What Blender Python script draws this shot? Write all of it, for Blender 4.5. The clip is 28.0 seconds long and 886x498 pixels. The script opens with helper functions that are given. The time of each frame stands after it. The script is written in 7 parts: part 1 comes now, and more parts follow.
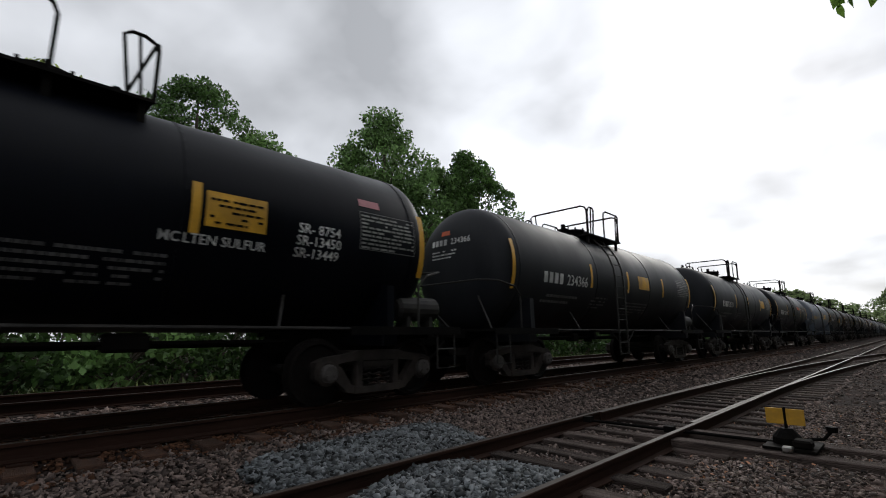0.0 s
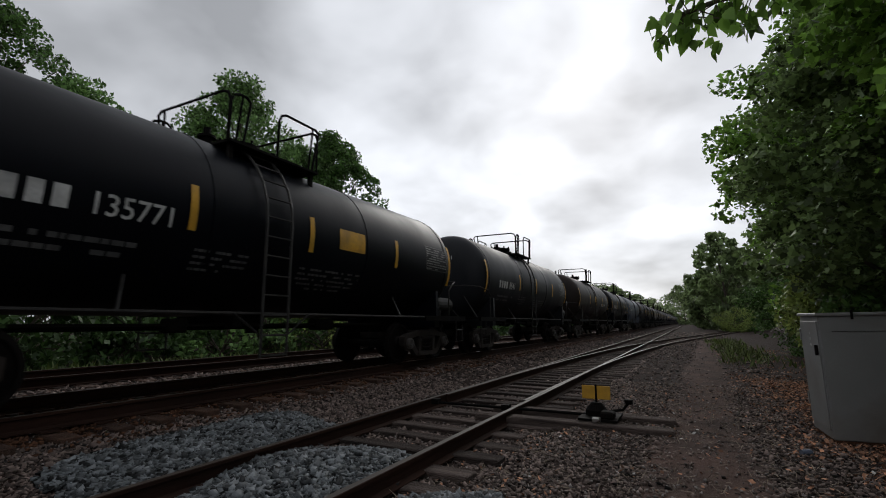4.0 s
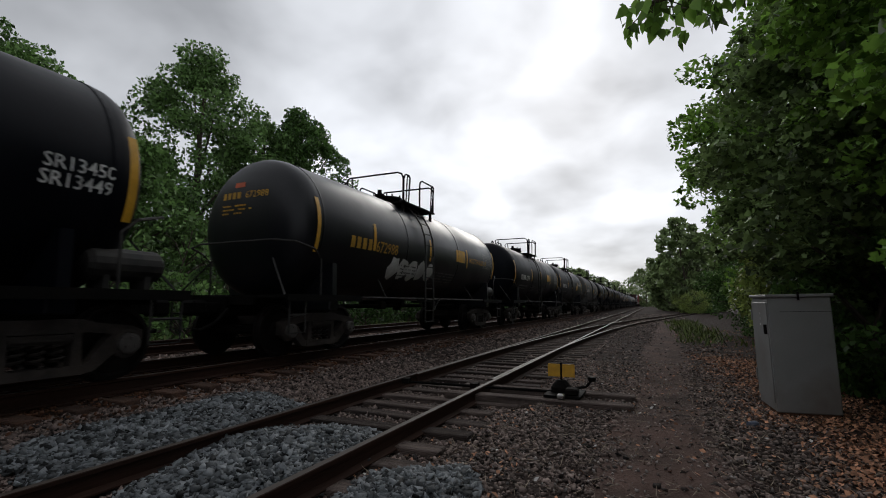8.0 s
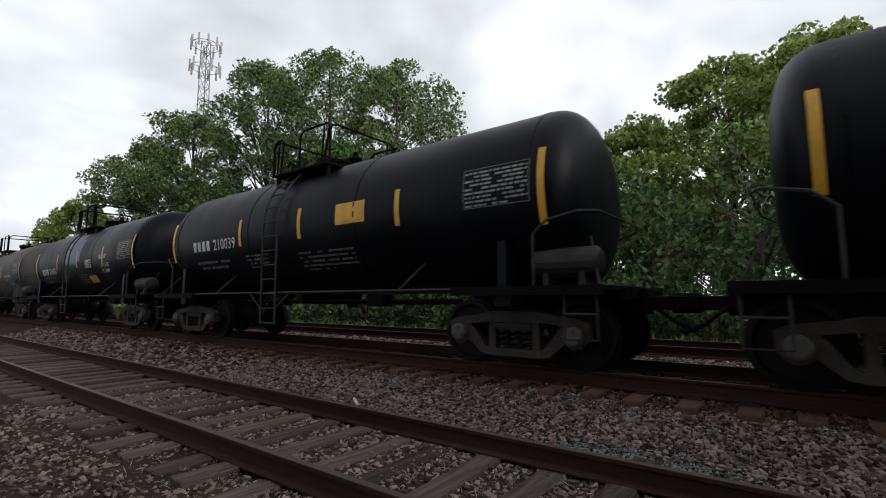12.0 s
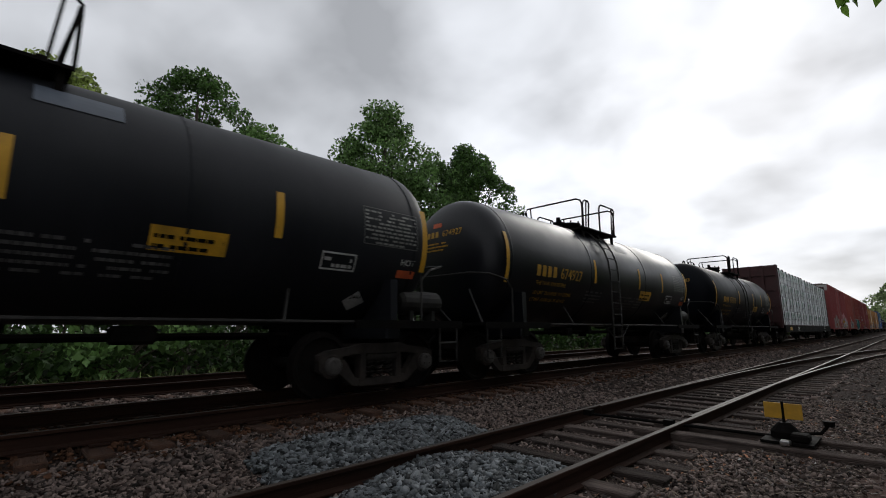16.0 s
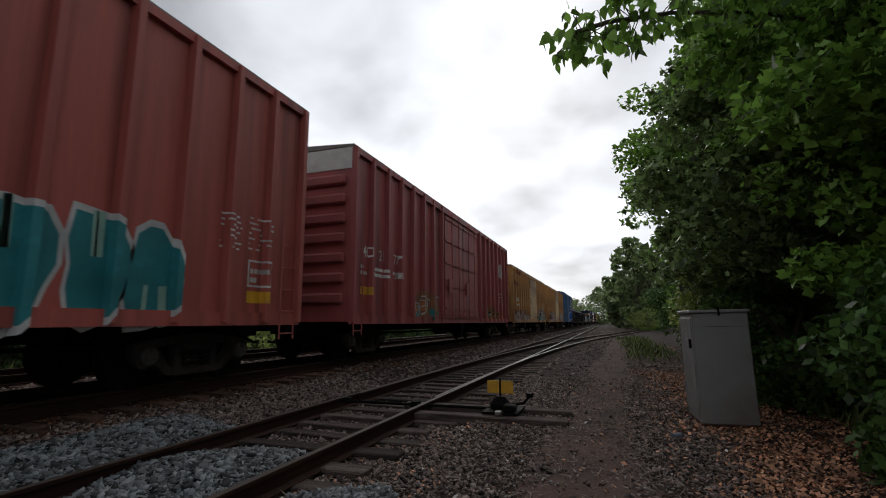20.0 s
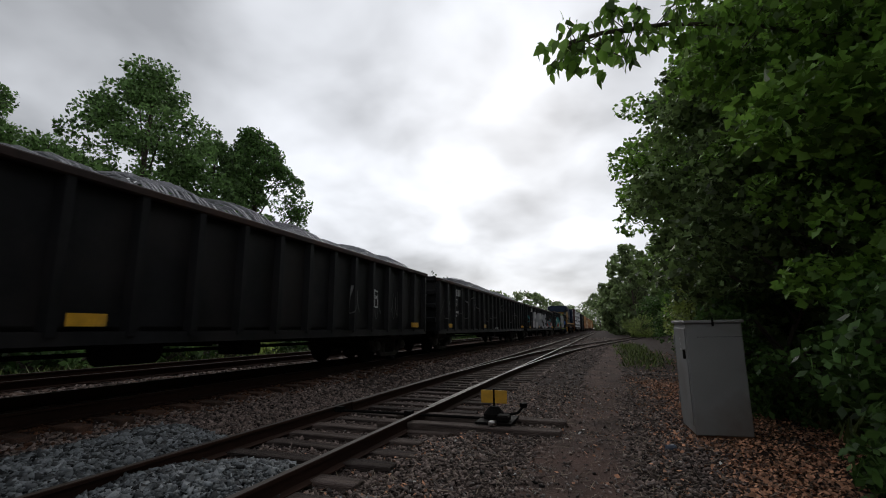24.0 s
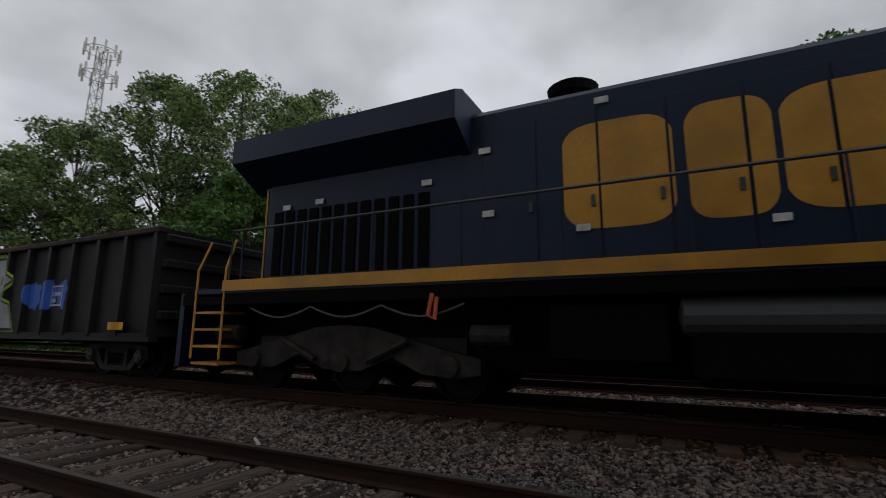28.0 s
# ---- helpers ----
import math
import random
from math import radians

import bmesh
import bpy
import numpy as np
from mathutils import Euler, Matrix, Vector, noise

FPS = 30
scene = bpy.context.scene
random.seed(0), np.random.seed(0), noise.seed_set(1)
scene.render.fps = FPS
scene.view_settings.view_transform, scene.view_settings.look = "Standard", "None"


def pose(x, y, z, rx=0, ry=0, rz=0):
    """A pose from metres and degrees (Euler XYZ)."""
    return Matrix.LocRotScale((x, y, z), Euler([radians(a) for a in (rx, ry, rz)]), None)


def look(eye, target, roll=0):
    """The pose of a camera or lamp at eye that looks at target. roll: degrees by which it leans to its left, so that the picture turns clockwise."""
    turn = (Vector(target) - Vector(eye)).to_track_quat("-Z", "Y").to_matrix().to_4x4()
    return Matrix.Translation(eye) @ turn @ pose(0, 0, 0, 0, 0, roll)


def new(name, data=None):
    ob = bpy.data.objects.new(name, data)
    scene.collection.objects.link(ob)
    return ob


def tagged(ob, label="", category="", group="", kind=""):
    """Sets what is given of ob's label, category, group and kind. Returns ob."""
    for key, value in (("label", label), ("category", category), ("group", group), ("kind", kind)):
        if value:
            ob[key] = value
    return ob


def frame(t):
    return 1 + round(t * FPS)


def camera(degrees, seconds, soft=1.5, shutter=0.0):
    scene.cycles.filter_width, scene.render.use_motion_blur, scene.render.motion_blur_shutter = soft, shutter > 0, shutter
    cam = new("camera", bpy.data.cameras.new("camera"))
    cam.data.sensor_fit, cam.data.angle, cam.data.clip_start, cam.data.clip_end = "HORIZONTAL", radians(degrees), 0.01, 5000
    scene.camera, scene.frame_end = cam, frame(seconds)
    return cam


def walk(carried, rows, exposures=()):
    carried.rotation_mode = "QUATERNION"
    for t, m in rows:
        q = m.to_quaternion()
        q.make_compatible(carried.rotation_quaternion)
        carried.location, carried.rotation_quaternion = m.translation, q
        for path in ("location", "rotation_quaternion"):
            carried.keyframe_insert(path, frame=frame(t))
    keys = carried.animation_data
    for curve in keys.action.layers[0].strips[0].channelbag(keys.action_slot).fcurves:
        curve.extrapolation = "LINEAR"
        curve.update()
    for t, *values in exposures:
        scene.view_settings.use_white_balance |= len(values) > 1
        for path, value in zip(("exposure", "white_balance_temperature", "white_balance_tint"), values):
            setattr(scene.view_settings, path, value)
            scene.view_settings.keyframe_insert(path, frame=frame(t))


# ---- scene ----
cam = camera(87.02, 28.0, soft=1.0, shutter=0.05)

# seconds, and where the hand-held camera stands and looks
PATH = [
    (0.0, pose(-0.000, 0.000, 1.378, 100.66, 0.55, 44.81)),
    (0.5, pose(-0.001, 0.002, 1.370, 100.39, 0.28, 37.96)),
    (1.0, pose(-0.002, 0.010, 1.374, 99.94, 0.10, 34.30)),
    (1.5, pose(0.003, -0.001, 1.373, 99.59, -0.03, 32.13)),
    (2.0, pose(0.003, -0.023, 1.373, 99.41, -0.04, 30.84)),
    (2.5, pose(0.006, -0.019, 1.376, 99.27, 0.01, 29.82)),
    (3.0, pose(0.014, -0.025, 1.383, 99.07, 0.02, 28.96)),
    (3.5, pose(0.011, -0.018, 1.384, 98.98, 0.03, 28.08)),
    (5.5, pose(0.010, -0.009, 1.382, 98.20, -0.05, 26.08)),
    (6.0, pose(0.012, -0.011, 1.386, 97.45, 0.04, 25.05)),
    (6.5, pose(0.015, 0.003, 1.391, 97.12, 0.09, 24.91)),
    (7.0, pose(0.014, -0.041, 1.377, 96.93, -0.05, 24.62)),
    (7.5, pose(0.010, -0.065, 1.363, 96.88, -0.09, 24.20)),
    (8.0, pose(0.012, -0.061, 1.368, 96.72, -0.04, 23.87)),
    (8.5, pose(0.013, -0.057, 1.368, 96.62, -0.06, 23.72)),
    (9.0, pose(0.013, -0.064, 1.367, 96.46, -0.04, 23.65)),
    (9.5, pose(0.018, -0.061, 1.375, 96.02, -0.04, 24.60)),
    (10.0, pose(0.018, -0.039, 1.382, 95.74, -0.02, 36.85)),
    (10.5, pose(0.029, -0.051, 1.370, 96.09, -0.10, 65.87)),
    (11.0, pose(-0.012, -0.044, 1.384, 96.75, -0.23, 106.59)),
    (11.5, pose(-0.050, -0.066, 1.386, 96.64, 0.04, 124.52)),
    (13.5, pose(-0.083, -0.070, 1.389, 95.49, 0.44, 129.20)),
    (14.0, pose(-0.021, -0.034, 1.388, 96.21, 0.27, 122.34)),
    (14.5, pose(-0.053, -0.022, 1.386, 98.30, 0.19, 103.95)),
    (15.0, pose(0.029, -0.055, 1.373, 99.29, 0.36, 71.80)),
    (15.5, pose(-0.007, -0.079, 1.385, 99.82, 0.46, 50.12)),
    (16.0, pose(-0.002, -0.079, 1.386, 99.87, 0.24, 44.68)),
    (16.5, pose(0.034, -0.099, 1.393, 99.69, 0.17, 40.50)),
    (17.0, pose(0.021, -0.117, 1.382, 99.39, -0.01, 36.33)),
    (17.5, pose(0.028, -0.120, 1.347, 99.13, 0.11, 32.84)),
    (18.0, pose(0.068, -0.122, 1.353, 98.61, 0.38, 30.12)),
    (18.5, pose(0.007, -0.160, 1.353, 98.26, 0.37, 26.52)),
    (19.0, pose(0.144, -0.064, 1.322, 98.55, 0.42, 23.38)),
    (19.5, pose(0.239, 0.009, 1.318, 98.76, 0.37, 20.55)),
    (20.0, pose(0.326, 0.048, 1.348, 98.93, 0.28, 19.35)),
    (20.5, pose(0.284, 0.064, 1.354, 98.93, 0.06, 18.06)),
    (21.0, pose(0.351, 0.086, 1.379, 98.73, 0.13, 17.39)),
    (21.5, pose(0.349, 0.103, 1.386, 98.88, 0.16, 16.39)),
    (23.5, pose(0.344, 0.064, 1.390, 99.44, 0.07, 18.42)),
    (24.0, pose(0.352, 0.077, 1.393, 99.62, 0.04, 18.88)),
    (24.5, pose(0.376, 0.083, 1.406, 99.52, 0.07, 19.45)),
    (25.0, pose(0.355, 0.087, 1.391, 99.59, -0.02, 19.58)),
    (25.5, pose(0.360, 0.098, 1.408, 99.51, 0.11, 19.96)),
    (26.0, pose(0.381, 0.131, 1.421, 99.64, 0.08, 21.29)),
    (26.5, pose(0.370, 0.141, 1.423, 99.80, -0.02, 26.05)),
    (27.0, pose(0.288, 0.165, 1.420, 101.26, 0.17, 45.55)),
    (27.5, pose(0.231, 0.161, 1.416, 100.65, -0.51, 78.55)),
    (28.0, pose(0.179, 0.079, 1.419, 100.11, -0.44, 116.25)),
]
EXPOSURES = [(0.0, 0.3), (0.5, 0.15), (1.5, 0.0), (10.0, 0.0), (11.0, 0.33), (11.5, 0.5), (13.0, 0.78), (14.0, 1.0), (14.6, 1.1), (15.0, 1.12), (15.4, 0.6), (16.0, 0.1), (19.0, 0.08), (20.5, 0.17), (22.5, 0.0), (26.3, 0.0), (27.0, -0.12), (28.0, -0.06)]
walk(cam, PATH, EXPOSURES)

# ---- sky and sun: overcast, brightest low over the far end of the line ----
SUN_AZ, SUN_EL = 9.0, 27.0
SUN_DIR = Vector((-math.sin(radians(SUN_AZ)) * math.cos(radians(SUN_EL)), math.cos(radians(SUN_AZ)) * math.cos(radians(SUN_EL)), math.sin(radians(SUN_EL))))


def build_world():
    world = bpy.data.worlds.new("overcast_sky")
    scene.world = world
    world.use_nodes = True
    nt = world.node_tree
    nt.nodes.clear()
    N, L = nt.nodes.new, nt.links.new
    out, bg = N("ShaderNodeOutputWorld"), N("ShaderNodeBackground")
    sky = N("ShaderNodeTexSky")
    sky.sky_type, sky.sun_disc = "NISHITA", False
    sky.sun_elevation, sky.sun_rotation = radians(SUN_EL), radians(-SUN_AZ)
    tc = N("ShaderNodeTexCoord")
    sep = N("ShaderNodeSeparateXYZ")
    L(tc.outputs["Generated"], sep.inputs[0])

    def math_node(op, a, b=None, c=None):
        n = N("ShaderNodeMath")
        n.operation = op
        for i, v in enumerate((a, b, c)):
            if v is None:
                continue
            if isinstance(v, (int, float)):
                n.inputs[i].default_value = v
            else:
                L(v, n.inputs[i])
        return n.outputs[0]

    # cloud layer as a flat sheet overhead: divide by height
    zc = math_node("MAXIMUM", sep.outputs[2], 0.0)
    zd = math_node("ADD", zc, 0.36)
    comb = N("ShaderNodeCombineXYZ")
    L(math_node("DIVIDE", sep.outputs[0], zd), comb.inputs[0])
    L(math_node("DIVIDE", sep.outputs[1], zd), comb.inputs[1])

    def noise_tex(scale, detail, rough, dist):
        n = N("ShaderNodeTexNoise")
        n.inputs["Scale"].default_value, n.inputs["Detail"].default_value = scale, detail
        n.inputs["Roughness"].default_value, n.inputs["Distortion"].default_value = rough, dist
        L(comb.outputs[0], n.inputs["Vector"])
        return n.outputs["Fac"]

    big, small = noise_tex(1.25, 4.0, 0.48, 0.3), noise_tex(3.2, 4.0, 0.45, 0.2)
    cloud = math_node("ADD", math_node("MULTIPLY", big, 0.62), math_node("MULTIPLY", small, 0.38))
    # glow of the hidden sun
    dot = N("ShaderNodeVectorMath")
    dot.operation = "DOT_PRODUCT"
    nrm = N("ShaderNodeVectorMath")
    nrm.operation = "NORMALIZE"
    L(tc.outputs["Generated"], nrm.inputs[0])
    L(nrm.outputs[0], dot.inputs[0])
    dot.inputs[1].default_value = SUN_DIR
    d = math_node("MAXIMUM", dot.outputs["Value"], 0.0)
    glow = math_node("POWER", d, 9.0)
    wide = math_node("POWER", d, 2.0)
    base = math_node("MULTIPLY_ADD", sep.outputs[1], SKY_TURN, SKY_BASE)
    level = math_node("ADD", math_node("MULTIPLY_ADD", glow, SKY_GLOW, base), math_node("MULTIPLY", wide, SKY_WIDE))
    # thin places shine, thick ones stay grey
    shape = N("ShaderNodeMapRange")
    shape.inputs["From Min"].default_value, shape.inputs["From Max"].default_value = 0.40, 0.62
    shape.inputs["To Min"].default_value, shape.inputs["To Max"].default_value = 1.36, 0.62
    L(cloud, shape.inputs["Value"])
    value = math_node("MULTIPLY", level, shape.outputs[0])
    tint = N("ShaderNodeCombineColor")
    L(math_node("MULTIPLY", value, 0.955), tint.inputs[0])
    L(math_node("MULTIPLY", value, 0.985), tint.inputs[1])
    L(math_node("MULTIPLY", value, 1.045), tint.inputs[2])
    scaled = N("ShaderNodeVectorMath")
    scaled.operation = "SCALE"
    scaled.inputs["Scale"].default_value = 0.10
    L(sky.outputs[0], scaled.inputs[0])
    mix = N("ShaderNodeMix")
    mix.data_type = "RGBA"
    mix.inputs["Factor"].default_value = 0.95
    L(scaled.outputs[0], mix.inputs["A"])
    L(tint.outputs[0], mix.inputs["B"])
    L(mix.outputs["Result"], bg.inputs["Color"])
    bg.inputs["Strength"].default_value = 1.0
    L(bg.outputs[0], out.inputs[0])


# grey level, how much it falls towards the sun's side, glow round the hidden sun
SKY_BASE, SKY_TURN, SKY_GLOW, SKY_WIDE = 0.56, 0.07, 0.29, 0.02
build_world()
sun = new("sun", bpy.data.lights.new("sun", "SUN"))
sun.data.energy, sun.data.angle, sun.data.color = 0.6, radians(25), (1.0, 0.96, 0.9)
sun.matrix_world = look(SUN_DIR * 60, (0, 0, 0))

# ---- materials ----
def material(name, color, rough=0.7, metal=0.0, vary=0.25, scale=3.0, fine=40.0, bump=0.2, dirt=None, dirt_amount=0.0, stretch=(1, 1, 1), per_object=0.0, per_island=0.0, coat=0.0, spec=0.5, translucent=0.0):
    """Two scales of variation, a dirt colour in patches, and fine relief, in object space metres."""
    m = bpy.data.materials.new(name)
    m.use_nodes = True
    nt = m.node_tree
    N, L = nt.nodes.new, nt.links.new
    b = nt.nodes["Principled BSDF"]
    tc, mp = N("ShaderNodeTexCoord"), N("ShaderNodeMapping")
    mp.inputs["Scale"].default_value = stretch
    L(tc.outputs["Object"], mp.inputs["Vector"])
    coarse, grain = N("ShaderNodeTexNoise"), N("ShaderNodeTexNoise")
    for n, s, d in ((coarse, scale, 5.0), (grain, fine, 4.0)):
        n.inputs["Scale"].default_value, n.inputs["Detail"].default_value = s, d
        L(mp.outputs[0], n.inputs["Vector"])

    def mixed(fac, a, bb, blend="MIX"):
        n = N("ShaderNodeMix")
        n.data_type, n.blend_type = "RGBA", blend
        for key, v in (("Factor", fac), ("A", a), ("B", bb)):
            if isinstance(v, (int, float)):
                n.inputs[key].default_value = v
            elif isinstance(v, tuple):
                n.inputs[key].default_value = (*v, 1.0)
            else:
                L(v, n.inputs[key])
        return n.outputs["Result"]

    def ranged(v, a, bb, c, d):
        n = N("ShaderNodeMapRange")
        for key, x in zip(("From Min", "From Max", "To Min", "To Max"), (a, bb, c, d)):
            n.inputs[key].default_value = x
        L(v, n.inputs["Value"])
        return n.outputs[0]

    col = mixed(ranged(coarse.outputs["Fac"], 0.3, 0.7, 0, 1), tuple(c * (1 - vary) for c in color), tuple(min(1, c * (1 + vary)) for c in color))
    col = mixed(ranged(grain.outputs["Fac"], 0.3, 0.7, 0, 0.5), col, tuple(c * (1 - vary) for c in color))
    if dirt:
        spots = N("ShaderNodeTexNoise")
        spots.inputs["Scale"].default_value, spots.inputs["Detail"].default_value = scale * 0.6, 7.0
        L(mp.outputs[0], spots.inputs["Vector"])
        col = mixed(ranged(spots.outputs["Fac"], 0.45, 0.68, 0, dirt_amount), col, dirt)
    if per_object or per_island:
        src = N("ShaderNodeObjectInfo").outputs["Random"] if per_object else N("ShaderNodeNewGeometry").outputs["Random Per Island"]
        amount = per_object or per_island
        hsv = N("ShaderNodeHueSaturation")
        L(ranged(src, 0, 1, 1 - amount, 1 + amount), hsv.inputs["Value"])
        L(col, hsv.inputs["Color"])
        col = hsv.outputs[0]
    L(col, b.inputs["Base Color"])
    L(ranged(coarse.outputs["Fac"], 0.3, 0.7, max(0.03, rough - 0.1), min(1, rough + 0.1)), b.inputs["Roughness"])
    b.inputs["Metallic"].default_value = metal
    b.inputs["Coat Weight"].default_value = coat
    b.inputs["Specular IOR Level"].default_value = spec
    if bump:
        bp = N("ShaderNodeBump")
        bp.inputs["Strength"].default_value, bp.inputs["Distance"].default_value = bump, 0.02
        L(grain.outputs["Fac"], bp.inputs["Height"])
        L(bp.outputs[0], b.inputs["Normal"])
    if translucent:
        t, a = N("ShaderNodeBsdfTranslucent"), N("ShaderNodeMixShader")
        L(col, t.inputs["Color"])
        a.inputs[0].default_value = translucent
        L(b.outputs[0], a.inputs[1])
        L(t.outputs[0], a.inputs[2])
        L(a.outputs[0], nt.nodes["Material Output"].inputs["Surface"])
    return m


RUST = (0.10, 0.045, 0.025)
M = {}
M["tank_black"] = material("tank_black_paint", (0.0026, 0.0034, 0.0062), 0.42, vary=0.35, scale=0.7, fine=9, bump=0.05, dirt=(0.007, 0.007, 0.0085), dirt_amount=0.4, stretch=(1, 1, 0.35), spec=0.10)
M["tank_gloss"] = material("tank_gloss_black_paint", (0.007, 0.0075, 0.010), 0.38, vary=0.35, scale=0.7, fine=9, bump=0.04, coat=0.05, spec=0.3)
M["tank_grey"] = material("tank_blue_grey_paint", (0.092, 0.108, 0.135), 0.45, vary=0.2, scale=0.8, fine=9, bump=0.05, dirt=(0.035, 0.035, 0.036), dirt_amount=0.5, stretch=(1, 1, 0.35), spec=0.28)
M["tank_pale"] = material("tank_pale_grey_dusty_paint", (0.085, 0.083, 0.078), 0.6, vary=0.25, scale=0.8, fine=9, bump=0.05, dirt=(0.028, 0.027, 0.026), dirt_amount=0.6, stretch=(1, 1, 0.3), spec=0.18)
M["tank_dust"] = material("tank_dusty_black_paint", (0.0108, 0.0118, 0.0150), 0.5, vary=0.3, scale=0.8, fine=9, bump=0.05, dirt=(0.029, 0.030, 0.033), dirt_amount=0.6, stretch=(1, 1, 0.3), spec=0.18)
M["tank_worn"] = material("tank_weathered_grey_black_paint", (0.033, 0.035, 0.040), 0.5, vary=0.3, scale=0.8, fine=9, bump=0.05, dirt=(0.055, 0.053, 0.052), dirt_amount=0.6, stretch=(1, 1, 0.3), spec=0.2)
M["tank_brown"] = material("tank_brown_stained_paint", (0.015, 0.0105, 0.009), 0.5, vary=0.3, scale=0.8, fine=9, bump=0.05, dirt=(0.036, 0.025, 0.02), dirt_amount=0.6, stretch=(1, 1, 0.3), spec=0.18)
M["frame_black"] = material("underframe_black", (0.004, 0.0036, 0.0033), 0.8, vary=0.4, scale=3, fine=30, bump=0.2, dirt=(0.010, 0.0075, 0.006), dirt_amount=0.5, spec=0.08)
M["truck"] = material("cast_truck_steel", (0.030, 0.026, 0.024), 0.8, vary=0.4, scale=5, fine=40, bump=0.3, dirt=(0.062, 0.050, 0.043), dirt_amount=0.6, spec=0.12)
M["bearing"] = material("dull_grey_bearing_steel", (0.085, 0.078, 0.073), 0.65, vary=0.3, scale=8, fine=40, bump=0.1, dirt=(0.03, 0.026, 0.024), dirt_amount=0.6, spec=0.25)
M["handrail"] = material("worn_black_handrail", (0.022, 0.021, 0.020), 0.6, vary=0.4, scale=5, fine=30, bump=0.1, dirt=(0.05, 0.045, 0.04), dirt_amount=0.5, spec=0.2)
M["pale_chip"] = material("pale_stone_chips", (0.2210, 0.1950, 0.1820), 0.9, vary=0.3, scale=9, fine=60, bump=0.3, per_island=0.6)
M["wheel"] = material("wheel_steel", (0.011, 0.009, 0.0085), 0.7, 0.1, vary=0.4, scale=6, fine=40, bump=0.2, spec=0.08)
M["tread"] = material("bright_tread_steel", (0.45, 0.44, 0.43), 0.3, 1.0, vary=0.15, scale=8, fine=60, bump=0.05)
M["yellow"] = material("yellow_reflective_strip", (0.62, 0.33, 0.02), 0.5, vary=0.25, scale=4, fine=30, bump=0.05, dirt=(0.18, 0.11, 0.03), dirt_amount=0.5)
M["white"] = material("white_stencil_paint", (0.62, 0.62, 0.60), 0.6, vary=0.3, scale=4, fine=25, bump=0, dirt=(0.15, 0.15, 0.15), dirt_amount=0.6)
M["stencil_grey"] = material("faded_stencil_paint", (0.12, 0.12, 0.12), 0.6, vary=0.5, scale=5, fine=25, bump=0)
M["table_ink"] = material("dull_white_table_print", (0.22, 0.22, 0.21), 0.6, vary=0.4, scale=5, fine=25, bump=0)
M["stencil_yellow"] = material("yellow_stencil_paint", (0.46, 0.25, 0.02), 0.6, vary=0.35, scale=4, fine=25, bump=0)
M["orange"] = material("orange_stencil_panel", (0.55, 0.10, 0.03), 0.6, vary=0.3, scale=4, fine=25, bump=0)
M["red"] = material("red_stencil_panel", (0.45, 0.03, 0.03), 0.6, vary=0.3, scale=4, fine=25, bump=0)
M["bare_patch"] = material("blue_grey_touch_up_paint", (0.12, 0.145, 0.20), 0.45, vary=0.3, scale=1.2, fine=9, bump=0.03, dirt=(0.02, 0.02, 0.025), dirt_amount=0.6, stretch=(1, 1, 0.4))
M["rail_side"] = material("rusty_rail", (0.0315, 0.0156, 0.0109), 0.9, 0.0, spec=0.12, vary=0.35, scale=6, fine=60, bump=0.3, stretch=(1, 0.1, 1))
M["rail_top"] = material("worn_rail_head", (0.060, 0.050, 0.044), 0.55, 0.25, spec=0.25, vary=0.25, scale=3, fine=40, bump=0.05, dirt=(0.05, 0.03, 0.02), dirt_amount=0.6, stretch=(1, 0.05, 1))
M["tie"] = material("weathered_tie_wood", (0.0891, 0.0676, 0.0593), 0.97, vary=0.6, scale=4, fine=26, bump=1.4, dirt=(0.12, 0.098, 0.087), dirt_amount=0.7, stretch=(0.3, 5, 5), per_object=0.45, spec=0.15)
M["tie_rust"] = material("rust_stained_tie_wood", (0.0715, 0.0333, 0.0190), 0.95, vary=0.4, scale=3, fine=30, bump=0.8, dirt=(0.085, 0.043, 0.025), dirt_amount=0.7, stretch=(0.25, 4, 4), per_object=0.3)
M["path"] = material("trodden_dirt", (0.0972, 0.0614, 0.0513), 0.98, vary=0.35, scale=1.7, fine=42, bump=1.0, dirt=(0.034, 0.025, 0.022), dirt_amount=0.8, spec=0.1)
M["ground"] = material("dark_cinder_ground", (0.0310, 0.0193, 0.0158), 0.98, vary=0.5, scale=1.3, fine=34, bump=1.2, dirt=(0.042, 0.031, 0.027), dirt_amount=0.8, spec=0.1)
M["ballast"] = material("brown_ballast_stone", (0.1510, 0.1150, 0.1012), 0.9, spec=0.25, vary=0.3, scale=9, fine=60, bump=0.4, dirt=(0.06, 0.042, 0.035), dirt_amount=0.5, per_island=0.95)
M["rusty_stone"] = material("rust_stained_ballast_stone", (0.1100, 0.0529, 0.0308), 0.95, spec=0.12, vary=0.35, scale=7, fine=60, bump=0.4, dirt=(0.045, 0.026, 0.018), dirt_amount=0.7, per_island=0.6)
M["grey_stone"] = material("blue_grey_crushed_stone", (0.1161, 0.1255, 0.1317), 0.85, spec=0.3, vary=0.25, scale=9, fine=60, bump=0.4, per_island=1.0)
M["steel_grey"] = material("grey_painted_steel", (0.20, 0.20, 0.195), 0.5, 0.0, vary=0.12, scale=2, fine=60, bump=0.05, dirt=(0.10, 0.075, 0.055), dirt_amount=0.7)
M["bark"] = material("tree_bark", (0.085, 0.065, 0.05), 0.95, vary=0.4, scale=3, fine=20, bump=1.0, stretch=(4, 4, 0.6))


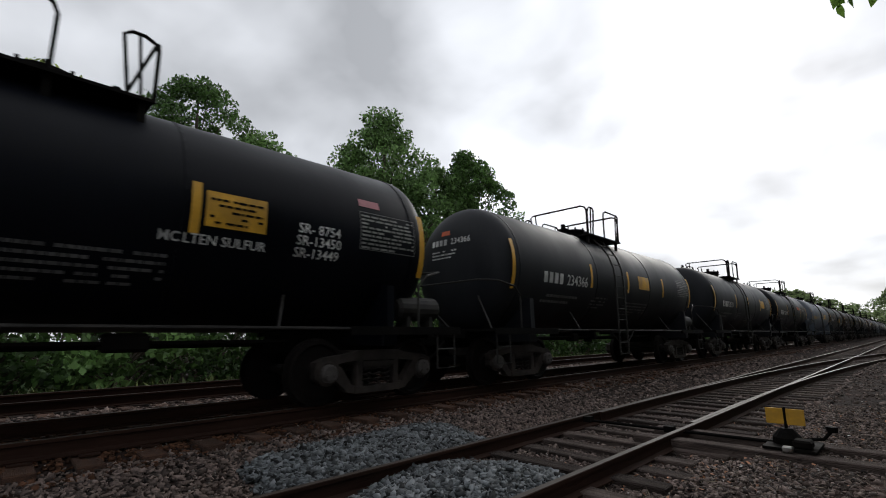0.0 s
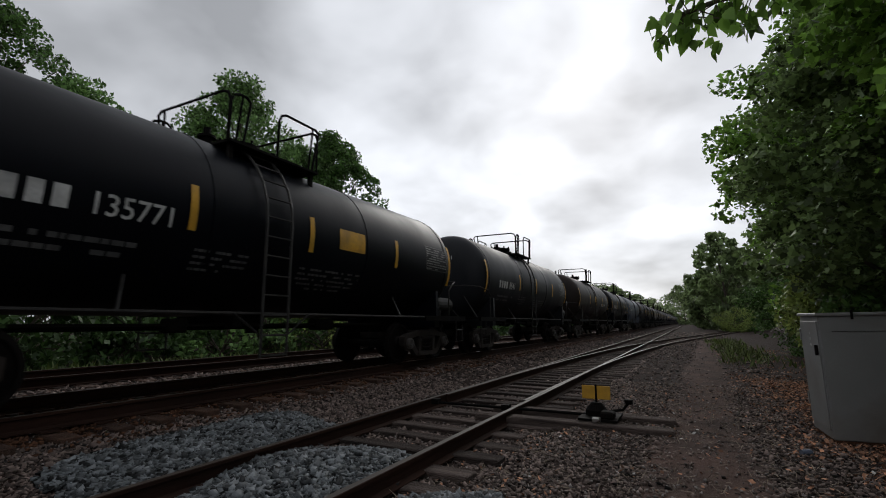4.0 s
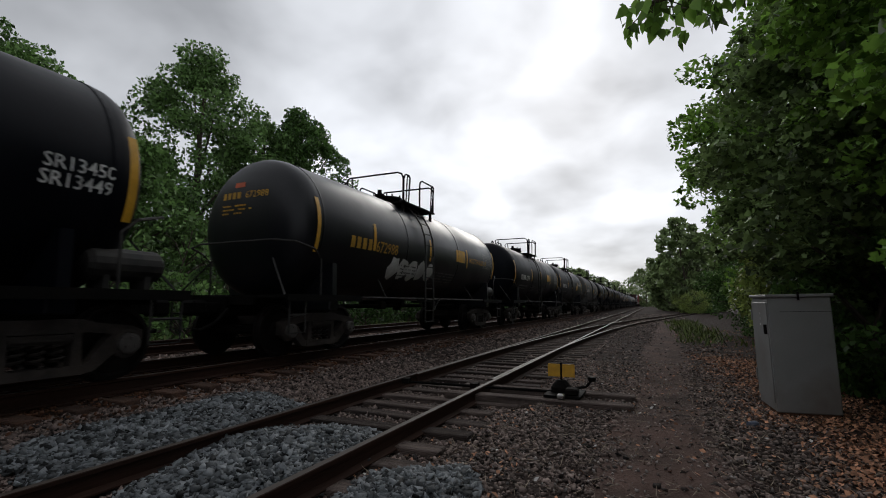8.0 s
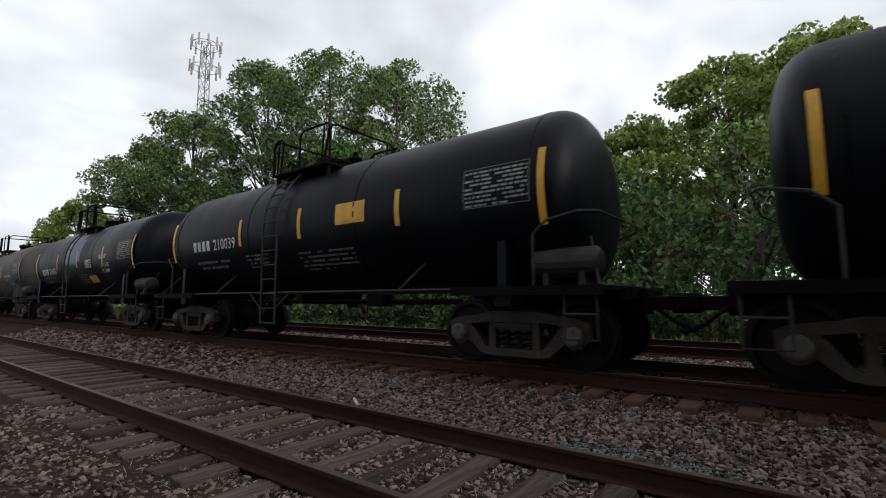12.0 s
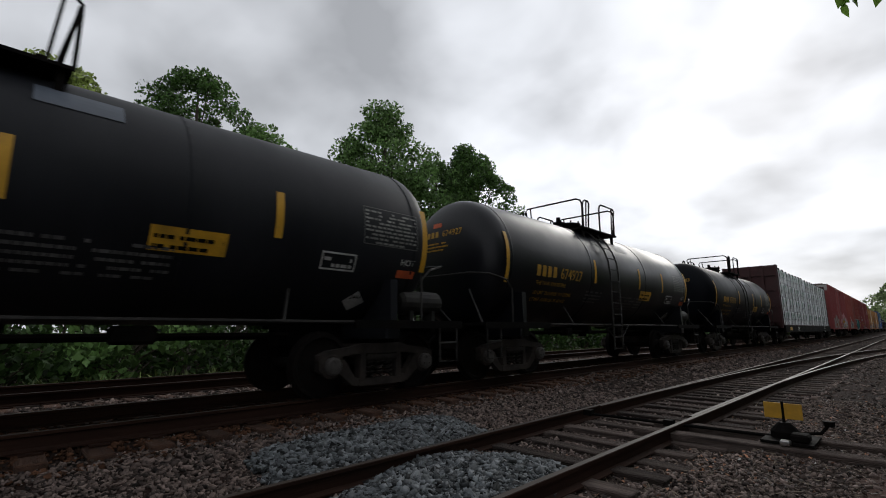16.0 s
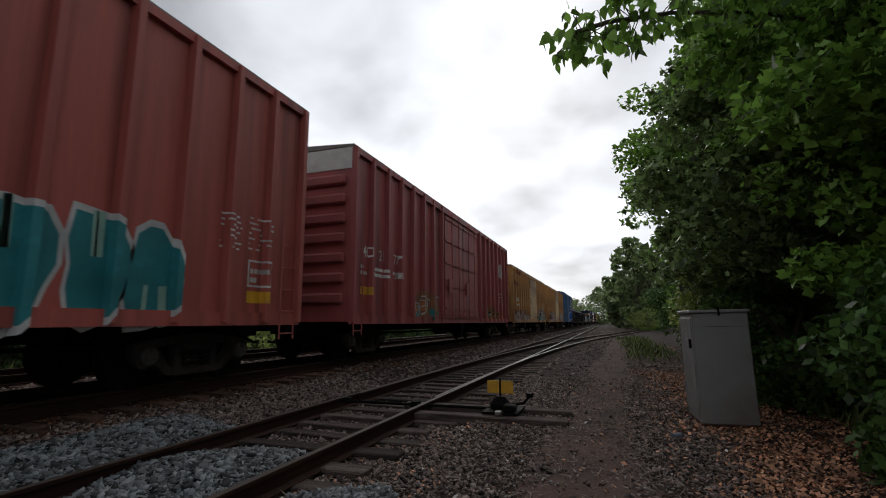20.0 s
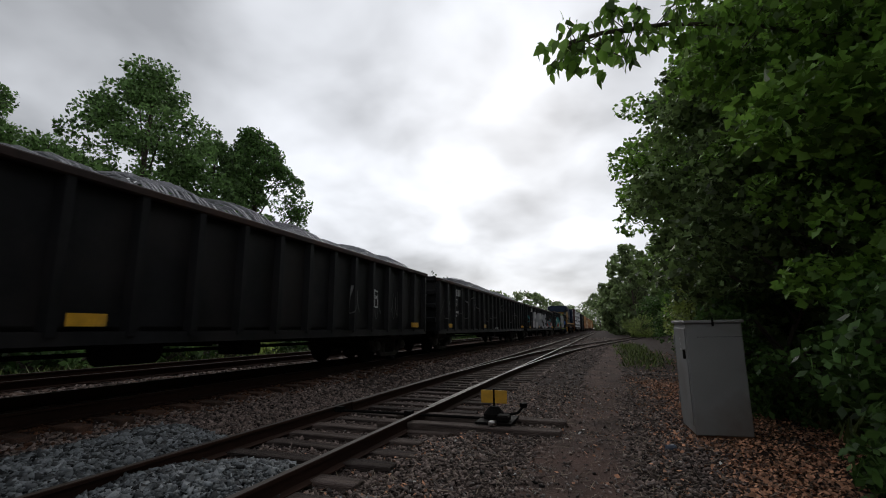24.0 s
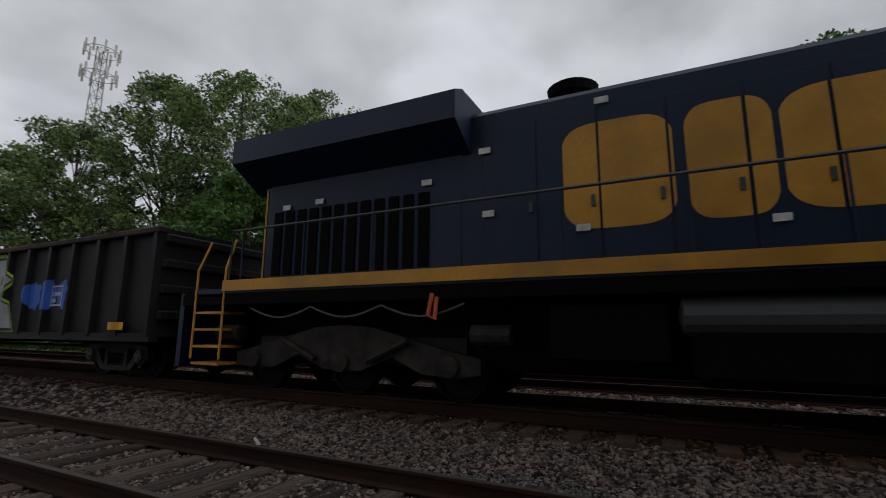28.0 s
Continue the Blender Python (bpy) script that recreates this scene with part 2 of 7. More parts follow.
def leaf_material(name, color, vary=0.65, through_light=0.42):
    return material(name, color, 0.5, vary=0.25, scale=0.35, fine=6, bump=0, per_island=vary, translucent=through_light, spec=0.3)


M["leaf_mid"] = leaf_material("green_leaves", (0.14, 0.245, 0.075))
M["leaf_dark"] = leaf_material("dark_green_leaves", (0.075, 0.150, 0.035), 0.7, 0.38)
M["leaf_lime"] = leaf_material("light_green_leaves", (0.26, 0.33, 0.09))
M["leaf_maple"] = leaf_material("maple_leaves", (0.175, 0.315, 0.055), 0.7, 0.46)
# darker copy of the green leaves: undergrowth shade put into the colour
M["leaf_shaded"] = leaf_material("shade_darkened_shrub_leaves", (0.050, 0.098, 0.026), 0.7, 0.30)
# distance haze painted into the leaf colour, paler than the nearer leaves
M["leaf_far"] = leaf_material("haze_tinted_far_leaves", (0.21, 0.28, 0.12))
M["leaf_oak"] = leaf_material("oak_leaves", (0.155, 0.225, 0.080), 0.75)
M["dead_leaf"] = material("dead_leaves", (0.345, 0.170, 0.098), 0.9, vary=0.35, scale=2.2, fine=40, bump=0.2, per_island=0.9)
M["grass"] = material("grass_blades", (0.09, 0.12, 0.03), 0.8, vary=0.3, scale=2, fine=20, bump=0, per_island=0.5, translucent=0.2)

M["oxide_red"] = material("oxide_red_boxcar_paint", (0.40, 0.092, 0.072), 0.6, vary=0.25, scale=0.9, fine=12, bump=0.08, dirt=(0.10, 0.032, 0.027), dirt_amount=0.7, stretch=(1, 4.5, 0.2))
M["oxide_plum"] = material("plum_red_boxcar_paint", (0.34, 0.068, 0.068), 0.6, vary=0.25, scale=0.9, fine=12, bump=0.08, dirt=(0.09, 0.032, 0.030), dirt_amount=0.7, stretch=(1, 4.5, 0.2))
M["dark_red"] = material("dark_red_bulkhead_paint", (0.055, 0.014, 0.015), 0.6, vary=0.3, scale=1.2, fine=12, bump=0.1)
M["box_yellow"] = material("rusting_yellow_boxcar_paint", (0.46, 0.235, 0.075), 0.65, vary=0.3, scale=1.4, fine=10, bump=0.1, dirt=(0.13, 0.043, 0.028), dirt_amount=1.0, stretch=(1, 2.6, 0.35))
M["box_end_yellow"] = material("bright_yellow_boxcar_end_paint", (0.62, 0.36, 0.03), 0.6, vary=0.2, scale=1.6, fine=12, bump=0.1, dirt=(0.16, 0.07, 0.025), dirt_amount=0.8, stretch=(1, 1, 0.5))
M["box_cream"] = material("peeling_cream_door_paint", (0.52, 0.36, 0.19), 0.65, vary=0.2, scale=1.1, fine=10, bump=0.1, dirt=(0.11, 0.04, 0.025), dirt_amount=0.9, stretch=(1, 0.4, 1))
M["ghost"] = material("ghost_of_old_lettering", (0.24, 0.10, 0.045), 0.7, vary=0.4, scale=3, fine=14, bump=0)
M["buff"] = material("buff_paint_out", (0.33, 0.29, 0.27), 0.7, vary=0.35, scale=1.5, fine=12, bump=0.05, dirt=(0.16, 0.08, 0.06), dirt_amount=0.8)
M["box_blue"] = material("blue_boxcar_paint", (0.035, 0.105, 0.21), 0.6, vary=0.25, scale=1.1, fine=10, bump=0.08, dirt=(0.07, 0.07, 0.075), dirt_amount=0.6, stretch=(1, 1, 0.3))
M["roof_steel"] = material("weathered_galvanised_roof", (0.17, 0.16, 0.15), 0.6, 0.3, vary=0.3, scale=1.5, fine=20, bump=0.1, dirt=RUST, dirt_amount=0.6)
M["white_band"] = material("dirty_white_end_panel", (0.50, 0.48, 0.46), 0.6, vary=0.2, scale=2, fine=20, bump=0.05, dirt=(0.2, 0.16, 0.14), dirt_amount=0.6)
M["gon_black"] = material("gondola_black_paint", (0.011, 0.011, 0.012), 0.55, vary=0.4, scale=1.2, fine=12, bump=0.1, dirt=(0.035, 0.030, 0.028), dirt_amount=0.5, spec=0.15)
M["gon_rim"] = material("rusty_gondola_rim", (0.035, 0.024, 0.021), 0.7, vary=0.4, scale=2, fine=20, bump=0.2, dirt=RUST, dirt_amount=0.4, spec=0.15)
M["wire"] = material("bare_steel_wire", (0.30, 0.30, 0.32), 0.45, 0.4, vary=0.4, scale=6, fine=30, bump=0)
M["wrap"] = material("white_plastic_lumber_wrap", (0.80, 0.82, 0.85), 0.24, vary=0.12, scale=1.6, fine=6, bump=1.6, stretch=(1, 1.6, 0.7), per_object=0.12)
M["wrap_green"] = material("green_print_on_wrap", (0.012, 0.20, 0.11), 0.5, vary=0.2, scale=4, fine=25, bump=0)
M["wrap_grey"] = material("grey_print_on_wrap", (0.10, 0.13, 0.12), 0.5, vary=0.2, scale=4, fine=25, bump=0)
M["loco_blue"] = material("dark_blue_locomotive_paint", (0.0045, 0.014, 0.040), 0.5, vary=0.35, scale=1.0, fine=12, bump=0.05, dirt=(0.008, 0.018, 0.036), dirt_amount=0.6, stretch=(1, 1, 0.3), spec=0.28)
M["loco_yellow"] = material("dull_yellow_locomotive_paint", (0.50, 0.235, 0.014), 0.55, vary=0.25, scale=1.5, fine=15, bump=0.05, dirt=(0.20, 0.09, 0.015), dirt_amount=0.5)
M["loco_grey"] = material("grey_locomotive_paint", (0.05, 0.053, 0.058), 0.55, vary=0.25, scale=1.0, fine=12, bump=0.05, dirt=(0.04, 0.04, 0.042), dirt_amount=0.6)
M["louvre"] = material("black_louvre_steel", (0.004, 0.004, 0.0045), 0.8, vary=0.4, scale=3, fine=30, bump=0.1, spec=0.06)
M["glass"] = material("dark_cab_glass", (0.01, 0.012, 0.014), 0.06, vary=0.1, scale=2, fine=10, bump=0)
M["twig"] = material("dry_twigs", (0.22, 0.175, 0.13), 0.9, vary=0.3, scale=5, fine=30, bump=0.2, per_island=0.5)
M["chalk"] = material("rubbed_white_scrawl", (0.16, 0.16, 0.16), 0.7, vary=0.5, scale=3, fine=14, bump=0, dirt=(0.02, 0.02, 0.02), dirt_amount=0.8)
for name, col in (("spray_white", (0.55, 0.55, 0.54)), ("spray_silver", (0.33, 0.33, 0.34)), ("spray_black", (0.008, 0.008, 0.009)), ("spray_teal", (0.02, 0.20, 0.22)), ("spray_mint", (0.28, 0.46, 0.38)), ("spray_violet", (0.10, 0.07, 0.20)), ("spray_pink", (0.42, 0.16, 0.18)), ("spray_rose", (0.60, 0.32, 0.34)), ("spray_lime", (0.30, 0.48, 0.03)), ("spray_blue", (0.02, 0.10, 0.42)), ("spray_orange", (0.50, 0.16, 0.04)), ("spray_red", (0.40, 0.04, 0.03))):
    M[name] = material(name + "_paint", col, 0.55, vary=0.25, scale=2.5, fine=14, bump=0, dirt=tuple(c * 0.45 for c in col), dirt_amount=0.5)


# ---- mesh helpers ----
def linked(name, data, mat, parent=None, label=""):
    ob = new(name, data)
    if mat is not None:
        if not data.materials:
            data.materials.append(mat)
        ob.material_slots[0].link = "OBJECT"
        ob.material_slots[0].material = mat
    if parent is not None:
        ob.parent = parent
    if label:
        ob["label"] = label
    return ob


def to_mesh(name, bm, smooth=False):
    me = bpy.data.meshes.new(name)
    bm.normal_update()
    bm.to_mesh(me)
    bm.free()
    if smooth:
        me.shade_smooth()
    return me


def part(name, bm, mat, parent=None, label="", smooth=False):
    return linked(name, to_mesh(name, bm, smooth), mat, parent, label)


def group_at(name, m=None):
    e = new(name)
    e.empty_display_size = 0.3
    if m is not None:
        e.matrix_basis = m
    return e


def box(bm, x0, x1, y0, y1, z0, z1, m=None, bevel=0.0):
    res = bmesh.ops.create_cube(bm, size=1.0)
    t = Matrix.Translation(((x0 + x1) / 2, (y0 + y1) / 2, (z0 + z1) / 2)) @ Matrix.Diagonal((x1 - x0, y1 - y0, z1 - z0, 1))
    bmesh.ops.transform(bm, matrix=(m @ t) if m else t, verts=res["verts"])
    if bevel:
        edges = {e for v in res["verts"] for e in v.link_edges}
        bmesh.ops.bevel(bm, geom=list(edges), offset=bevel, segments=1, affect="EDGES")


def boxbm(*a, **k):
    bm = bmesh.new()
    box(bm, *a, **k)
    return bm


def tube(bm, pts, r, sides=6, closed_ends=True):
    """A round bar along a line of points."""
    pts = [Vector(p) for p in pts]
    rings = []
    for i, p in enumerate(pts):
        a, b = pts[max(0, i - 1)], pts[min(len(pts) - 1, i + 1)]
        d = (b - a).normalized()
        side = d.orthogonal().normalized() if not rings else (rings[-1][1] - d * rings[-1][1].dot(d)).normalized()
        up = d.cross(side)
        ring = [bm.verts.new(p + (side * math.cos(k * 2 * math.pi / sides) + up * math.sin(k * 2 * math.pi / sides)) * r) for k in range(sides)]
        rings.append((ring, side))
    for (a, _), (b, _) in zip(rings, rings[1:]):
        for k in range(sides):
            bm.faces.new((a[k], a[(k + 1) % sides], b[(k + 1) % sides], b[k]))
    if closed_ends and len(rings) > 1:
        bm.faces.new(reversed(rings[0][0]))
        bm.faces.new(rings[-1][0])


def lathe(bm, profile, axis="y", centre=(0, 0, 0), seg=32):
    """Turn (along, radius) pairs about an axis."""
    rings = []
    c = Vector(centre)
    for a, r in profile:
        ring = []
        for k in range(seg):
            t = 2 * math.pi * k / seg
            u, v = r * math.cos(t), r * math.sin(t)
            p = {"y": (u, a, v), "x": (a, u, v), "z": (u, v, a)}[axis]
            ring.append(bm.verts.new(c + Vector(p)))
        rings.append(ring)
    for a, b in zip(rings, rings[1:]):
        for k in range(seg):
            bm.faces.new((a[k], b[k], b[(k + 1) % seg], a[(k + 1) % seg]))
    bm.faces.new(rings[0])
    bm.faces.new(list(reversed(rings[-1])))
    bmesh.ops.recalc_face_normals(bm, faces=bm.faces)


def extrude_outline(bm, pts2d, plane, lo, hi):
    """A prism: an outline in (a, b) carried from lo to hi along the third axis. plane 'yz', 'xz' or 'xy'."""
    def at(a, b, c):
        return {"yz": (c, a, b), "xz": (a, c, b), "xy": (a, b, c)}[plane]
    va = [bm.verts.new(at(a, b, lo)) for a, b in pts2d]
    vb = [bm.verts.new(at(a, b, hi)) for a, b in pts2d]
    n = len(pts2d)
    fs = [bm.faces.new(va), bm.faces.new(list(reversed(vb)))]
    for i in range(n):
        fs.append(bm.faces.new((va[i], vb[i], vb[(i + 1) % n], va[(i + 1) % n])))
    bmesh.ops.recalc_face_normals(bm, faces=fs)


def quick_mesh(name, verts, tris):
    me = bpy.data.meshes.new(name)
    n, f, k = len(verts), len(tris), tris.shape[1]
    me.vertices.add(n)
    me.vertices.foreach_set("co", np.asarray(verts, np.float32).ravel())
    me.loops.add(f * k)
    me.loops.foreach_set("vertex_index", np.asarray(tris, np.int32).ravel())
    me.polygons.add(f)
    me.polygons.foreach_set("loop_start", np.arange(0, f * k, k, dtype=np.int32))
    me.update(calc_edges=True)
    return me

# ---- the ground and the three tracks ----
SIDING_X, SIDING_Z = -3.135, 0.14
MAIN_X, MAIN_Z = -6.905, 0.435
FAR_X, FAR_Z = -10.80, 0.435
GAUGE = 1.505


def smooth01(a, b, v):
    t = min(1, max(0, (v - a) / (b - a)))
    return t * t * (3 - 2 * t)


def ground_height(x, y):
    """Flat by the camera, a ballast shoulder under the main lines, a dip behind them."""
    z = 0.0
    z += -0.075 * smooth01(-1.35, -1.8, x) + 0.295 * smooth01(-4.3, -6.1, x) - 0.45 * smooth01(-12.6, -15.5, x)
    z += 0.02 * noise.noise((x * 0.9, y * 0.9, 0)) + 0.012 * noise.noise((x * 3.1, y * 3.1, 4))
    return z


def build_ground():
    xs = [-900, -300, -120, -60, -30, -20] + [-17 + 0.25 * i for i in range(97)] + [9, 12, 18, 30, 60, 150, 400, 900]
    ys = [-900, -400, -200, -100, -60, -40, -28] + [-20 + 0.4 * i for i in range(126)] + [34, 40, 50, 70, 100, 150, 220, 350, 600, 1200]
    verts = [(x, y, ground_height(x, y)) for y in ys for x in xs]
    n = len(xs)
    faces = [(j * n + i, j * n + i + 1, (j + 1) * n + i + 1, (j + 1) * n + i) for j in range(len(ys) - 1) for i in range(n - 1)]
    me = bpy.data.meshes.new("ground")
    me.from_pydata(verts, [], faces)
    me.shade_smooth()
    tagged(linked("ground", me, M["ground"]), "dark brown cinder and gravel ground beside the tracks", "ground", kind="structure")


build_ground()


def path_middle(y):
    return 0.05 + 0.02 * (y - 4.5) + 0.0003 * (y - 4.5) ** 2


def build_path():
    """Trodden strip between the siding and the trees."""
    bm, last = bmesh.new(), None
    for i in range(380):
        y = -6 + i * 0.12
        ragged = 0.16 * noise.noise((9, y * 5.0, 2)) + 0.08 * noise.noise((3, y * 17.0, 5))
        ragged2 = 0.16 * noise.noise((19, y * 5.0, 2)) + 0.08 * noise.noise((13, y * 17.0, 5))
        mid = path_middle(y)
        a = mid - 0.52 + 0.08 * math.sin(y * 0.7) + ragged
        b = mid + 0.52 + 0.08 * math.sin(y * 0.5 + 1) + ragged2
        row = []
        for k in range(6):
            x = a + (b - a) * k / 5
            row.append(bm.verts.new((x, y, ground_height(x, y) + 0.006)))
        if last:
            for k in range(5):
                bm.faces.new((last[k], last[k + 1], row[k + 1], row[k]))
        last = row
    tagged(part("path", bm, M["path"], smooth=True), "trodden brown dirt path beside the siding", "path", kind="structure")


build_path()

RAIL_PROFILE = [(-0.075, -0.18), (0.075, -0.18), (0.075, -0.165), (0.012, -0.145), (0.010, -0.045), (0.036, -0.032), (0.036, -0.005), (0.030, 0.0), (-0.030, 0.0), (-0.036, -0.005), (-0.036, -0.032), (-0.010, -0.045), (-0.012, -0.145), (-0.075, -0.165)]


def rail_bm(line):
    """A rail along points (x, y, z of its head)."""
    bm = bmesh.new()
    rings = []
    for i, p in enumerate(line):
        a, b = Vector(line[max(0, i - 1)]), Vector(line[min(len(line) - 1, i + 1)])
        d = (b - a).normalized()
        side = Vector((d.y, -d.x, 0))
        rings.append([bm.verts.new(Vector(p) + side * u + Vector((0, 0, v))) for u, v in RAIL_PROFILE])
    k = len(RAIL_PROFILE)
    for a, b in zip(rings, rings[1:]):
        for i in range(k):
            f = bm.faces.new((a[i], a[(i + 1) % k], b[(i + 1) % k], b[i]))
            if i == 7:
                f.material_index = 1
    bm.faces.new(rings[0])
    bm.faces.new(list(reversed(rings[-1])))
    bmesh.ops.recalc_face_normals(bm, faces=bm.faces)
    return bm


def rail(name, line, parent):
    ob = part(name, rail_bm(line), M["rail_side"], parent)
    ob.data.materials.append(M["rail_top"])
    return ob


def straight(x, z, y0=-880, y1=1000):
    return [(x, y, z) for y in (y0, -60, 0, 60, y1)]


TIE_MESH = to_mesh("tie", boxbm(-1.30, 1.30, -0.115, 0.115, -0.17, 0.0, bevel=0.012))

PLATE_MESH = to_mesh("tie_plate", boxbm(-0.17, 0.17, -0.09, 0.09, -0.012, 0.004))


def tie(parent, x, y, z, turn=0.0, length=1.0, wood="tie"):
    ob = linked("tie", TIE_MESH, M[wood], parent)
    ob.matrix_basis = pose(x, y, z, 0, 0, turn) @ Matrix.Diagonal((length, 1, 1, 1))
    return ob


def build_tracks():
    rng = random.Random(5)
    for name, x, z, label in (("main_track", MAIN_X, MAIN_Z, "rusty main line rails on brown wooden ties"), ("far_track", FAR_X, FAR_Z, "second rusty track behind the main line")):
        t = tagged(group_at(name), label, "railway track", kind="structure")
        for s in (-1, 1):
            rail("rail", straight(x + s * GAUGE / 2, z), t)
        for i in range(150):
            tie(t, x + rng.uniform(-0.05, 0.05), -26 + i * 0.53 + rng.uniform(-0.03, 0.03), z - 0.185 + rng.uniform(-0.02, 0.0), rng.uniform(-1.5, 1.5), 1.0, "tie_rust")
            for s in (-1, 1):
                ob = linked("tie_plate", PLATE_MESH, M["rail_side"], t)
                ob.matrix_basis = pose(x + s * GAUGE / 2, -26 + i * 0.53, z - 0.181)
    t = tagged(group_at("siding_track"), "weathered siding rails on rough wooden ties with a turnout", "railway track", kind="structure")
    for s in (-1, 1):
        rail("rail", straight(SIDING_X + s * GAUGE / 2, SIDING_Z), t)
    for i in range(150):
        y = -26 + i * 0.55 + rng.uniform(-0.04, 0.04)
        wide = 1.0 + 0.75 * smooth01(9.0, 30.0, y) if y > 9 else 1.0
        tie(t, SIDING_X + (wide - 1) * 1.2 + rng.uniform(-0.08, 0.08), y, SIDING_Z - (0.158 if y > 3.0 else 0.172) + rng.uniform(-0.02, 0.006), rng.uniform(-3.5, 3.5), wide * rng.uniform(0.98, 1.07))
    # diverging pair of the turnout
    for off in (-GAUGE / 2, GAUGE / 2):
        line = []
        for i in range(40):
            y = 7.5 + i * 2.6
            line.append((SIDING_X + off + diverge(y) + (0.05 if off < 0 else -0.05), y, SIDING_Z + 0.002))
        rail("diverging_rail", line, t)


def diverge(y):
    """How far the turnout's branch has swung from the straight at y."""
    d = max(0.0, y - 9.0)
    return 0.0026 * d * d if d < 32 else 0.0026 * 32 * 32 + 0.1664 * (d - 32)


build_tracks()

# ---- the train: every car is one thing, its origin at its front coupler on the rail head, +y to its rear ----
# metres a second; how far tank cars and the other cars are drawn in along the track
SPEED, TANK_K, CAR_K = 21.5, 0.943, 0.923
MESH = {}


def cached(key, make, smooth=False):
    if key not in MESH:
        MESH[key] = to_mesh(key, make(), smooth)
    return MESH[key]


def piece(name, key, make, mat, parent, at=None, label="", smooth=False):
    """A part whose mesh is made once under key and shared by all cars."""
    ob = linked(name, cached(key, make, smooth), mat, parent, label)
    if at is not None:
        ob.matrix_basis = at
    return ob


def wheelset_bm():
    bm = bmesh.new()
    for s in (-1, 1):
        prof = [(0.66, 0.10), (0.70, 0.40), (0.69, 0.457 + 0.028), (0.72, 0.457 + 0.028), (0.725, 0.457), (0.82, 0.452), (0.825, 0.40), (0.775, 0.37), (0.765, 0.17), (0.83, 0.14), (0.84, 0.09), (0.93, 0.085)]
        lathe(bm, [(s * a, r) for a, r in prof], "x", (0, 0, 0.457), 28)
    tube(bm, [(-0.7, 0, 0.457), (0.7, 0, 0.457)], 0.085, 10)
    return bm


def side_frame_bm():
    """A cast frame with an open window on either side of the springs."""
    bm = bmesh.new()
    extrude_outline(bm, [(-1.13, 0.61), (-0.98, 0.67), (-0.55, 0.72), (-0.40, 0.76), (0.40, 0.76), (0.55, 0.72), (0.98, 0.67), (1.13, 0.61), (1.13, 0.50), (0.90, 0.56), (0.5, 0.61), (-0.5, 0.61), (-0.90, 0.56), (-1.13, 0.50)], "yz", -0.05, 0.09)
    extrude_outline(bm, [(-0.44, 0.15), (0.44, 0.15), (0.44, 0.25), (-0.44, 0.25)], "yz", -0.06, 0.10)
    for s in (-1, 1):
        extrude_outline(bm, [(s * 1.13, 0.52), (s * 1.13, 0.40), (s * 1.04, 0.34), (s * 0.80, 0.34), (s * 0.70, 0.46), (s * 0.74, 0.60)], "yz", -0.05, 0.075)
        extrude_outline(bm, [(s * 0.84, 0.50), (s * 0.80, 0.36), (s * 0.56, 0.17), (s * 0.40, 0.15), (s * 0.40, 0.25), (s * 0.50, 0.28), (s * 0.70, 0.54)], "yz", -0.05, 0.085)
        extrude_outline(bm, [(s * 0.30, 0.24), (s * 0.42, 0.24), (s * 0.40, 0.64), (s * 0.31, 0.64)], "yz", -0.06, 0.09)
        lathe(bm, [(0.02, 0.175), (0.09, 0.175), (0.10, 0.15)], "x", (0, s * 0.93, 0.457), 16)
    extrude_outline(bm, [(-0.30, 0.50), (0.30, 0.50), (0.30, 0.58), (-0.30, 0.58)], "yz", -0.02, 0.07)
    return bm


def bearing_cap_bm():
    """The round end cap of a roller bearing with three bolt heads."""
    bm = bmesh.new()
    lathe(bm, [(-0.02, 0.125), (0.06, 0.125), (0.08, 0.10), (0.085, 0.03)], "x", (0, 0, 0), 16)
    for k in range(3):
        a = math.radians(90 + 120 * k)
        box(bm, 0.075, 0.105, 0.065 * math.cos(a) - 0.018, 0.065 * math.cos(a) + 0.018, 0.065 * math.sin(a) - 0.018, 0.065 * math.sin(a) + 0.018)
    return bm


def spring_bm():
    bm = bmesh.new()
    for k in (-0.19, 0.0, 0.19):
        pts = [(0.04 * 0 + 0.075 * math.cos(a * 0.9), k + 0.075 * math.sin(a * 0.9), 0.27 + 0.0105 * a) for a in range(0, 26)]
        tube(bm, pts, 0.016, 4)
    box(bm, -0.1, 0.1, -0.30, 0.30, 0.53, 0.60)
    return bm


def bolster_bm():
    bm = bmesh.new()
    box(bm, -1.0, 1.0, -0.2, 0.2, 0.50, 0.74, bevel=0.03)
    lathe(bm, [(0.70, 0.2), (0.86, 0.2)], "z", (0, 0, 0), 16)
    for s in (-1, 1):
        box(bm, -0.75, 0.75, s * 0.45 - 0.05, s * 0.45 + 0.05, 0.36, 0.46)
    return bm


def truck(parent, y, wheelbase=1.86):
    t = piece("truck", "truck_bolster", bolster_bm, M["truck"], parent, pose(0, y, 0))
    for s in (-1, 1):
        piece("side_frame", "side_frame", side_frame_bm, M["truck"], t, pose(s * 0.98, 0, 0, 0, 0, 0 if s > 0 else 180))
        piece("spring_nest", "spring_nest", spring_bm, M["truck"], t, pose(s * 0.98, 0, 0))
        for e in (-1, 1):
            piece("bearing_cap", "bearing_cap", bearing_cap_bm, M["bearing"], t, pose(s * 1.08, e * wheelbase / 2, 0.457, 0, 0, 0 if s > 0 else 180), "dull grey bearing end cap")
        piece("wheelset", "wheelset", wheelset_bm, M["wheel"], t, pose(0, s * wheelbase / 2, 0), smooth=False)
    return t


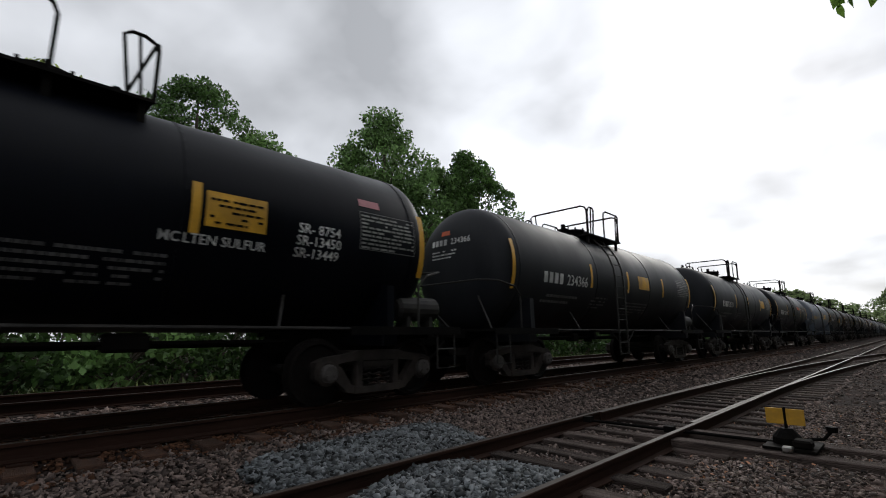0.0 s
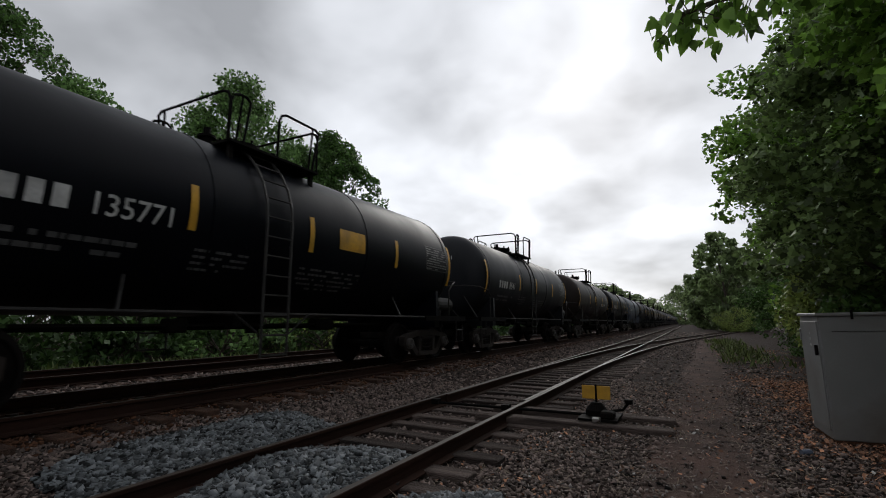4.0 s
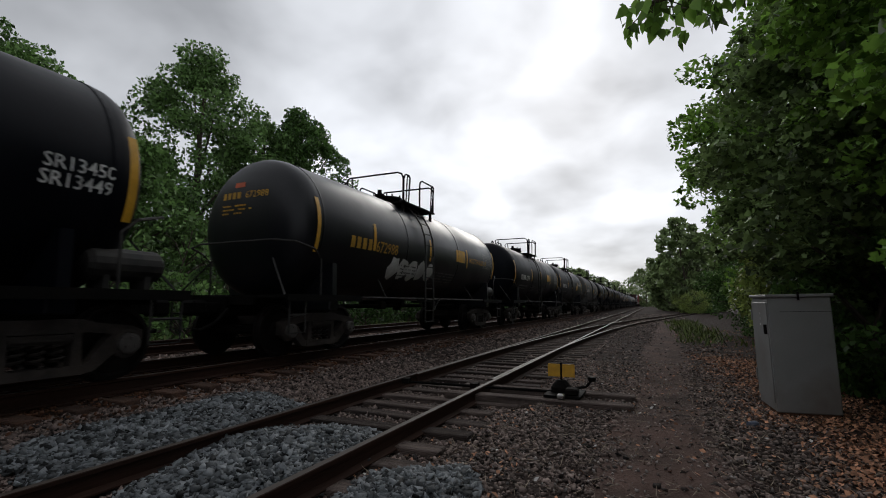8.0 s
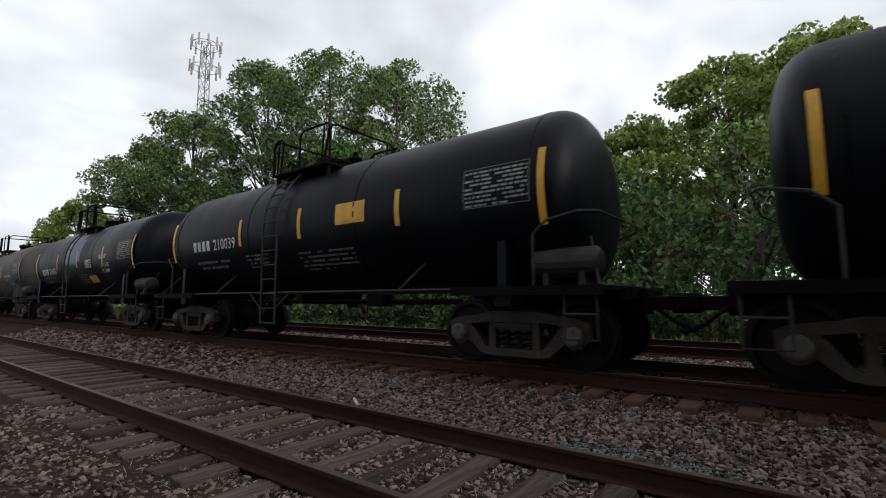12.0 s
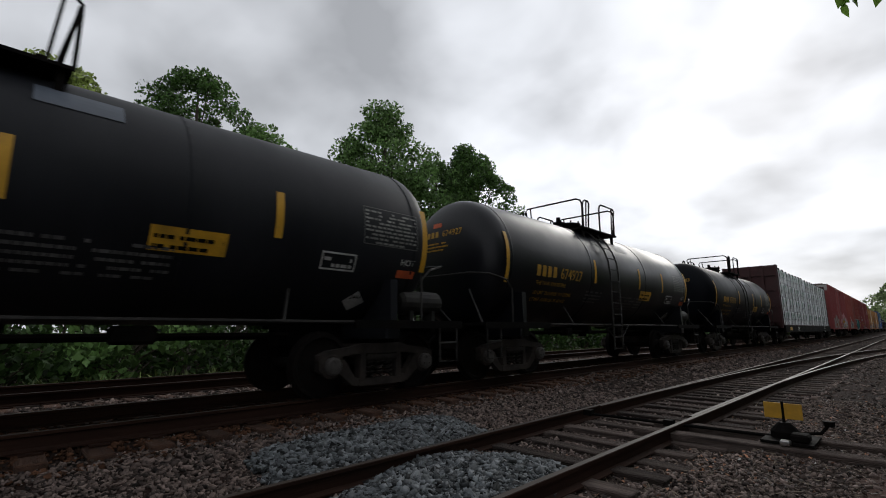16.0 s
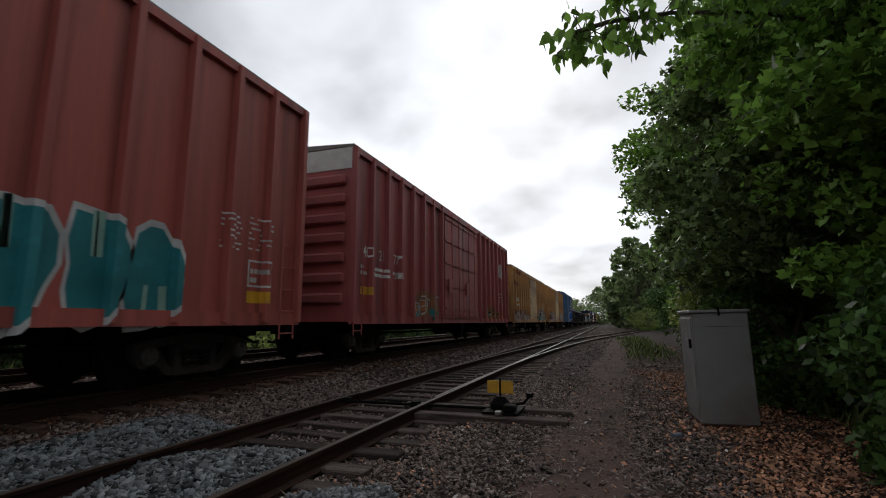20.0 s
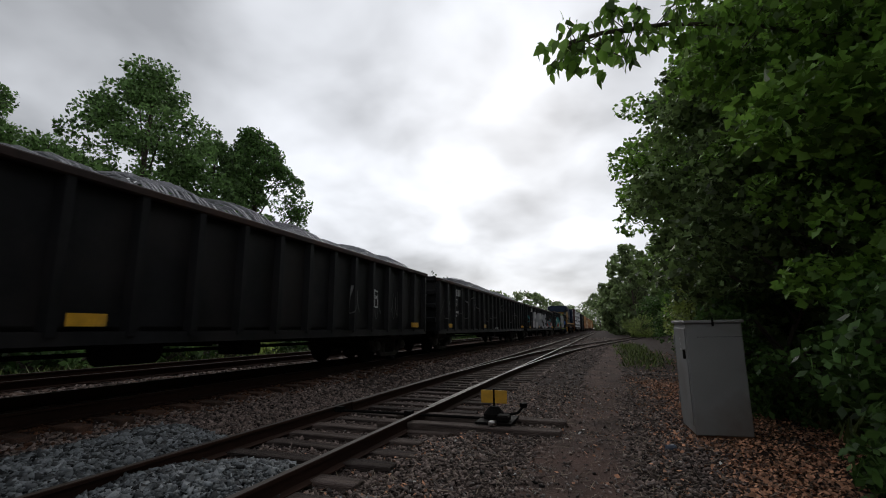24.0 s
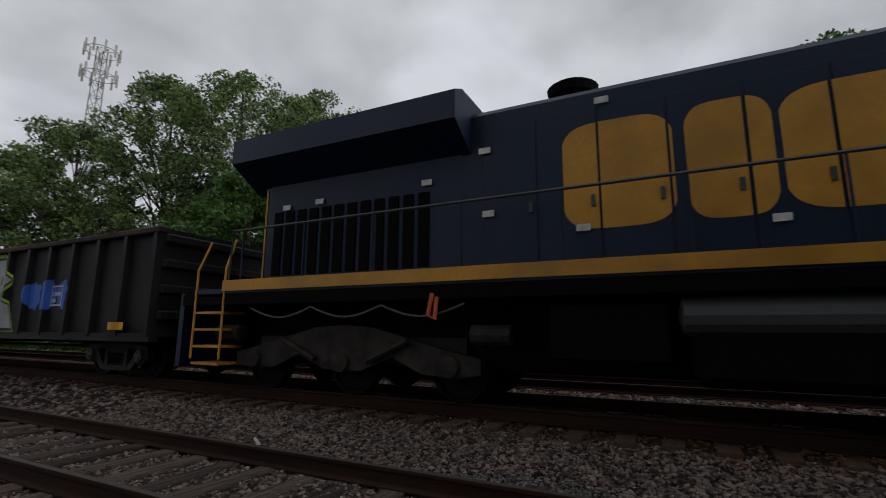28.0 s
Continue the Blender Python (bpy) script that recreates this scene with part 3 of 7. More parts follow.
def coupler_bm():
    bm = bmesh.new()
    box(bm, -0.09, 0.09, 0.12, 0.75, 0.78, 0.96, bevel=0.02)
    box(bm, -0.17, 0.15, -0.14, 0.16, 0.74, 1.0, bevel=0.05)
    tube(bm, [(0.25, 0.5, 0.85), (0.28, 0.2, 0.62), (0.22, -0.05, 0.5), (0.12, -0.12, 0.52)], 0.03, 6)
    return bm


def couplers(parent, length):
    piece("coupler", "coupler", coupler_bm, M["frame_black"], parent, pose(0, 0, 0))
    piece("coupler", "coupler", coupler_bm, M["frame_black"], parent, pose(0, length, 0, 0, 0, 180))


# -- writing and marks --
FONT_CACHE = {}


def text_bm(body, height, stretch=1.0, bold=0.006):
    """Flat letters in (u, v): u to the right from 0, v up from 0."""
    key = (body, stretch, bold)
    if key not in FONT_CACHE:
        cu = bpy.data.curves.new("lettering", "FONT")
        cu.body, cu.size, cu.resolution_u, cu.offset = body, 1.0, 2, bold
        ob = bpy.data.objects.new("lettering", cu)
        scene.collection.objects.link(ob)
        dg = bpy.context.evaluated_depsgraph_get()
        me = bpy.data.meshes.new_from_object(ob.evaluated_get(dg))
        bpy.data.objects.remove(ob)
        bpy.data.curves.remove(cu)
        FONT_CACHE[key] = me
    bm = bmesh.new()
    bm.from_mesh(FONT_CACHE[key])
    k = height / 0.70
    bmesh.ops.scale(bm, vec=(k * stretch, k, 1), verts=bm.verts)
    return bm


def quad(bm, u0, u1, v0, v1, steps=1):
    rows = [[bm.verts.new((u, v0 + (v1 - v0) * i / steps, 0)) for u in (u0, u1)] for i in range(steps + 1)]
    for (a, b), (c, d) in zip(rows, rows[1:]):
        bm.faces.new((a, b, d, c))


def bars_bm(width, height, rows, seed, fill=0.85, cell=0.16, thick=0.55):
    """Lines of writing too small to read, as broken bars."""
    rng, bm = random.Random(seed), bmesh.new()
    step = height / rows
    for r in range(rows):
        u, v = 0.0, height - (r + 1) * step
        end = width * (1 if r < rows - 1 else rng.uniform(0.4, 0.9))
        while u < end:
            w = min(rng.uniform(0.35, 1.6) * cell, width - u)
            if rng.random() < fill:
                quad(bm, u, u + w, v, v + step * thick)
            u += w + 0.22 * cell
    return bm


def block_letters_bm(widths, height, seed=0):
    """A maker's or owner's mark as plain blocks, one for each letter."""
    bm, u = bmesh.new(), 0.0
    for w in widths:
        quad(bm, u, u + w * 0.8, 0, height)
        u += w + height * 0.16
    return bm


def outline_bm(w, h, t=0.02):
    bm = bmesh.new()
    quad(bm, 0, w, 0, t), quad(bm, 0, w, h - t, h), quad(bm, 0, t, t, h - t), quad(bm, w - t, w, t, h - t)
    return bm


def panel_bm(w, h):
    bm = bmesh.new()
    quad(bm, 0, w, 0, h, max(1, int(h / 0.1)))
    return bm


def wrap(bm, y, z, side_x=None, radius=None, centre_z=0.0, lift=0.006):
    """Lay a flat mark on a car's +x side, with its lower left corner at (y, z): on a plane at side_x, or round a tank."""
    if radius is None:
        for v in bm.verts:
            v.co = Vector((side_x + lift, y + v.co.x, z + v.co.y))
    else:
        base = math.asin(max(-0.98, min(0.98, (z - centre_z) / radius)))
        top = max((v.co.y for v in bm.verts), default=0)
        n = int(top / 0.09)
        for i in range(1, n + 1):
            bmesh.ops.bisect_plane(bm, geom=bm.verts[:] + bm.edges[:] + bm.faces[:], plane_co=(0, top * i / (n + 1), 0), plane_no=(0, 1, 0))
        for v in bm.verts:
            a = base + v.co.y / radius
            r = radius + lift
            v.co = Vector((r * math.cos(a), y + v.co.x, centre_z + r * math.sin(a)))
    for f in bm.faces:
        f.normal_update()
        if f.normal.x < 0:
            f.normal_flip()
    return bm


# -- tank car --
TANK_R, TANK_Z, TANK_L = 1.38, 2.41, 14.0
TRUCK_Y, DOME_Y = 2.08, 6.6


HEAD_D, HEAD_E = 0.54, 0.55


def head_mark(name, bm, mat, car, x, z, label=""):
    """A mark on the tank's front head, its lower left corner at x and z from the tank's middle."""
    for v in bm.verts:
        px, pz = x + v.co.x, z + v.co.y
        c = min(1.0, math.hypot(px, pz) / TANK_R) ** (1 / HEAD_E)
        v.co = Vector((px, 1.02 + HEAD_D * (1 - math.sqrt(max(0.0, 1 - c * c))) - 0.008, TANK_Z + pz))
    bmesh.ops.recalc_face_normals(bm, faces=bm.faces)
    return inked(part(name, bm, mat, car, label))


def tank_bm():
    bm = bmesh.new()
    y0, y1, d = 1.02, TANK_L - 1.02, HEAD_D
    prof = []
    for i in range(9):
        a = i / 8 * math.pi / 2
        prof.append((y0 + d * (1 - math.sin(a)), TANK_R * math.cos(a) ** HEAD_E if i < 8 else 0.02))
    prof = [(a, r) for a, r in reversed(prof)]
    mid = [(y0 + d + k * (y1 - y0 - 2 * d) / 6, TANK_R) for k in range(1, 6)]
    prof = prof + mid + [(TANK_L - a, r) for a, r in reversed(prof)]
    lathe(bm, prof, "y", (0, 0, TANK_Z), 48)
    return bm


def weld_bm():
    bm = bmesh.new()
    lathe(bm, [(-0.02, TANK_R - 0.02), (-0.02, TANK_R + 0.008), (0.02, TANK_R + 0.008), (0.02, TANK_R - 0.02)], "y", (0, 0, TANK_Z), 48)
    return bm


def saddle_bm():
    bm = bmesh.new()
    box(bm, -1.35, 1.35, -0.15, 0.15, 0.82, 1.06, bevel=0.02)
    for s in (-1, 1):
        extrude_outline(bm, [(s * 1.30, 1.06), (s * 1.36, 1.06), (s * 1.34, 1.72), (s * 1.20, 1.72), (s * 0.9, 1.35), (s * 0.6, 1.1)], "xz", -0.07, 0.07)
    return bm


def stub_sill_bm():
    bm = bmesh.new()
    box(bm, -0.2, 0.2, 0.45, 3.4, 0.72, 1.08, bevel=0.02)
    box(bm, -0.75, 0.75, 0.55, 0.66, 0.92, 1.06)
    return bm


def end_platform_bm():
    bm = bmesh.new()
    box(bm, -1.45, 1.45, 0.62, 1.25, 1.04, 1.09)
    for s in (-1, 1):
        box(bm, s * 1.45 - 0.03, s * 1.45 + 0.03, 0.6, 2.9, 0.98, 1.10)
    return bm


def end_rail_bm():
    bm = bmesh.new()
    pts = [(-1.42, 1.55, 1.1), (-1.42, 1.55, 1.75), (-1.42, 1.35, 1.92), (-1.3, 0.95, 2.02), (-0.9, 0.82, 2.06), (0.9, 0.82, 2.06), (1.3, 0.95, 2.02), (1.42, 1.35, 1.92), (1.42, 1.55, 1.75), (1.42, 1.55, 1.1)]
    tube(bm, pts, 0.020, 6)
    for s in (-1, 1):
        tube(bm, [(s * 1.35, 0.68, 1.05), (s * 0.75, 1.0, 1.75)], 0.018, 5)
        # step and grab at the corner
        tube(bm, [(s * 1.43, 0.70, 1.05), (s * 1.43, 0.70, 0.45), (s * 1.43, 1.12, 0.45), (s * 1.43, 1.12, 1.05)], 0.018, 5)
        tube(bm, [(s * 1.43, 0.70, 0.75), (s * 1.43, 1.12, 0.75)], 0.018, 5)
    return bm


def side_rail_bm():
    bm = bmesh.new()
    tube(bm, [(0, 2.6, 1.07), (0, TANK_L - 2.6, 1.07)], 0.022, 6)
    for y in (4.0, 10.0):
        tube(bm, [(0, y, 1.07), (-0.38, y + 0.25, 1.5)], 0.02, 5)
    return bm


def ladder_bm():
    bm = bmesh.new()
    def at(y, z):
        if z < TANK_Z:
            return (TANK_R + 0.10, y, z)
        a = (z - TANK_Z) / TANK_R
        return ((TANK_R + 0.10) * math.cos(a), y, TANK_Z + (TANK_R + 0.10) * math.sin(a))
    levels = [0.45, 1.0, 1.6, 2.0, 2.4, 2.7, 3.0, 3.3, 3.6, 3.9]
    for y in (-0.26, 0.26):
        tube(bm, [at(y, z) for z in levels], 0.024, 5)
    for k in range(12):
        z = 0.47 + 0.29 * k
        tube(bm, [at(-0.26, z), at(0.26, z)], 0.016, 5)
    tube(bm, [at(0.26, 0.75), (TANK_R + 0.08, 0.75, 1.07)], 0.016, 5)
    tube(bm, [at(-0.26, 0.75), (TANK_R + 0.08, -0.75, 1.07)], 0.016, 5)
    return bm


def top_platform_bm():
    bm = bmesh.new()
    for s in (-1, 1):
        box(bm, s * 0.84 - 0.22, s * 0.84 + 0.22, -1.0, 1.0, TANK_Z + TANK_R - 0.17, TANK_Z + TANK_R - 0.13)
        for y in (-0.9, 0, 0.9):
            box(bm, s * 0.95 - 0.03, s * 0.95 + 0.03, y - 0.04, y + 0.04, TANK_Z + 0.85, TANK_Z + TANK_R - 0.17)
    for y in (-0.86, 0.86):
        box(bm, -0.55, 0.55, y - 0.14, y + 0.14, TANK_Z + TANK_R - 0.17, TANK_Z + TANK_R - 0.13)
    return bm


def guard_hoop_bm(y0, y1, rise=0.82, slope=0.15):
    """One loop of the walkway railing, in the plane of the track."""
    bm, z = bmesh.new(), TANK_Z + TANK_R - 0.15
    tube(bm, [(0, y0, z), (0, y0, z + rise - 0.16), (0, y0 + 0.05, z + rise - 0.05), (0, y0 + 0.16, z + rise), (0, y1 - 0.08, z + rise), (0, y1, z + rise - 0.06), (0, y1 - slope, z)], 0.024, 6)
    tube(bm, [(0, y1 - 0.16, z + rise), (0, y1 - 0.24, z)], 0.02, 6)
    return bm


def manway_bm():
    bm = bmesh.new()
    z = TANK_Z + TANK_R - 0.05
    lathe(bm, [(z, 0.34), (z + 0.22, 0.34), (z + 0.22, 0.40), (z + 0.27, 0.40), (z + 0.30, 0.25), (z + 0.32, 0.05)], "z", (0, 0, 0), 20)
    for k in range(8):
        a = k * math.pi / 4
        tube(bm, [(0.37 * math.cos(a), 0.37 * math.sin(a), z + 0.15), (0.37 * math.cos(a), 0.37 * math.sin(a), z + 0.33)], 0.025, 5)
    return bm


def valve_bm():
    bm = bmesh.new()
    z = TANK_Z + TANK_R - 0.04
    lathe(bm, [(z, 0.10), (z + 0.18, 0.10), (z + 0.18, 0.15), (z + 0.22, 0.15), (z + 0.22, 0.07), (z + 0.36, 0.06)], "z", (0, 0, 0), 12)
    return bm


def reservoir_bm():
    bm = bmesh.new()
    lathe(bm, [(-0.5, 0.05), (-0.48, 0.15), (-0.42, 0.2), (0.42, 0.2), (0.48, 0.15), (0.5, 0.05)], "y", (0, 0, 0), 16)
    box(bm, -0.15, 0.15, -0.3, -0.22, -0.32, -0.1), box(bm, -0.15, 0.15, 0.22, 0.3, -0.32, -0.1)
    return bm


def bottom_gear_bm():
    bm = bmesh.new()
    lathe(bm, [(0.76, 0.12), (0.86, 0.12), (0.86, 0.2), (1.08, 0.2)], "z", (0, 7.2, 0), 14)
    tube(bm, [(0.5, 3.4, 0.9), (0.5, 10.6, 0.9)], 0.03, 6)
    tube(bm, [(-0.4, 3.4, 0.85), (-0.4, 10.6, 0.85)], 0.03, 6)
    box(bm, -0.7, 0.7, 6.2, 6.35, 0.86, 1.05)
    box(bm, 0.35, 0.6, 5.2, 5.5, 0.80, 1.0, bevel=0.03)
    box(bm, 0.30, 0.6, 8.3, 8.8, 0.80, 1.02, bevel=0.04)
    return bm


UTILITY_STRIPS = (1.5, 5.4, 8.3, 10.2, 12.57)
STRIPS = (1.43, 4.88, 7.15, 9.9, TANK_L - 1.43)


def strip_bm(tall):
    bm = bmesh.new()
    quad(bm, -0.055, 0.055, 0, tall, 10)
    return wrap(bm, 0, TANK_Z - 0.30 if tall < 0.9 else TANK_Z - 0.52, radius=TANK_R, centre_z=TANK_Z, lift=0.007)


def inked(ob):
    """Writing and print too small to pick apart."""
    if ob.name.split(".")[0] not in ("notice_panel", "repainted_band", "repaint_patch", "warning_panel", "painted_out_disc", "hazard_diamond"):
        ob["kind"] = "stuff"
    return ob


def mark(name, bm, mat, car, y, z, label="", lift=0.006):
    """A mark laid on the tank's near side."""
    return inked(part(name, wrap(bm, y, z, radius=TANK_R, centre_z=TANK_Z, lift=lift), mat, car, label))


def tank_car(skin, label, number, owner_color="white", marks=(), extras=True, seed=0, strips=STRIPS, drop=0.22, dome=DOME_Y, turned=False, table=True, start=2.6):
    car = tagged(group_at("tank_car"), label, "tank car", group="tank cars of the train")
    piece("tank", "tank", tank_bm, M[skin], car, smooth=False).data.shade_smooth()
    for y in (1.66, 5.2, 8.8, TANK_L - 1.66):
        piece("weld_seam", "weld_seam", weld_bm, M[skin], car, pose(0, y, 0))
    for flip, y in ((0, 0), (1, TANK_L)):
        at = pose(0, y, 0, 0, 0, 180 * flip)
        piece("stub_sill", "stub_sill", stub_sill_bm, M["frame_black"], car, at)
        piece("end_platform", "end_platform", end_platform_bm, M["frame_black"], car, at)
        piece("end_handrail", "end_handrail", end_rail_bm, M["handrail"], car, at)
        piece("saddle", "saddle", saddle_bm, M[skin], car, pose(0, y + (TRUCK_Y if not flip else -TRUCK_Y), 0))
    couplers(car, TANK_L)
    for s in (-1, 1):
        piece("side_rail", "side_rail", side_rail_bm, M["handrail"], car, pose(s * 1.43, 0, 0) if s > 0 else pose(-1.43, TANK_L, 0, 0, 0, 180))
        piece("ladder", "ladder", ladder_bm, M["handrail"], car, pose(0, 6.3, 0, 0, 0, 0 if s > 0 else 180))
        piece("guard_hoop", "short_hoop", lambda: guard_hoop_bm(-1.0, -0.62, 0.78, 0.1), M["frame_black"], car, pose(s * 1.02, dome, 0, 0, 0, 180 * turned))
        piece("guard_hoop", "long_hoop", lambda: guard_hoop_bm(0.0, 1.0), M["frame_black"], car, pose(s * 1.02, dome, 0, 0, 0, 180 * turned))
    for k in (-1.0, 1.0):
        piece("end_hoop", "end_hoop", lambda: guard_hoop_bm(-1.0, 0.8), M["frame_black"], car, pose(0, dome + k, 0, 0, 0, 90))
    piece("walkway", "walkway", top_platform_bm, M["frame_black"], car, pose(0, dome, 0))
    piece("manway", "manway", manway_bm, M["frame_black"], car, pose(0, dome, 0))
    for k in (-0.7, 0.75):
        piece("valve", "valve", valve_bm, M["frame_black"], car, pose(0.1, dome + k, 0))
    piece("air_reservoir", "air_reservoir", reservoir_bm, M["steel_grey"] if skin == "tank_grey" else M["handrail"], car, pose(1.0, TANK_L - 1.25, 1.40), smooth=False)
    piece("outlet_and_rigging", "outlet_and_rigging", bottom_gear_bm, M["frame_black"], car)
    for y in (TRUCK_Y, TANK_L - TRUCK_Y):
        truck(car, y)
    for i, y in enumerate(strips):
        tall = 1.05 if i in (0, 4) else 0.60
        piece("reflective_strip", f"strip_{tall}", lambda: strip_bm(tall), M["yellow"], car, pose(0, y, 0), "yellow reflective strip")
    ink = M["white"] if owner_color == "white" else M["stencil_yellow"]
    if number:
        mark("owner_mark", block_letters_bm((0.19, 0.19, 0.19, 0.19), 0.24, len(number)), ink, car, start, TANK_Z - drop)
        mark("car_number", text_bm(number, 0.245), ink, car, start + 1.02, TANK_Z - drop, "stencilled car number")
        if drop < 0.4 and owner_color == "white" and number != "226524":
            mark("weight_print", bars_bm(1.6, 0.28, 2, seed + 1, 0.85, 0.1, 0.45), M["stencil_grey"], car, 2.65, TANK_Z - drop - 0.42)
    if number:
        head_mark("owner_mark", block_letters_bm((0.11,) * 4, 0.13), ink, car, -0.62, 0.52)
        head_mark("car_number", text_bm(number, 0.13), ink, car, -0.02, 0.52, "stencilled car number")
        head_mark("head_print", bars_bm(0.75, 0.22, 3, seed + 6, 0.8, 0.07, 0.42), ink, car, -0.6, 0.22)
        head_mark("notice_panel", panel_bm(0.26, 0.1), M["orange"], car, -0.32, 0.74)
    if extras:
        mark("notice_print", bars_bm(0.9, 0.36, 4, seed + 2, 0.8, 0.07, 0.42), M["stencil_grey"], car, 5.0, TANK_Z - 0.78)
        mark("notice_print", bars_bm(1.7, 0.46, 5, seed + 3, 0.8, 0.07, 0.42), M["stencil_grey"], car, 7.0, TANK_Z - 0.9)
        if table:
            mark("table_frame", outline_bm(1.12, 0.58, 0.012), M["stencil_grey"], car, TANK_L - 2.72, TANK_Z - 0.2, "", 0.008)
            mark("test_table", bars_bm(1.06, 0.54, 9, seed + 4, 0.9, 0.11, 0.5), M["table_ink"], car, TANK_L - 2.69, TANK_Z - 0.18)
    for args in marks:
        mark(*args[:1], args[1](), M[args[2]], car, *args[3:])
    return car


def place_in_train(car, front_y, k):
    """Moves with the train: front_y is where its front coupler stands at the start; k draws it in along the track."""
    TRAIN.append((car, front_y, k))


TRAIN = []
YT, ZT = TANK_L, TANK_Z
def molten(y=8.2, z=None, color="white", h=0.17):
    return ("lettering", lambda: text_bm("MOLTEN SULFUR", h), color, y, TANK_Z - 0.1 if z is None else z, "stencilled words")


def notice(y=7.9, z=None, w=0.8, h=0.38):
    return ("notice_panel", lambda: panel_bm(w, h), "yellow", y, TANK_Z - 0.15 if z is None else z, "yellow notice panel")


def notice_ink(y=7.94, z=None, w=0.7, h=0.3, rows=3):
    return ("notice_print", lambda: bars_bm(w, h, rows, 3, 0.8, 0.07, 0.4), "frame_black", y, TANK_Z - 0.11 if z is None else z, "", 0.011)


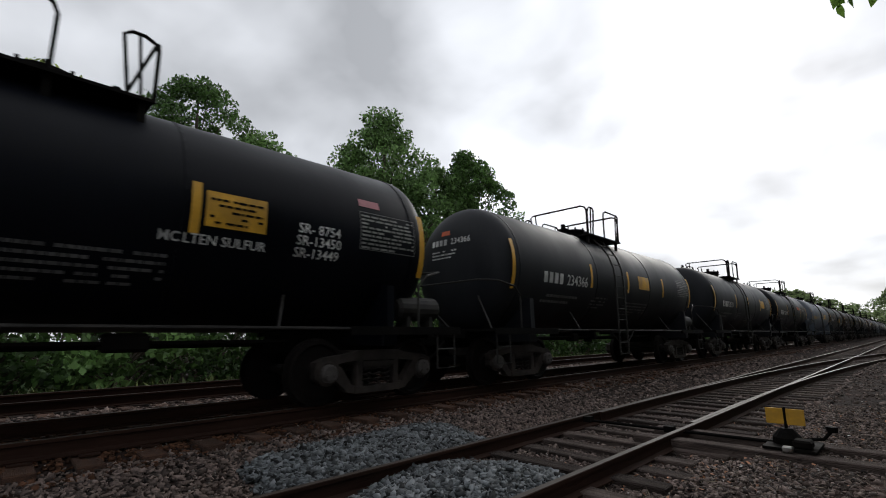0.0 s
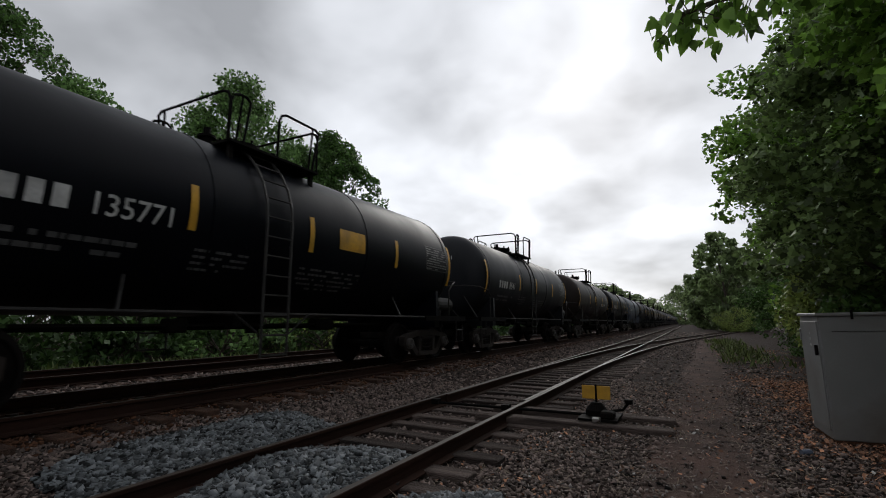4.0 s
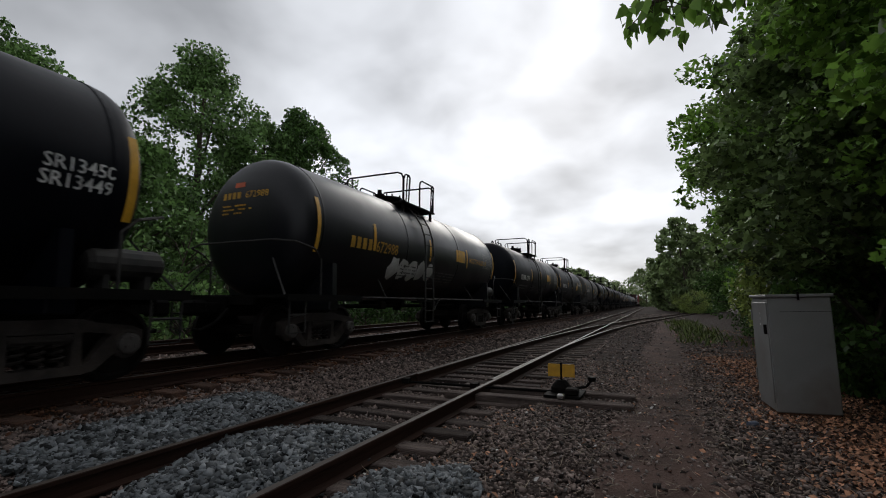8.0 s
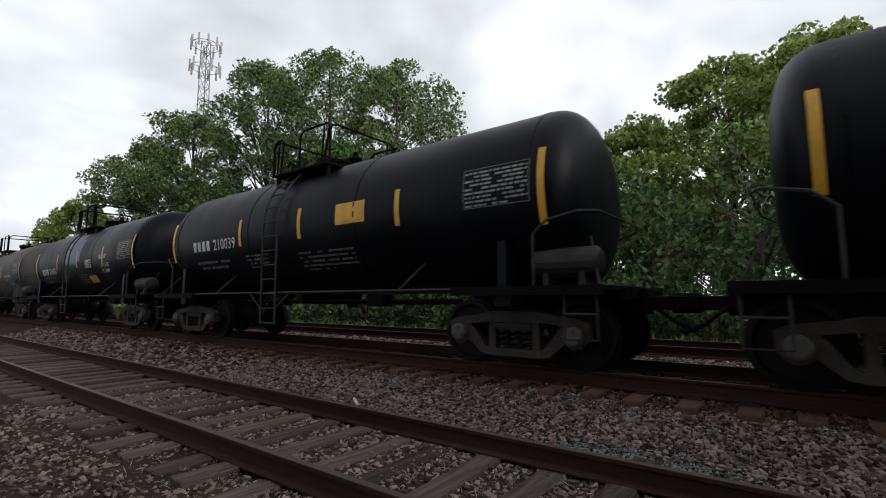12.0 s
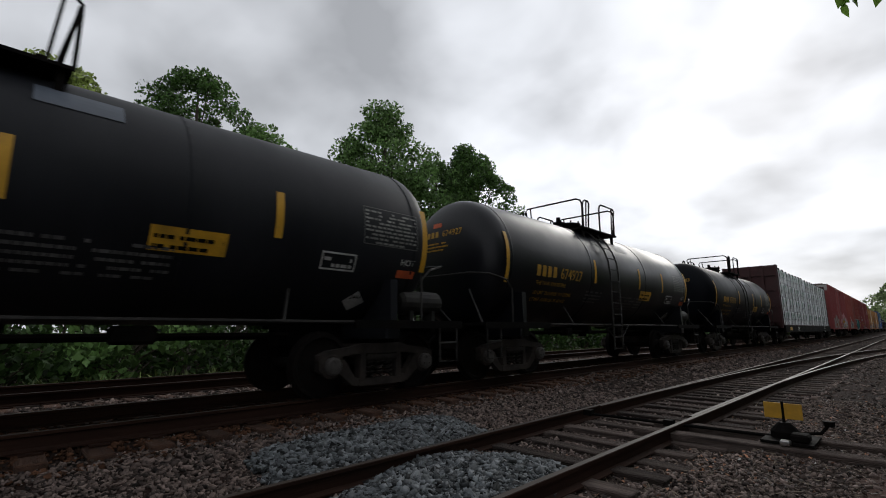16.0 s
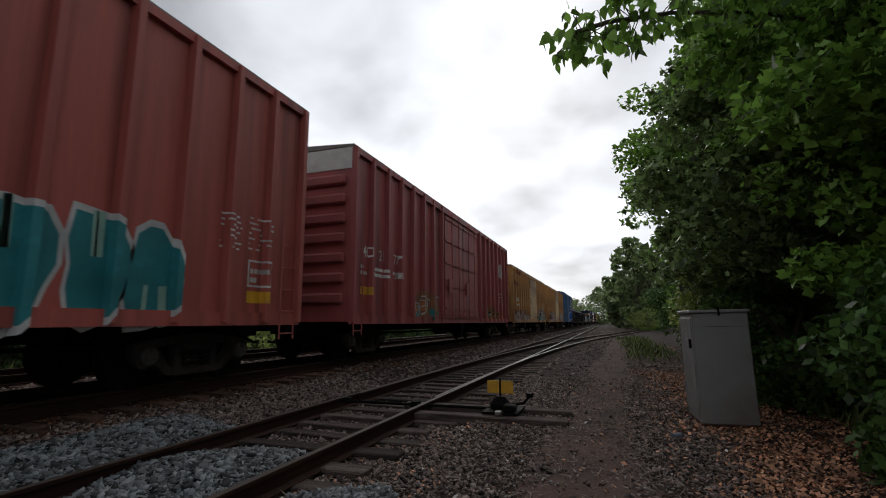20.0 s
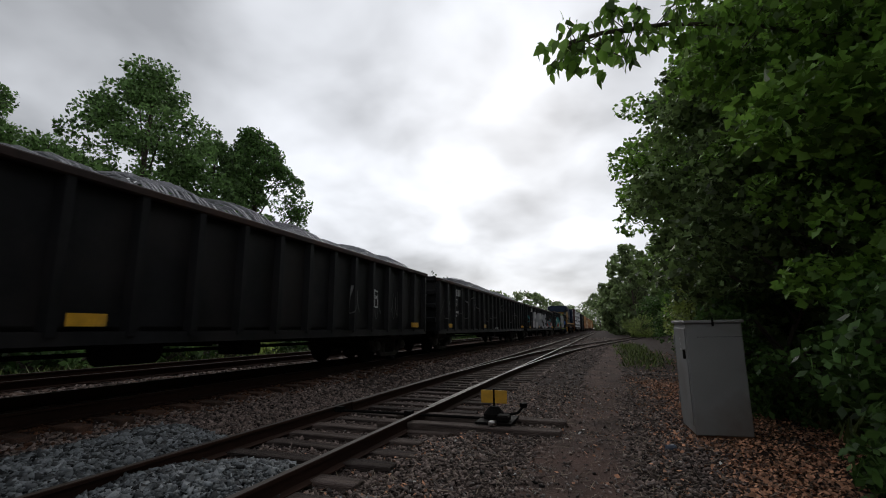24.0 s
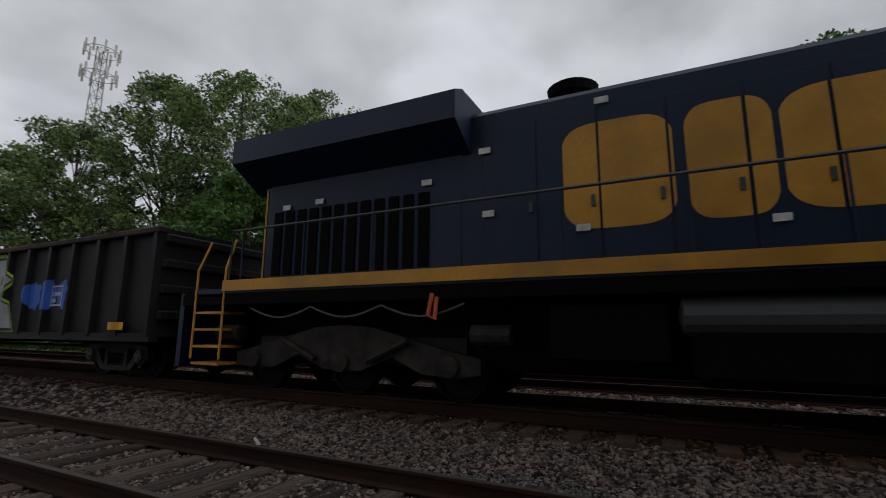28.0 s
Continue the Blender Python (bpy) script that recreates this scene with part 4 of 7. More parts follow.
TANKS = [
    # time at which the first strip passes y 4.35, skin, number, ink, label, marks
    (-1.004, "tank_black", "", "white", "black tank car with yellow strips", ()),
    (-0.454, "tank_black", "", "white", "black molten sulfur tank car with yellow notice", (molten(8.55, TANK_Z - 0.41, h=0.115), notice(9.03, TANK_Z - 0.2, 0.76, 0.42), notice_ink(9.08, TANK_Z - 0.16, 0.66, 0.34, 5), ("lettering", lambda: text_bm("SR- 8754", 0.13), "white", 10.25, TANK_Z - 0.10), ("lettering", lambda: text_bm("SR-13450", 0.13), "white", 10.23, TANK_Z - 0.26), ("lettering", lambda: text_bm("SR-13449", 0.13), "white", 10.21, TANK_Z - 0.42), ("notice_panel", lambda: panel_bm(0.4, 0.13), "spray_pink", 11.3, TANK_Z + 0.46))),
    (0.152, "tank_dust", "234366", "white", "dusty black tank car with white number", (notice(),)),
    (0.786, "tank_dust", "8536", "white", "dusty grey-black tank car with white number", (notice(10.0),)),
    (1.362, "tank_black", "135768", "white", "black molten sulfur tank car with white number", (molten(9.6, TANK_Z + 0.1), ("notice_panel", lambda: panel_bm(0.75, 0.2), "orange", 8.7, TANK_Z + 0.12))),
    (1.985, "tank_grey", "646145", "yellow", "blue-grey tank car with faded yellow number", (notice(9.0, TANK_Z - 0.25),)),
    (2.540, "tank_dust", "1957", "white", "dusty dark grey tank car with white number", (molten(10.0, TANK_Z - 0.55), notice(8.6, TANK_Z - 0.4))),
    (3.158, "tank_brown", "150439", "white", "brown stained tank car with chalk-white scrawls", ()),
    (3.818, "tank_black", "135771", "white", "black tank car with white number", (notice(),)),
    (4.430, "tank_dust", "8541", "white", "dusty tank car with white number", ()),
    (5.090, "tank_brown", "", "white", "brown-black molten sulfur tank car", (molten(9.2, TANK_Z - 0.35), notice(6.6))),
    (5.692, "tank_black", "22341", "white", "black tank car with white number", (("lettering", lambda: text_bm("FRA AIP", 0.16), "white", 10.02, TANK_Z - 0.14), ("lettering", lambda: text_bm("SR 13449", 0.13), "handrail", 8.8, TANK_Z - 0.34), ("notice_print", lambda: bars_bm(0.55, 0.2, 4, 6, 0.8, 0.05, 0.3), "yellow", 10.25, TANK_Z - 0.55), ("notice_panel", lambda: panel_bm(0.5, 0.26), "spray_silver", 10.95, TANK_Z - 0.62))),
    (6.273, "tank_grey", "60050", "white", "weathered blue-grey tank car with white number", ()),
    (6.891, "tank_dust", "226524", "white", "dusty blue-black tank car with white number", (("lettering", lambda: text_bm("LD LMT  222600 LB  100950 KG", 0.08), "table_ink", 2.62, TANK_Z - 0.50), ("lettering", lambda: text_bm("LT WT  63400 LB  28750 KG", 0.08), "table_ink", 2.62, TANK_Z - 0.64), notice(8.7, TANK_Z - 0.2), molten(8.2, TANK_Z - 0.5))),
    (7.467, "tank_black", "60150", "white", "black tank car with white number", (("lettering", lambda: text_bm("SR13450", 0.15), "white", 11.60, TANK_Z - 0.08), ("lettering", lambda: text_bm("SR13449", 0.15), "white", 11.58, TANK_Z - 0.26), notice(8.8, TANK_Z - 0.1), molten(8.6, TANK_Z - 0.55))),
    (8.111, "tank_gloss", "672988", "yellow", "glossy black tank car with yellow number and white graffiti", (notice(8.6), molten(9.8, TANK_Z - 0.1, "stencil_yellow"))),
] + [
    (8.755, "tank_black", "3298", "white", "black tank car with white number", (notice(8.9),)),
    (9.294, "tank_dust", "3662", "white", "dusty black tank car with white number", (notice(9.2, TANK_Z - 0.35), molten(9.9, TANK_Z))),
    (9.933, "tank_pale", "3345", "white", "pale grey dusty tank car with white number", "pale"),
    (10.568, "tank_black", "210001", "white", "black tank car with a blue-grey repainted band by the ladder", "band"),
    (11.187, "tank_black", "210039", "white", "black tank car with large white number", (notice(8.3),)),
    (11.805, "tank_black", "210040", "white", "black tank car with white number", (notice(8.3),)),
    (12.425, "tank_worn", "", "white", "dusty dark grey tank car", (notice(8.3),)),
    (13.045, "tank_worn", "675172", "yellow", "black tank car with yellow number and hazard diamond", "haz"),
    (13.667, "tank_black", "675173", "yellow", "black tank car with yellow number and hazard diamond", "haz"),
    (14.280, "tank_worn", "61090", "white", "dusty black tank car with white owner blocks and number", "pro"),
    (14.926, "tank_grey", "389", "white", "blue-grey tank car with white owner blocks and number", "pro"),
    (15.546, "tank_dust", "61025", "white", "dark tank car with white owner blocks and number", "pro"),
    (16.137, "tank_gloss", "674927", "yellow", "glossy black tank car with yellow number", "haz"),
    (16.797, "tank_black", "675203", "yellow", "black tank car with large yellow number", "haz"),
]


def diamond_bm(w=0.21):
    bm = bmesh.new()
    bm.faces.new([bm.verts.new(p) for p in ((0, w, 0), (w, 0, 0), (2 * w, w, 0), (w, 2 * w, 0))])
    return bm


HAZ_TEXT = (("lettering", lambda: text_bm("THE TANK CAR PEOPLE", 0.085), "stencil_yellow", 2.62, TANK_Z - 0.49), ("lettering", lambda: text_bm("LD LMT  223300 LB  101 250 KG", 0.085), "stencil_yellow", 2.62, TANK_Z - 0.69), ("lettering", lambda: text_bm("LT WT  62700 LB  28 450 KG", 0.085), "stencil_yellow", 2.62, TANK_Z - 0.83))
HAZ = (notice(8.42, TANK_Z - 0.60, 0.85, 0.28), notice_ink(8.46, TANK_Z - 0.57, 0.77, 0.22, 2), ("hazard_diamond", diamond_bm, "white", 11.22, TANK_Z - 1.15, "white hazard diamond"), ("hazard_number", lambda: text_bm("2448", 0.075), "frame_black", 11.315, TANK_Z - 0.98, "", 0.012),
       ("service_box", lambda: outline_bm(0.6, 0.26, 0.025), "white", 10.6, TANK_Z - 0.62), ("service_print", lambda: bars_bm(0.5, 0.18, 2, 5, 0.9, 0.1), "white", 10.65, TANK_Z - 0.58), ("lettering", lambda: text_bm("HOT", 0.1), "white", 12.08, TANK_Z - 0.45), ("notice_panel", lambda: panel_bm(0.38, 0.13), "orange", 12.04, TANK_Z - 0.64), ("repaint_patch", lambda: panel_bm(0.8, 0.3), "tank_grey", 7.3, TANK_Z + 0.75, "grey repaint patch"))
PRO = (("owner_name", lambda: block_letters_bm((0.42,) * 6, 0.3, 9), "table_ink", 2.15, TANK_Z + 0.21, "owner's name as white blocks"),) + HAZ


def overspray_bm():
    """A sprayed band with a stepped upper corner and a ragged, feathered lower edge."""
    rng, bm = random.Random(3), bmesh.new()
    n, top = 76, 1.5
    for i in range(n):
        u0, u1 = 1.9 * i / n, 1.9 * (i + 1) / n
        mid = (u0 + u1) / 2
        low = 0.30 + 0.10 * noise.noise((mid * 2.2, 3, 1)) + 0.05 * noise.noise((mid * 9, 7, 1)) - 0.12 * math.sin(mid * 1.7)
        hi = top if mid < 1.55 else top - 0.36
        quad(bm, u0, u1, low, hi, 12)
        # speckle below the edge
        for k in range(9):
            v = low - 0.42 * rng.random() ** 1.6
            quad(bm, u0 + 0.004, u0 + 0.004 + rng.uniform(0.004, 0.016), v, v + rng.uniform(0.008, 0.03))
    return bm


BAND = (("repainted_band", overspray_bm, "bare_patch", 5.54, TANK_Z - 0.36, "blue-grey repainted band", 0.003), ("notice_panel", lambda: panel_bm(0.66, 0.13), "white", 8.06, TANK_Z - 0.20, "white panel"), ("notice_panel", lambda: panel_bm(0.66, 0.13), "white", 8.06, TANK_Z - 0.35, "white panel"), ("lettering", lambda: text_bm("MOLTEN", 0.10, 1.1), "frame_black", 8.09, TANK_Z - 0.185, "", 0.012), ("lettering", lambda: text_bm("SULFUR", 0.10, 1.1), "frame_black", 8.09, TANK_Z - 0.335, "", 0.012), notice(8.14, TANK_Z - 0.86, 0.8, 0.28), ("notice_panel", lambda: panel_bm(0.46, 0.27), "tank_brown", 7.21, TANK_Z - 1.2),
        ("lettering", lambda: text_bm("LD LMT  224500 LB  101800 KG", 0.08), "table_ink", 2.46, TANK_Z - 0.62), ("lettering", lambda: text_bm("LT WT  61600 LB  27900 KG", 0.08), "table_ink", 2.46, TANK_Z - 0.76), ("lettering", lambda: text_bm("CONSULT OWNER", 0.055), "table_ink", 4.92, TANK_Z - 0.56), ("lettering", lambda: text_bm("BEFORE REPAIRING TANK", 0.055), "table_ink", 4.82, TANK_Z - 0.65), ("lettering", lambda: text_bm("FRA AIP", 0.14), "white", 9.55, TANK_Z - 0.1), ("lettering", lambda: text_bm("SR 13450", 0.13), "white", 9.75, TANK_Z - 0.38), ("lettering", lambda: text_bm("SR 13449", 0.13), "white", 9.75, TANK_Z - 0.56))
PALE = (notice(7.77, TANK_Z - 0.34, 0.77, 0.3), notice_ink(7.81, TANK_Z - 0.31, 0.7, 0.25, 3), molten(9.36, TANK_Z - 0.33, h=0.115), ("notice_panel", lambda: panel_bm(0.42, 0.13), "orange", 9.6, TANK_Z - 0.51), ("lettering", lambda: text_bm("SR5144", 0.1), "white", 10.82, TANK_Z - 0.70), ("lettering", lambda: text_bm("DO NOT STEAM CLEAN INTERIOR", 0.055), "table_ink", 7.77, TANK_Z - 0.70))
SETS = {"haz": HAZ + HAZ_TEXT, "pro": PRO, "band": BAND, "pale": PALE}


def build_tanks():
    for i, (t, skin, number, ink, label, marks) in enumerate(TANKS):
        marks = SETS[marks] if isinstance(marks, str) else marks
        strips = UTILITY_STRIPS if ink == "yellow" else STRIPS
        strips = {1: (1.43, 4.88, 7.1, 8.92, 12.57), 15: (1.5, 3.55, 6.6, 9.6, 12.57), 18: (1.43, 3.55, 5.3, 8.6, 12.57), 19: (1.43, 4.6, 7.12, 9.9, 12.57)}.get(i, strips)
        car = tank_car(skin, label, number, ink, marks=marks, seed=i * 11, strips=strips, drop=0.45 if number == "210001" else 0.31, dome=7.45 if i == 1 else DOME_Y, turned=i == 1, table=i != 14, start=2.43 if i == 19 else 2.6)
        place_in_train(car, 4.347 + SPEED * t - 1.43 * TANK_K, TANK_K)


build_tanks()

# -- flat-sided cars: marks and sprayed paint on their near side --
def side_mark(name, bm, mat, car, y, z, x, label="", lift=0.004):
    wrap(bm, y, z, side_x=x, lift=lift)
    drape(bm, car)
    return inked(part(name, bm, M[mat], car, label))


# for a ribbed side: each rib's middle, half width at foot and at crown, and depth
RIBS = {}


def drape(bm, car):
    """Paint follows the ribs of the side it lies on."""
    lo, hi = min(v.co.y for v in bm.verts), max(v.co.y for v in bm.verts)
    for mid, foot, crown, depth in RIBS.get(car.name, ()):
        if hi < mid - foot or lo > mid + foot:
            continue
        for e in (-foot, -crown, crown, foot):
            bmesh.ops.bisect_plane(bm, geom=bm.verts[:] + bm.edges[:] + bm.faces[:], plane_co=(0, mid + e, 0), plane_no=(0, 1, 0))
        for v in bm.verts:
            d = abs(v.co.y - mid)
            if d < foot:
                v.co.x += depth * min(1.0, (foot - d) / (foot - crown))



def blob(bm, pts):
    bm.faces.new([bm.verts.new((u, v, 0)) for u, v in pts])


def stroke(bm, pts, w):
    """A flat ribbon along points."""
    for (a, b), (c, d) in zip(pts, pts[1:]):
        l = math.hypot(c - a, d - b) or 1
        nx, ny = -(d - b) / l * w / 2, (c - a) / l * w / 2
        bm.faces.new([bm.verts.new(p) for p in ((a - nx, b - ny, 0), (c - nx, d - ny, 0), (c + nx, d + ny, 0), (a + nx, b + ny, 0))])


def sprayed_letters(car, y0, y1, z0, z1, x, count, seed, fill, edge, accent, halo=None):
    """A sprayed name past reading: swollen letter shapes with rims, cuts and drips, no word in them."""
    rng = random.Random(seed)
    w, h = (y1 - y0) / count, z1 - z0
    layers = {"halo": bmesh.new(), "rim": bmesh.new(), "fill": bmesh.new(), "cut": bmesh.new()}
    for i in range(count):
        cu, cv = (i + 0.5) * w + rng.uniform(-0.06, 0.06) * w, h / 2 + rng.uniform(-0.05, 0.05) * h
        n, ph = 14, rng.uniform(0, 6)
        shape = []
        for k in range(n):
            a = 2 * math.pi * k / n
            sq = 1 / max(abs(math.cos(a)), abs(math.sin(a)))
            r = (0.62 + 0.38 * min(1.25, sq)) * (1 + 0.14 * math.sin(3 * a + ph) + rng.uniform(-0.07, 0.07))
            shape.append((math.cos(a) * r, math.sin(a) * r))
        for name, k in (("halo", 1.22), ("rim", 1.08), ("fill", 0.95)):
            blob(layers[name], [(cu + a * w * 0.5 * k, cv + b * h * 0.46 * k) for a, b in shape])
        for _ in range(2):
            a0 = rng.uniform(-0.25, 0.25) * w
            top = rng.random() < 0.5
            v0 = cv + (h * 0.46 if top else -h * 0.46)
            stroke(layers["cut"], [(cu + a0, v0), (cu + a0 * 0.8, cv + (0.08 * h if top else -0.08 * h))], w * rng.uniform(0.08, 0.16))
    for i, name in enumerate(("halo", "rim", "fill", "cut")):
        mat = {"halo": halo, "rim": edge, "fill": fill, "cut": accent}[name]
        if mat is None:
            layers[name].free()
            continue
        side_mark("sprayed_" + name, layers[name], mat, car, y0, z0, x, "", 0.003 + 0.002 * i)


def wild_piece(car, y0, y1, z0, z1, x, seed, cloud, inks, dense=9, rise=1.0, bold=1.0):
    """A big sprayed piece past reading: a lumpy cloud behind a tangle of slanting shards and thin lines."""
    rng, w, h = random.Random(seed), y1 - y0, z1 - z0
    bm = bmesh.new()
    top = [(w * k / 16, h * (0.55 + 0.42 * math.sin(math.pi * min(1, (k + 1.5) / 17)) + 0.07 * (k % 2))) for k in range(17)]
    if rise < 1:
        top = [(w * k / 40, h * (math.sin(math.pi * (0.06 + 0.86 * k / 40)) ** 0.55) * (0.88 + 0.12 * abs(math.sin(k * 0.42)) - 0.10 * (k > 24))) for k in range(41)]
    for (a, b), (c, d) in zip(top, top[1:]):
        blob(bm, [(a, 0), (c, 0), (c, d), ((a + c) / 2, max(b, d) + (0.05 * h if rise == 1 else 0)), (a, b)])
    side_mark("sprayed_cloud", bm, cloud, car, y0, z0, x, "", 0.003)
    for i, ink in enumerate(inks):
        bm = bmesh.new()
        for k in range(int(dense * w / 4)):
            u, v = rng.uniform(0.02, 0.93) * w, rng.uniform(0.0, 0.46) * h
            bw, bh, s = rng.uniform(0.08, 0.26) * bold, rng.uniform(0.16, 0.46) * h, rng.uniform(-0.22, 0.22)
            fit = rise * (0.45 + 0.55 * math.sin(math.pi * u / w))
            v, bh = v * fit, bh * fit
            blob(bm, [(u, v), (u + bw, v + rng.uniform(-0.1, 0.1)), (u + bw * 1.2 + s, v + bh), (u + bw * 0.5 + s, v + bh * 1.12), (u + s, v + bh * 0.92)])
        side_mark("sprayed_shape", bm, ink, car, y0, z0, x, "", 0.005 + 0.002 * i)
    bm = bmesh.new()
    for k in range(int(dense * w / 2.5)):
        u, v, s = rng.uniform(0.03, 0.92) * w, rng.uniform(0.0, 0.4) * h * rise, rng.uniform(-0.3, 0.3)
        f = h * rise * (0.55 + 0.45 * math.sin(math.pi * u / w)) if rise < 1 else h
        stroke(bm, [(u, v), (u + s, v + 0.25 * f), (u + s + rng.uniform(-0.1, 0.2), v + 0.5 * f), (u + s + 0.3, v + 0.45 * f)], 0.03)
    side_mark("sprayed_linework", bm, "spray_black" if seed % 2 else "spray_white", car, y0, z0, x, "", 0.007 + 0.002 * len(inks))


def sprayed_word(car, word, y0, y1, z0, z1, x, fill, edge, halo):
    """A word in fat letters: a broad rim behind a dark line behind the fill."""
    for i, (name, mat, bold) in enumerate((("halo", halo, 0.13), ("rim", edge, 0.085), ("fill", fill, 0.055))):
        bm = text_bm(word, z1 - z0, 1.0, bold)
        us = [v.co.x for v in bm.verts]
        lo, hi = min(us), max(us)
        grow = (z1 - z0) / 0.70 * (bold - 0.055)
        k = (y1 - y0 + 2 * grow) / (hi - lo)
        for v in bm.verts:
            v.co.x = (v.co.x - lo) * k - grow
        side_mark("sprayed_" + name, bm, mat, car, y0, z0, x, "", 0.004 + 0.003 * i)


def soft_patch_bm(w, h, seed):
    rng, bm = random.Random(seed), bmesh.new()
    blob(bm, [(w / 2 + w / 2 * math.cos(a * math.pi / 10) * rng.uniform(0.75, 1.1), h / 2 + h / 2 * math.sin(a * math.pi / 10) * rng.uniform(0.75, 1.1)) for a in range(20)])
    return bm


def scrawl(car, y, z, w, h, x, mat, seed, width=0.03, loops=5, tank=False):
    """A thin sprayed or chalked squiggle."""
    rng, bm = random.Random(seed), bmesh.new()
    pts, n = [], loops * 26
    ph = rng.uniform(0, 6)
    for k in range(n + 1):
        t = k / n
        pts.append((w * t + 0.12 * w * math.sin(loops * 6.28 * t + ph), h / 2 + h / 2 * math.sin(loops * 5.1 * t + ph) * (0.8 + 0.2 * math.sin(9 * t + ph))))
    stroke(bm, pts, width)
    if tank:
        return mark("scrawl", bm, M[mat], car, y, z)
    return side_mark("scrawl", bm, mat, car, y, z, x, "", 0.008)


def brake_wheel_bm():
    bm = bmesh.new()
    pts = [(0.28 * math.cos(k * math.pi / 8), 0, 0.28 * math.sin(k * math.pi / 8)) for k in range(17)]
    tube(bm, pts, 0.018, 5)
    for k in range(4):
        a = k * math.pi / 2
        tube(bm, [(0, 0, 0), (0.28 * math.cos(a), 0, 0.28 * math.sin(a))], 0.012, 4)
    return bm


def wall_ladder_bm(h, step=0.4, w=0.42):
    bm = bmesh.new()
    for s in (0, w):
        tube(bm, [(0.07, s, 0), (0.07, s, h)], 0.016, 5)
    k = 0.1
    while k < h:
        tube(bm, [(0.07, 0, k), (0.07, w, k)], 0.013, 5)
        k += step
    return bm


def underframe(car, length, half=1.5, z=0.93):
    bm = bmesh.new()
    box(bm, -0.3, 0.3, 0.5, length - 0.5, 0.66, z, bevel=0.02)
    for k in range(5):
        y = 3.6 + (length - 7.2) * k / 4
        box(bm, -half, half, y - 0.08, y + 0.08, z - 0.18, z)
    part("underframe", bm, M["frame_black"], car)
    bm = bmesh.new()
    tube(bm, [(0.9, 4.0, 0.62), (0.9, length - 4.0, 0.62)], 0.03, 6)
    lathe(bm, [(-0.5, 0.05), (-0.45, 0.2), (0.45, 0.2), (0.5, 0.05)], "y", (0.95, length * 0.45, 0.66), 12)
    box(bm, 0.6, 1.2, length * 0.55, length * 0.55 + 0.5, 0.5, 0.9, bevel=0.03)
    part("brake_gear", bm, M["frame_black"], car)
    couplers(car, length)
    truck(car, 2.9), truck(car, length - 2.9)


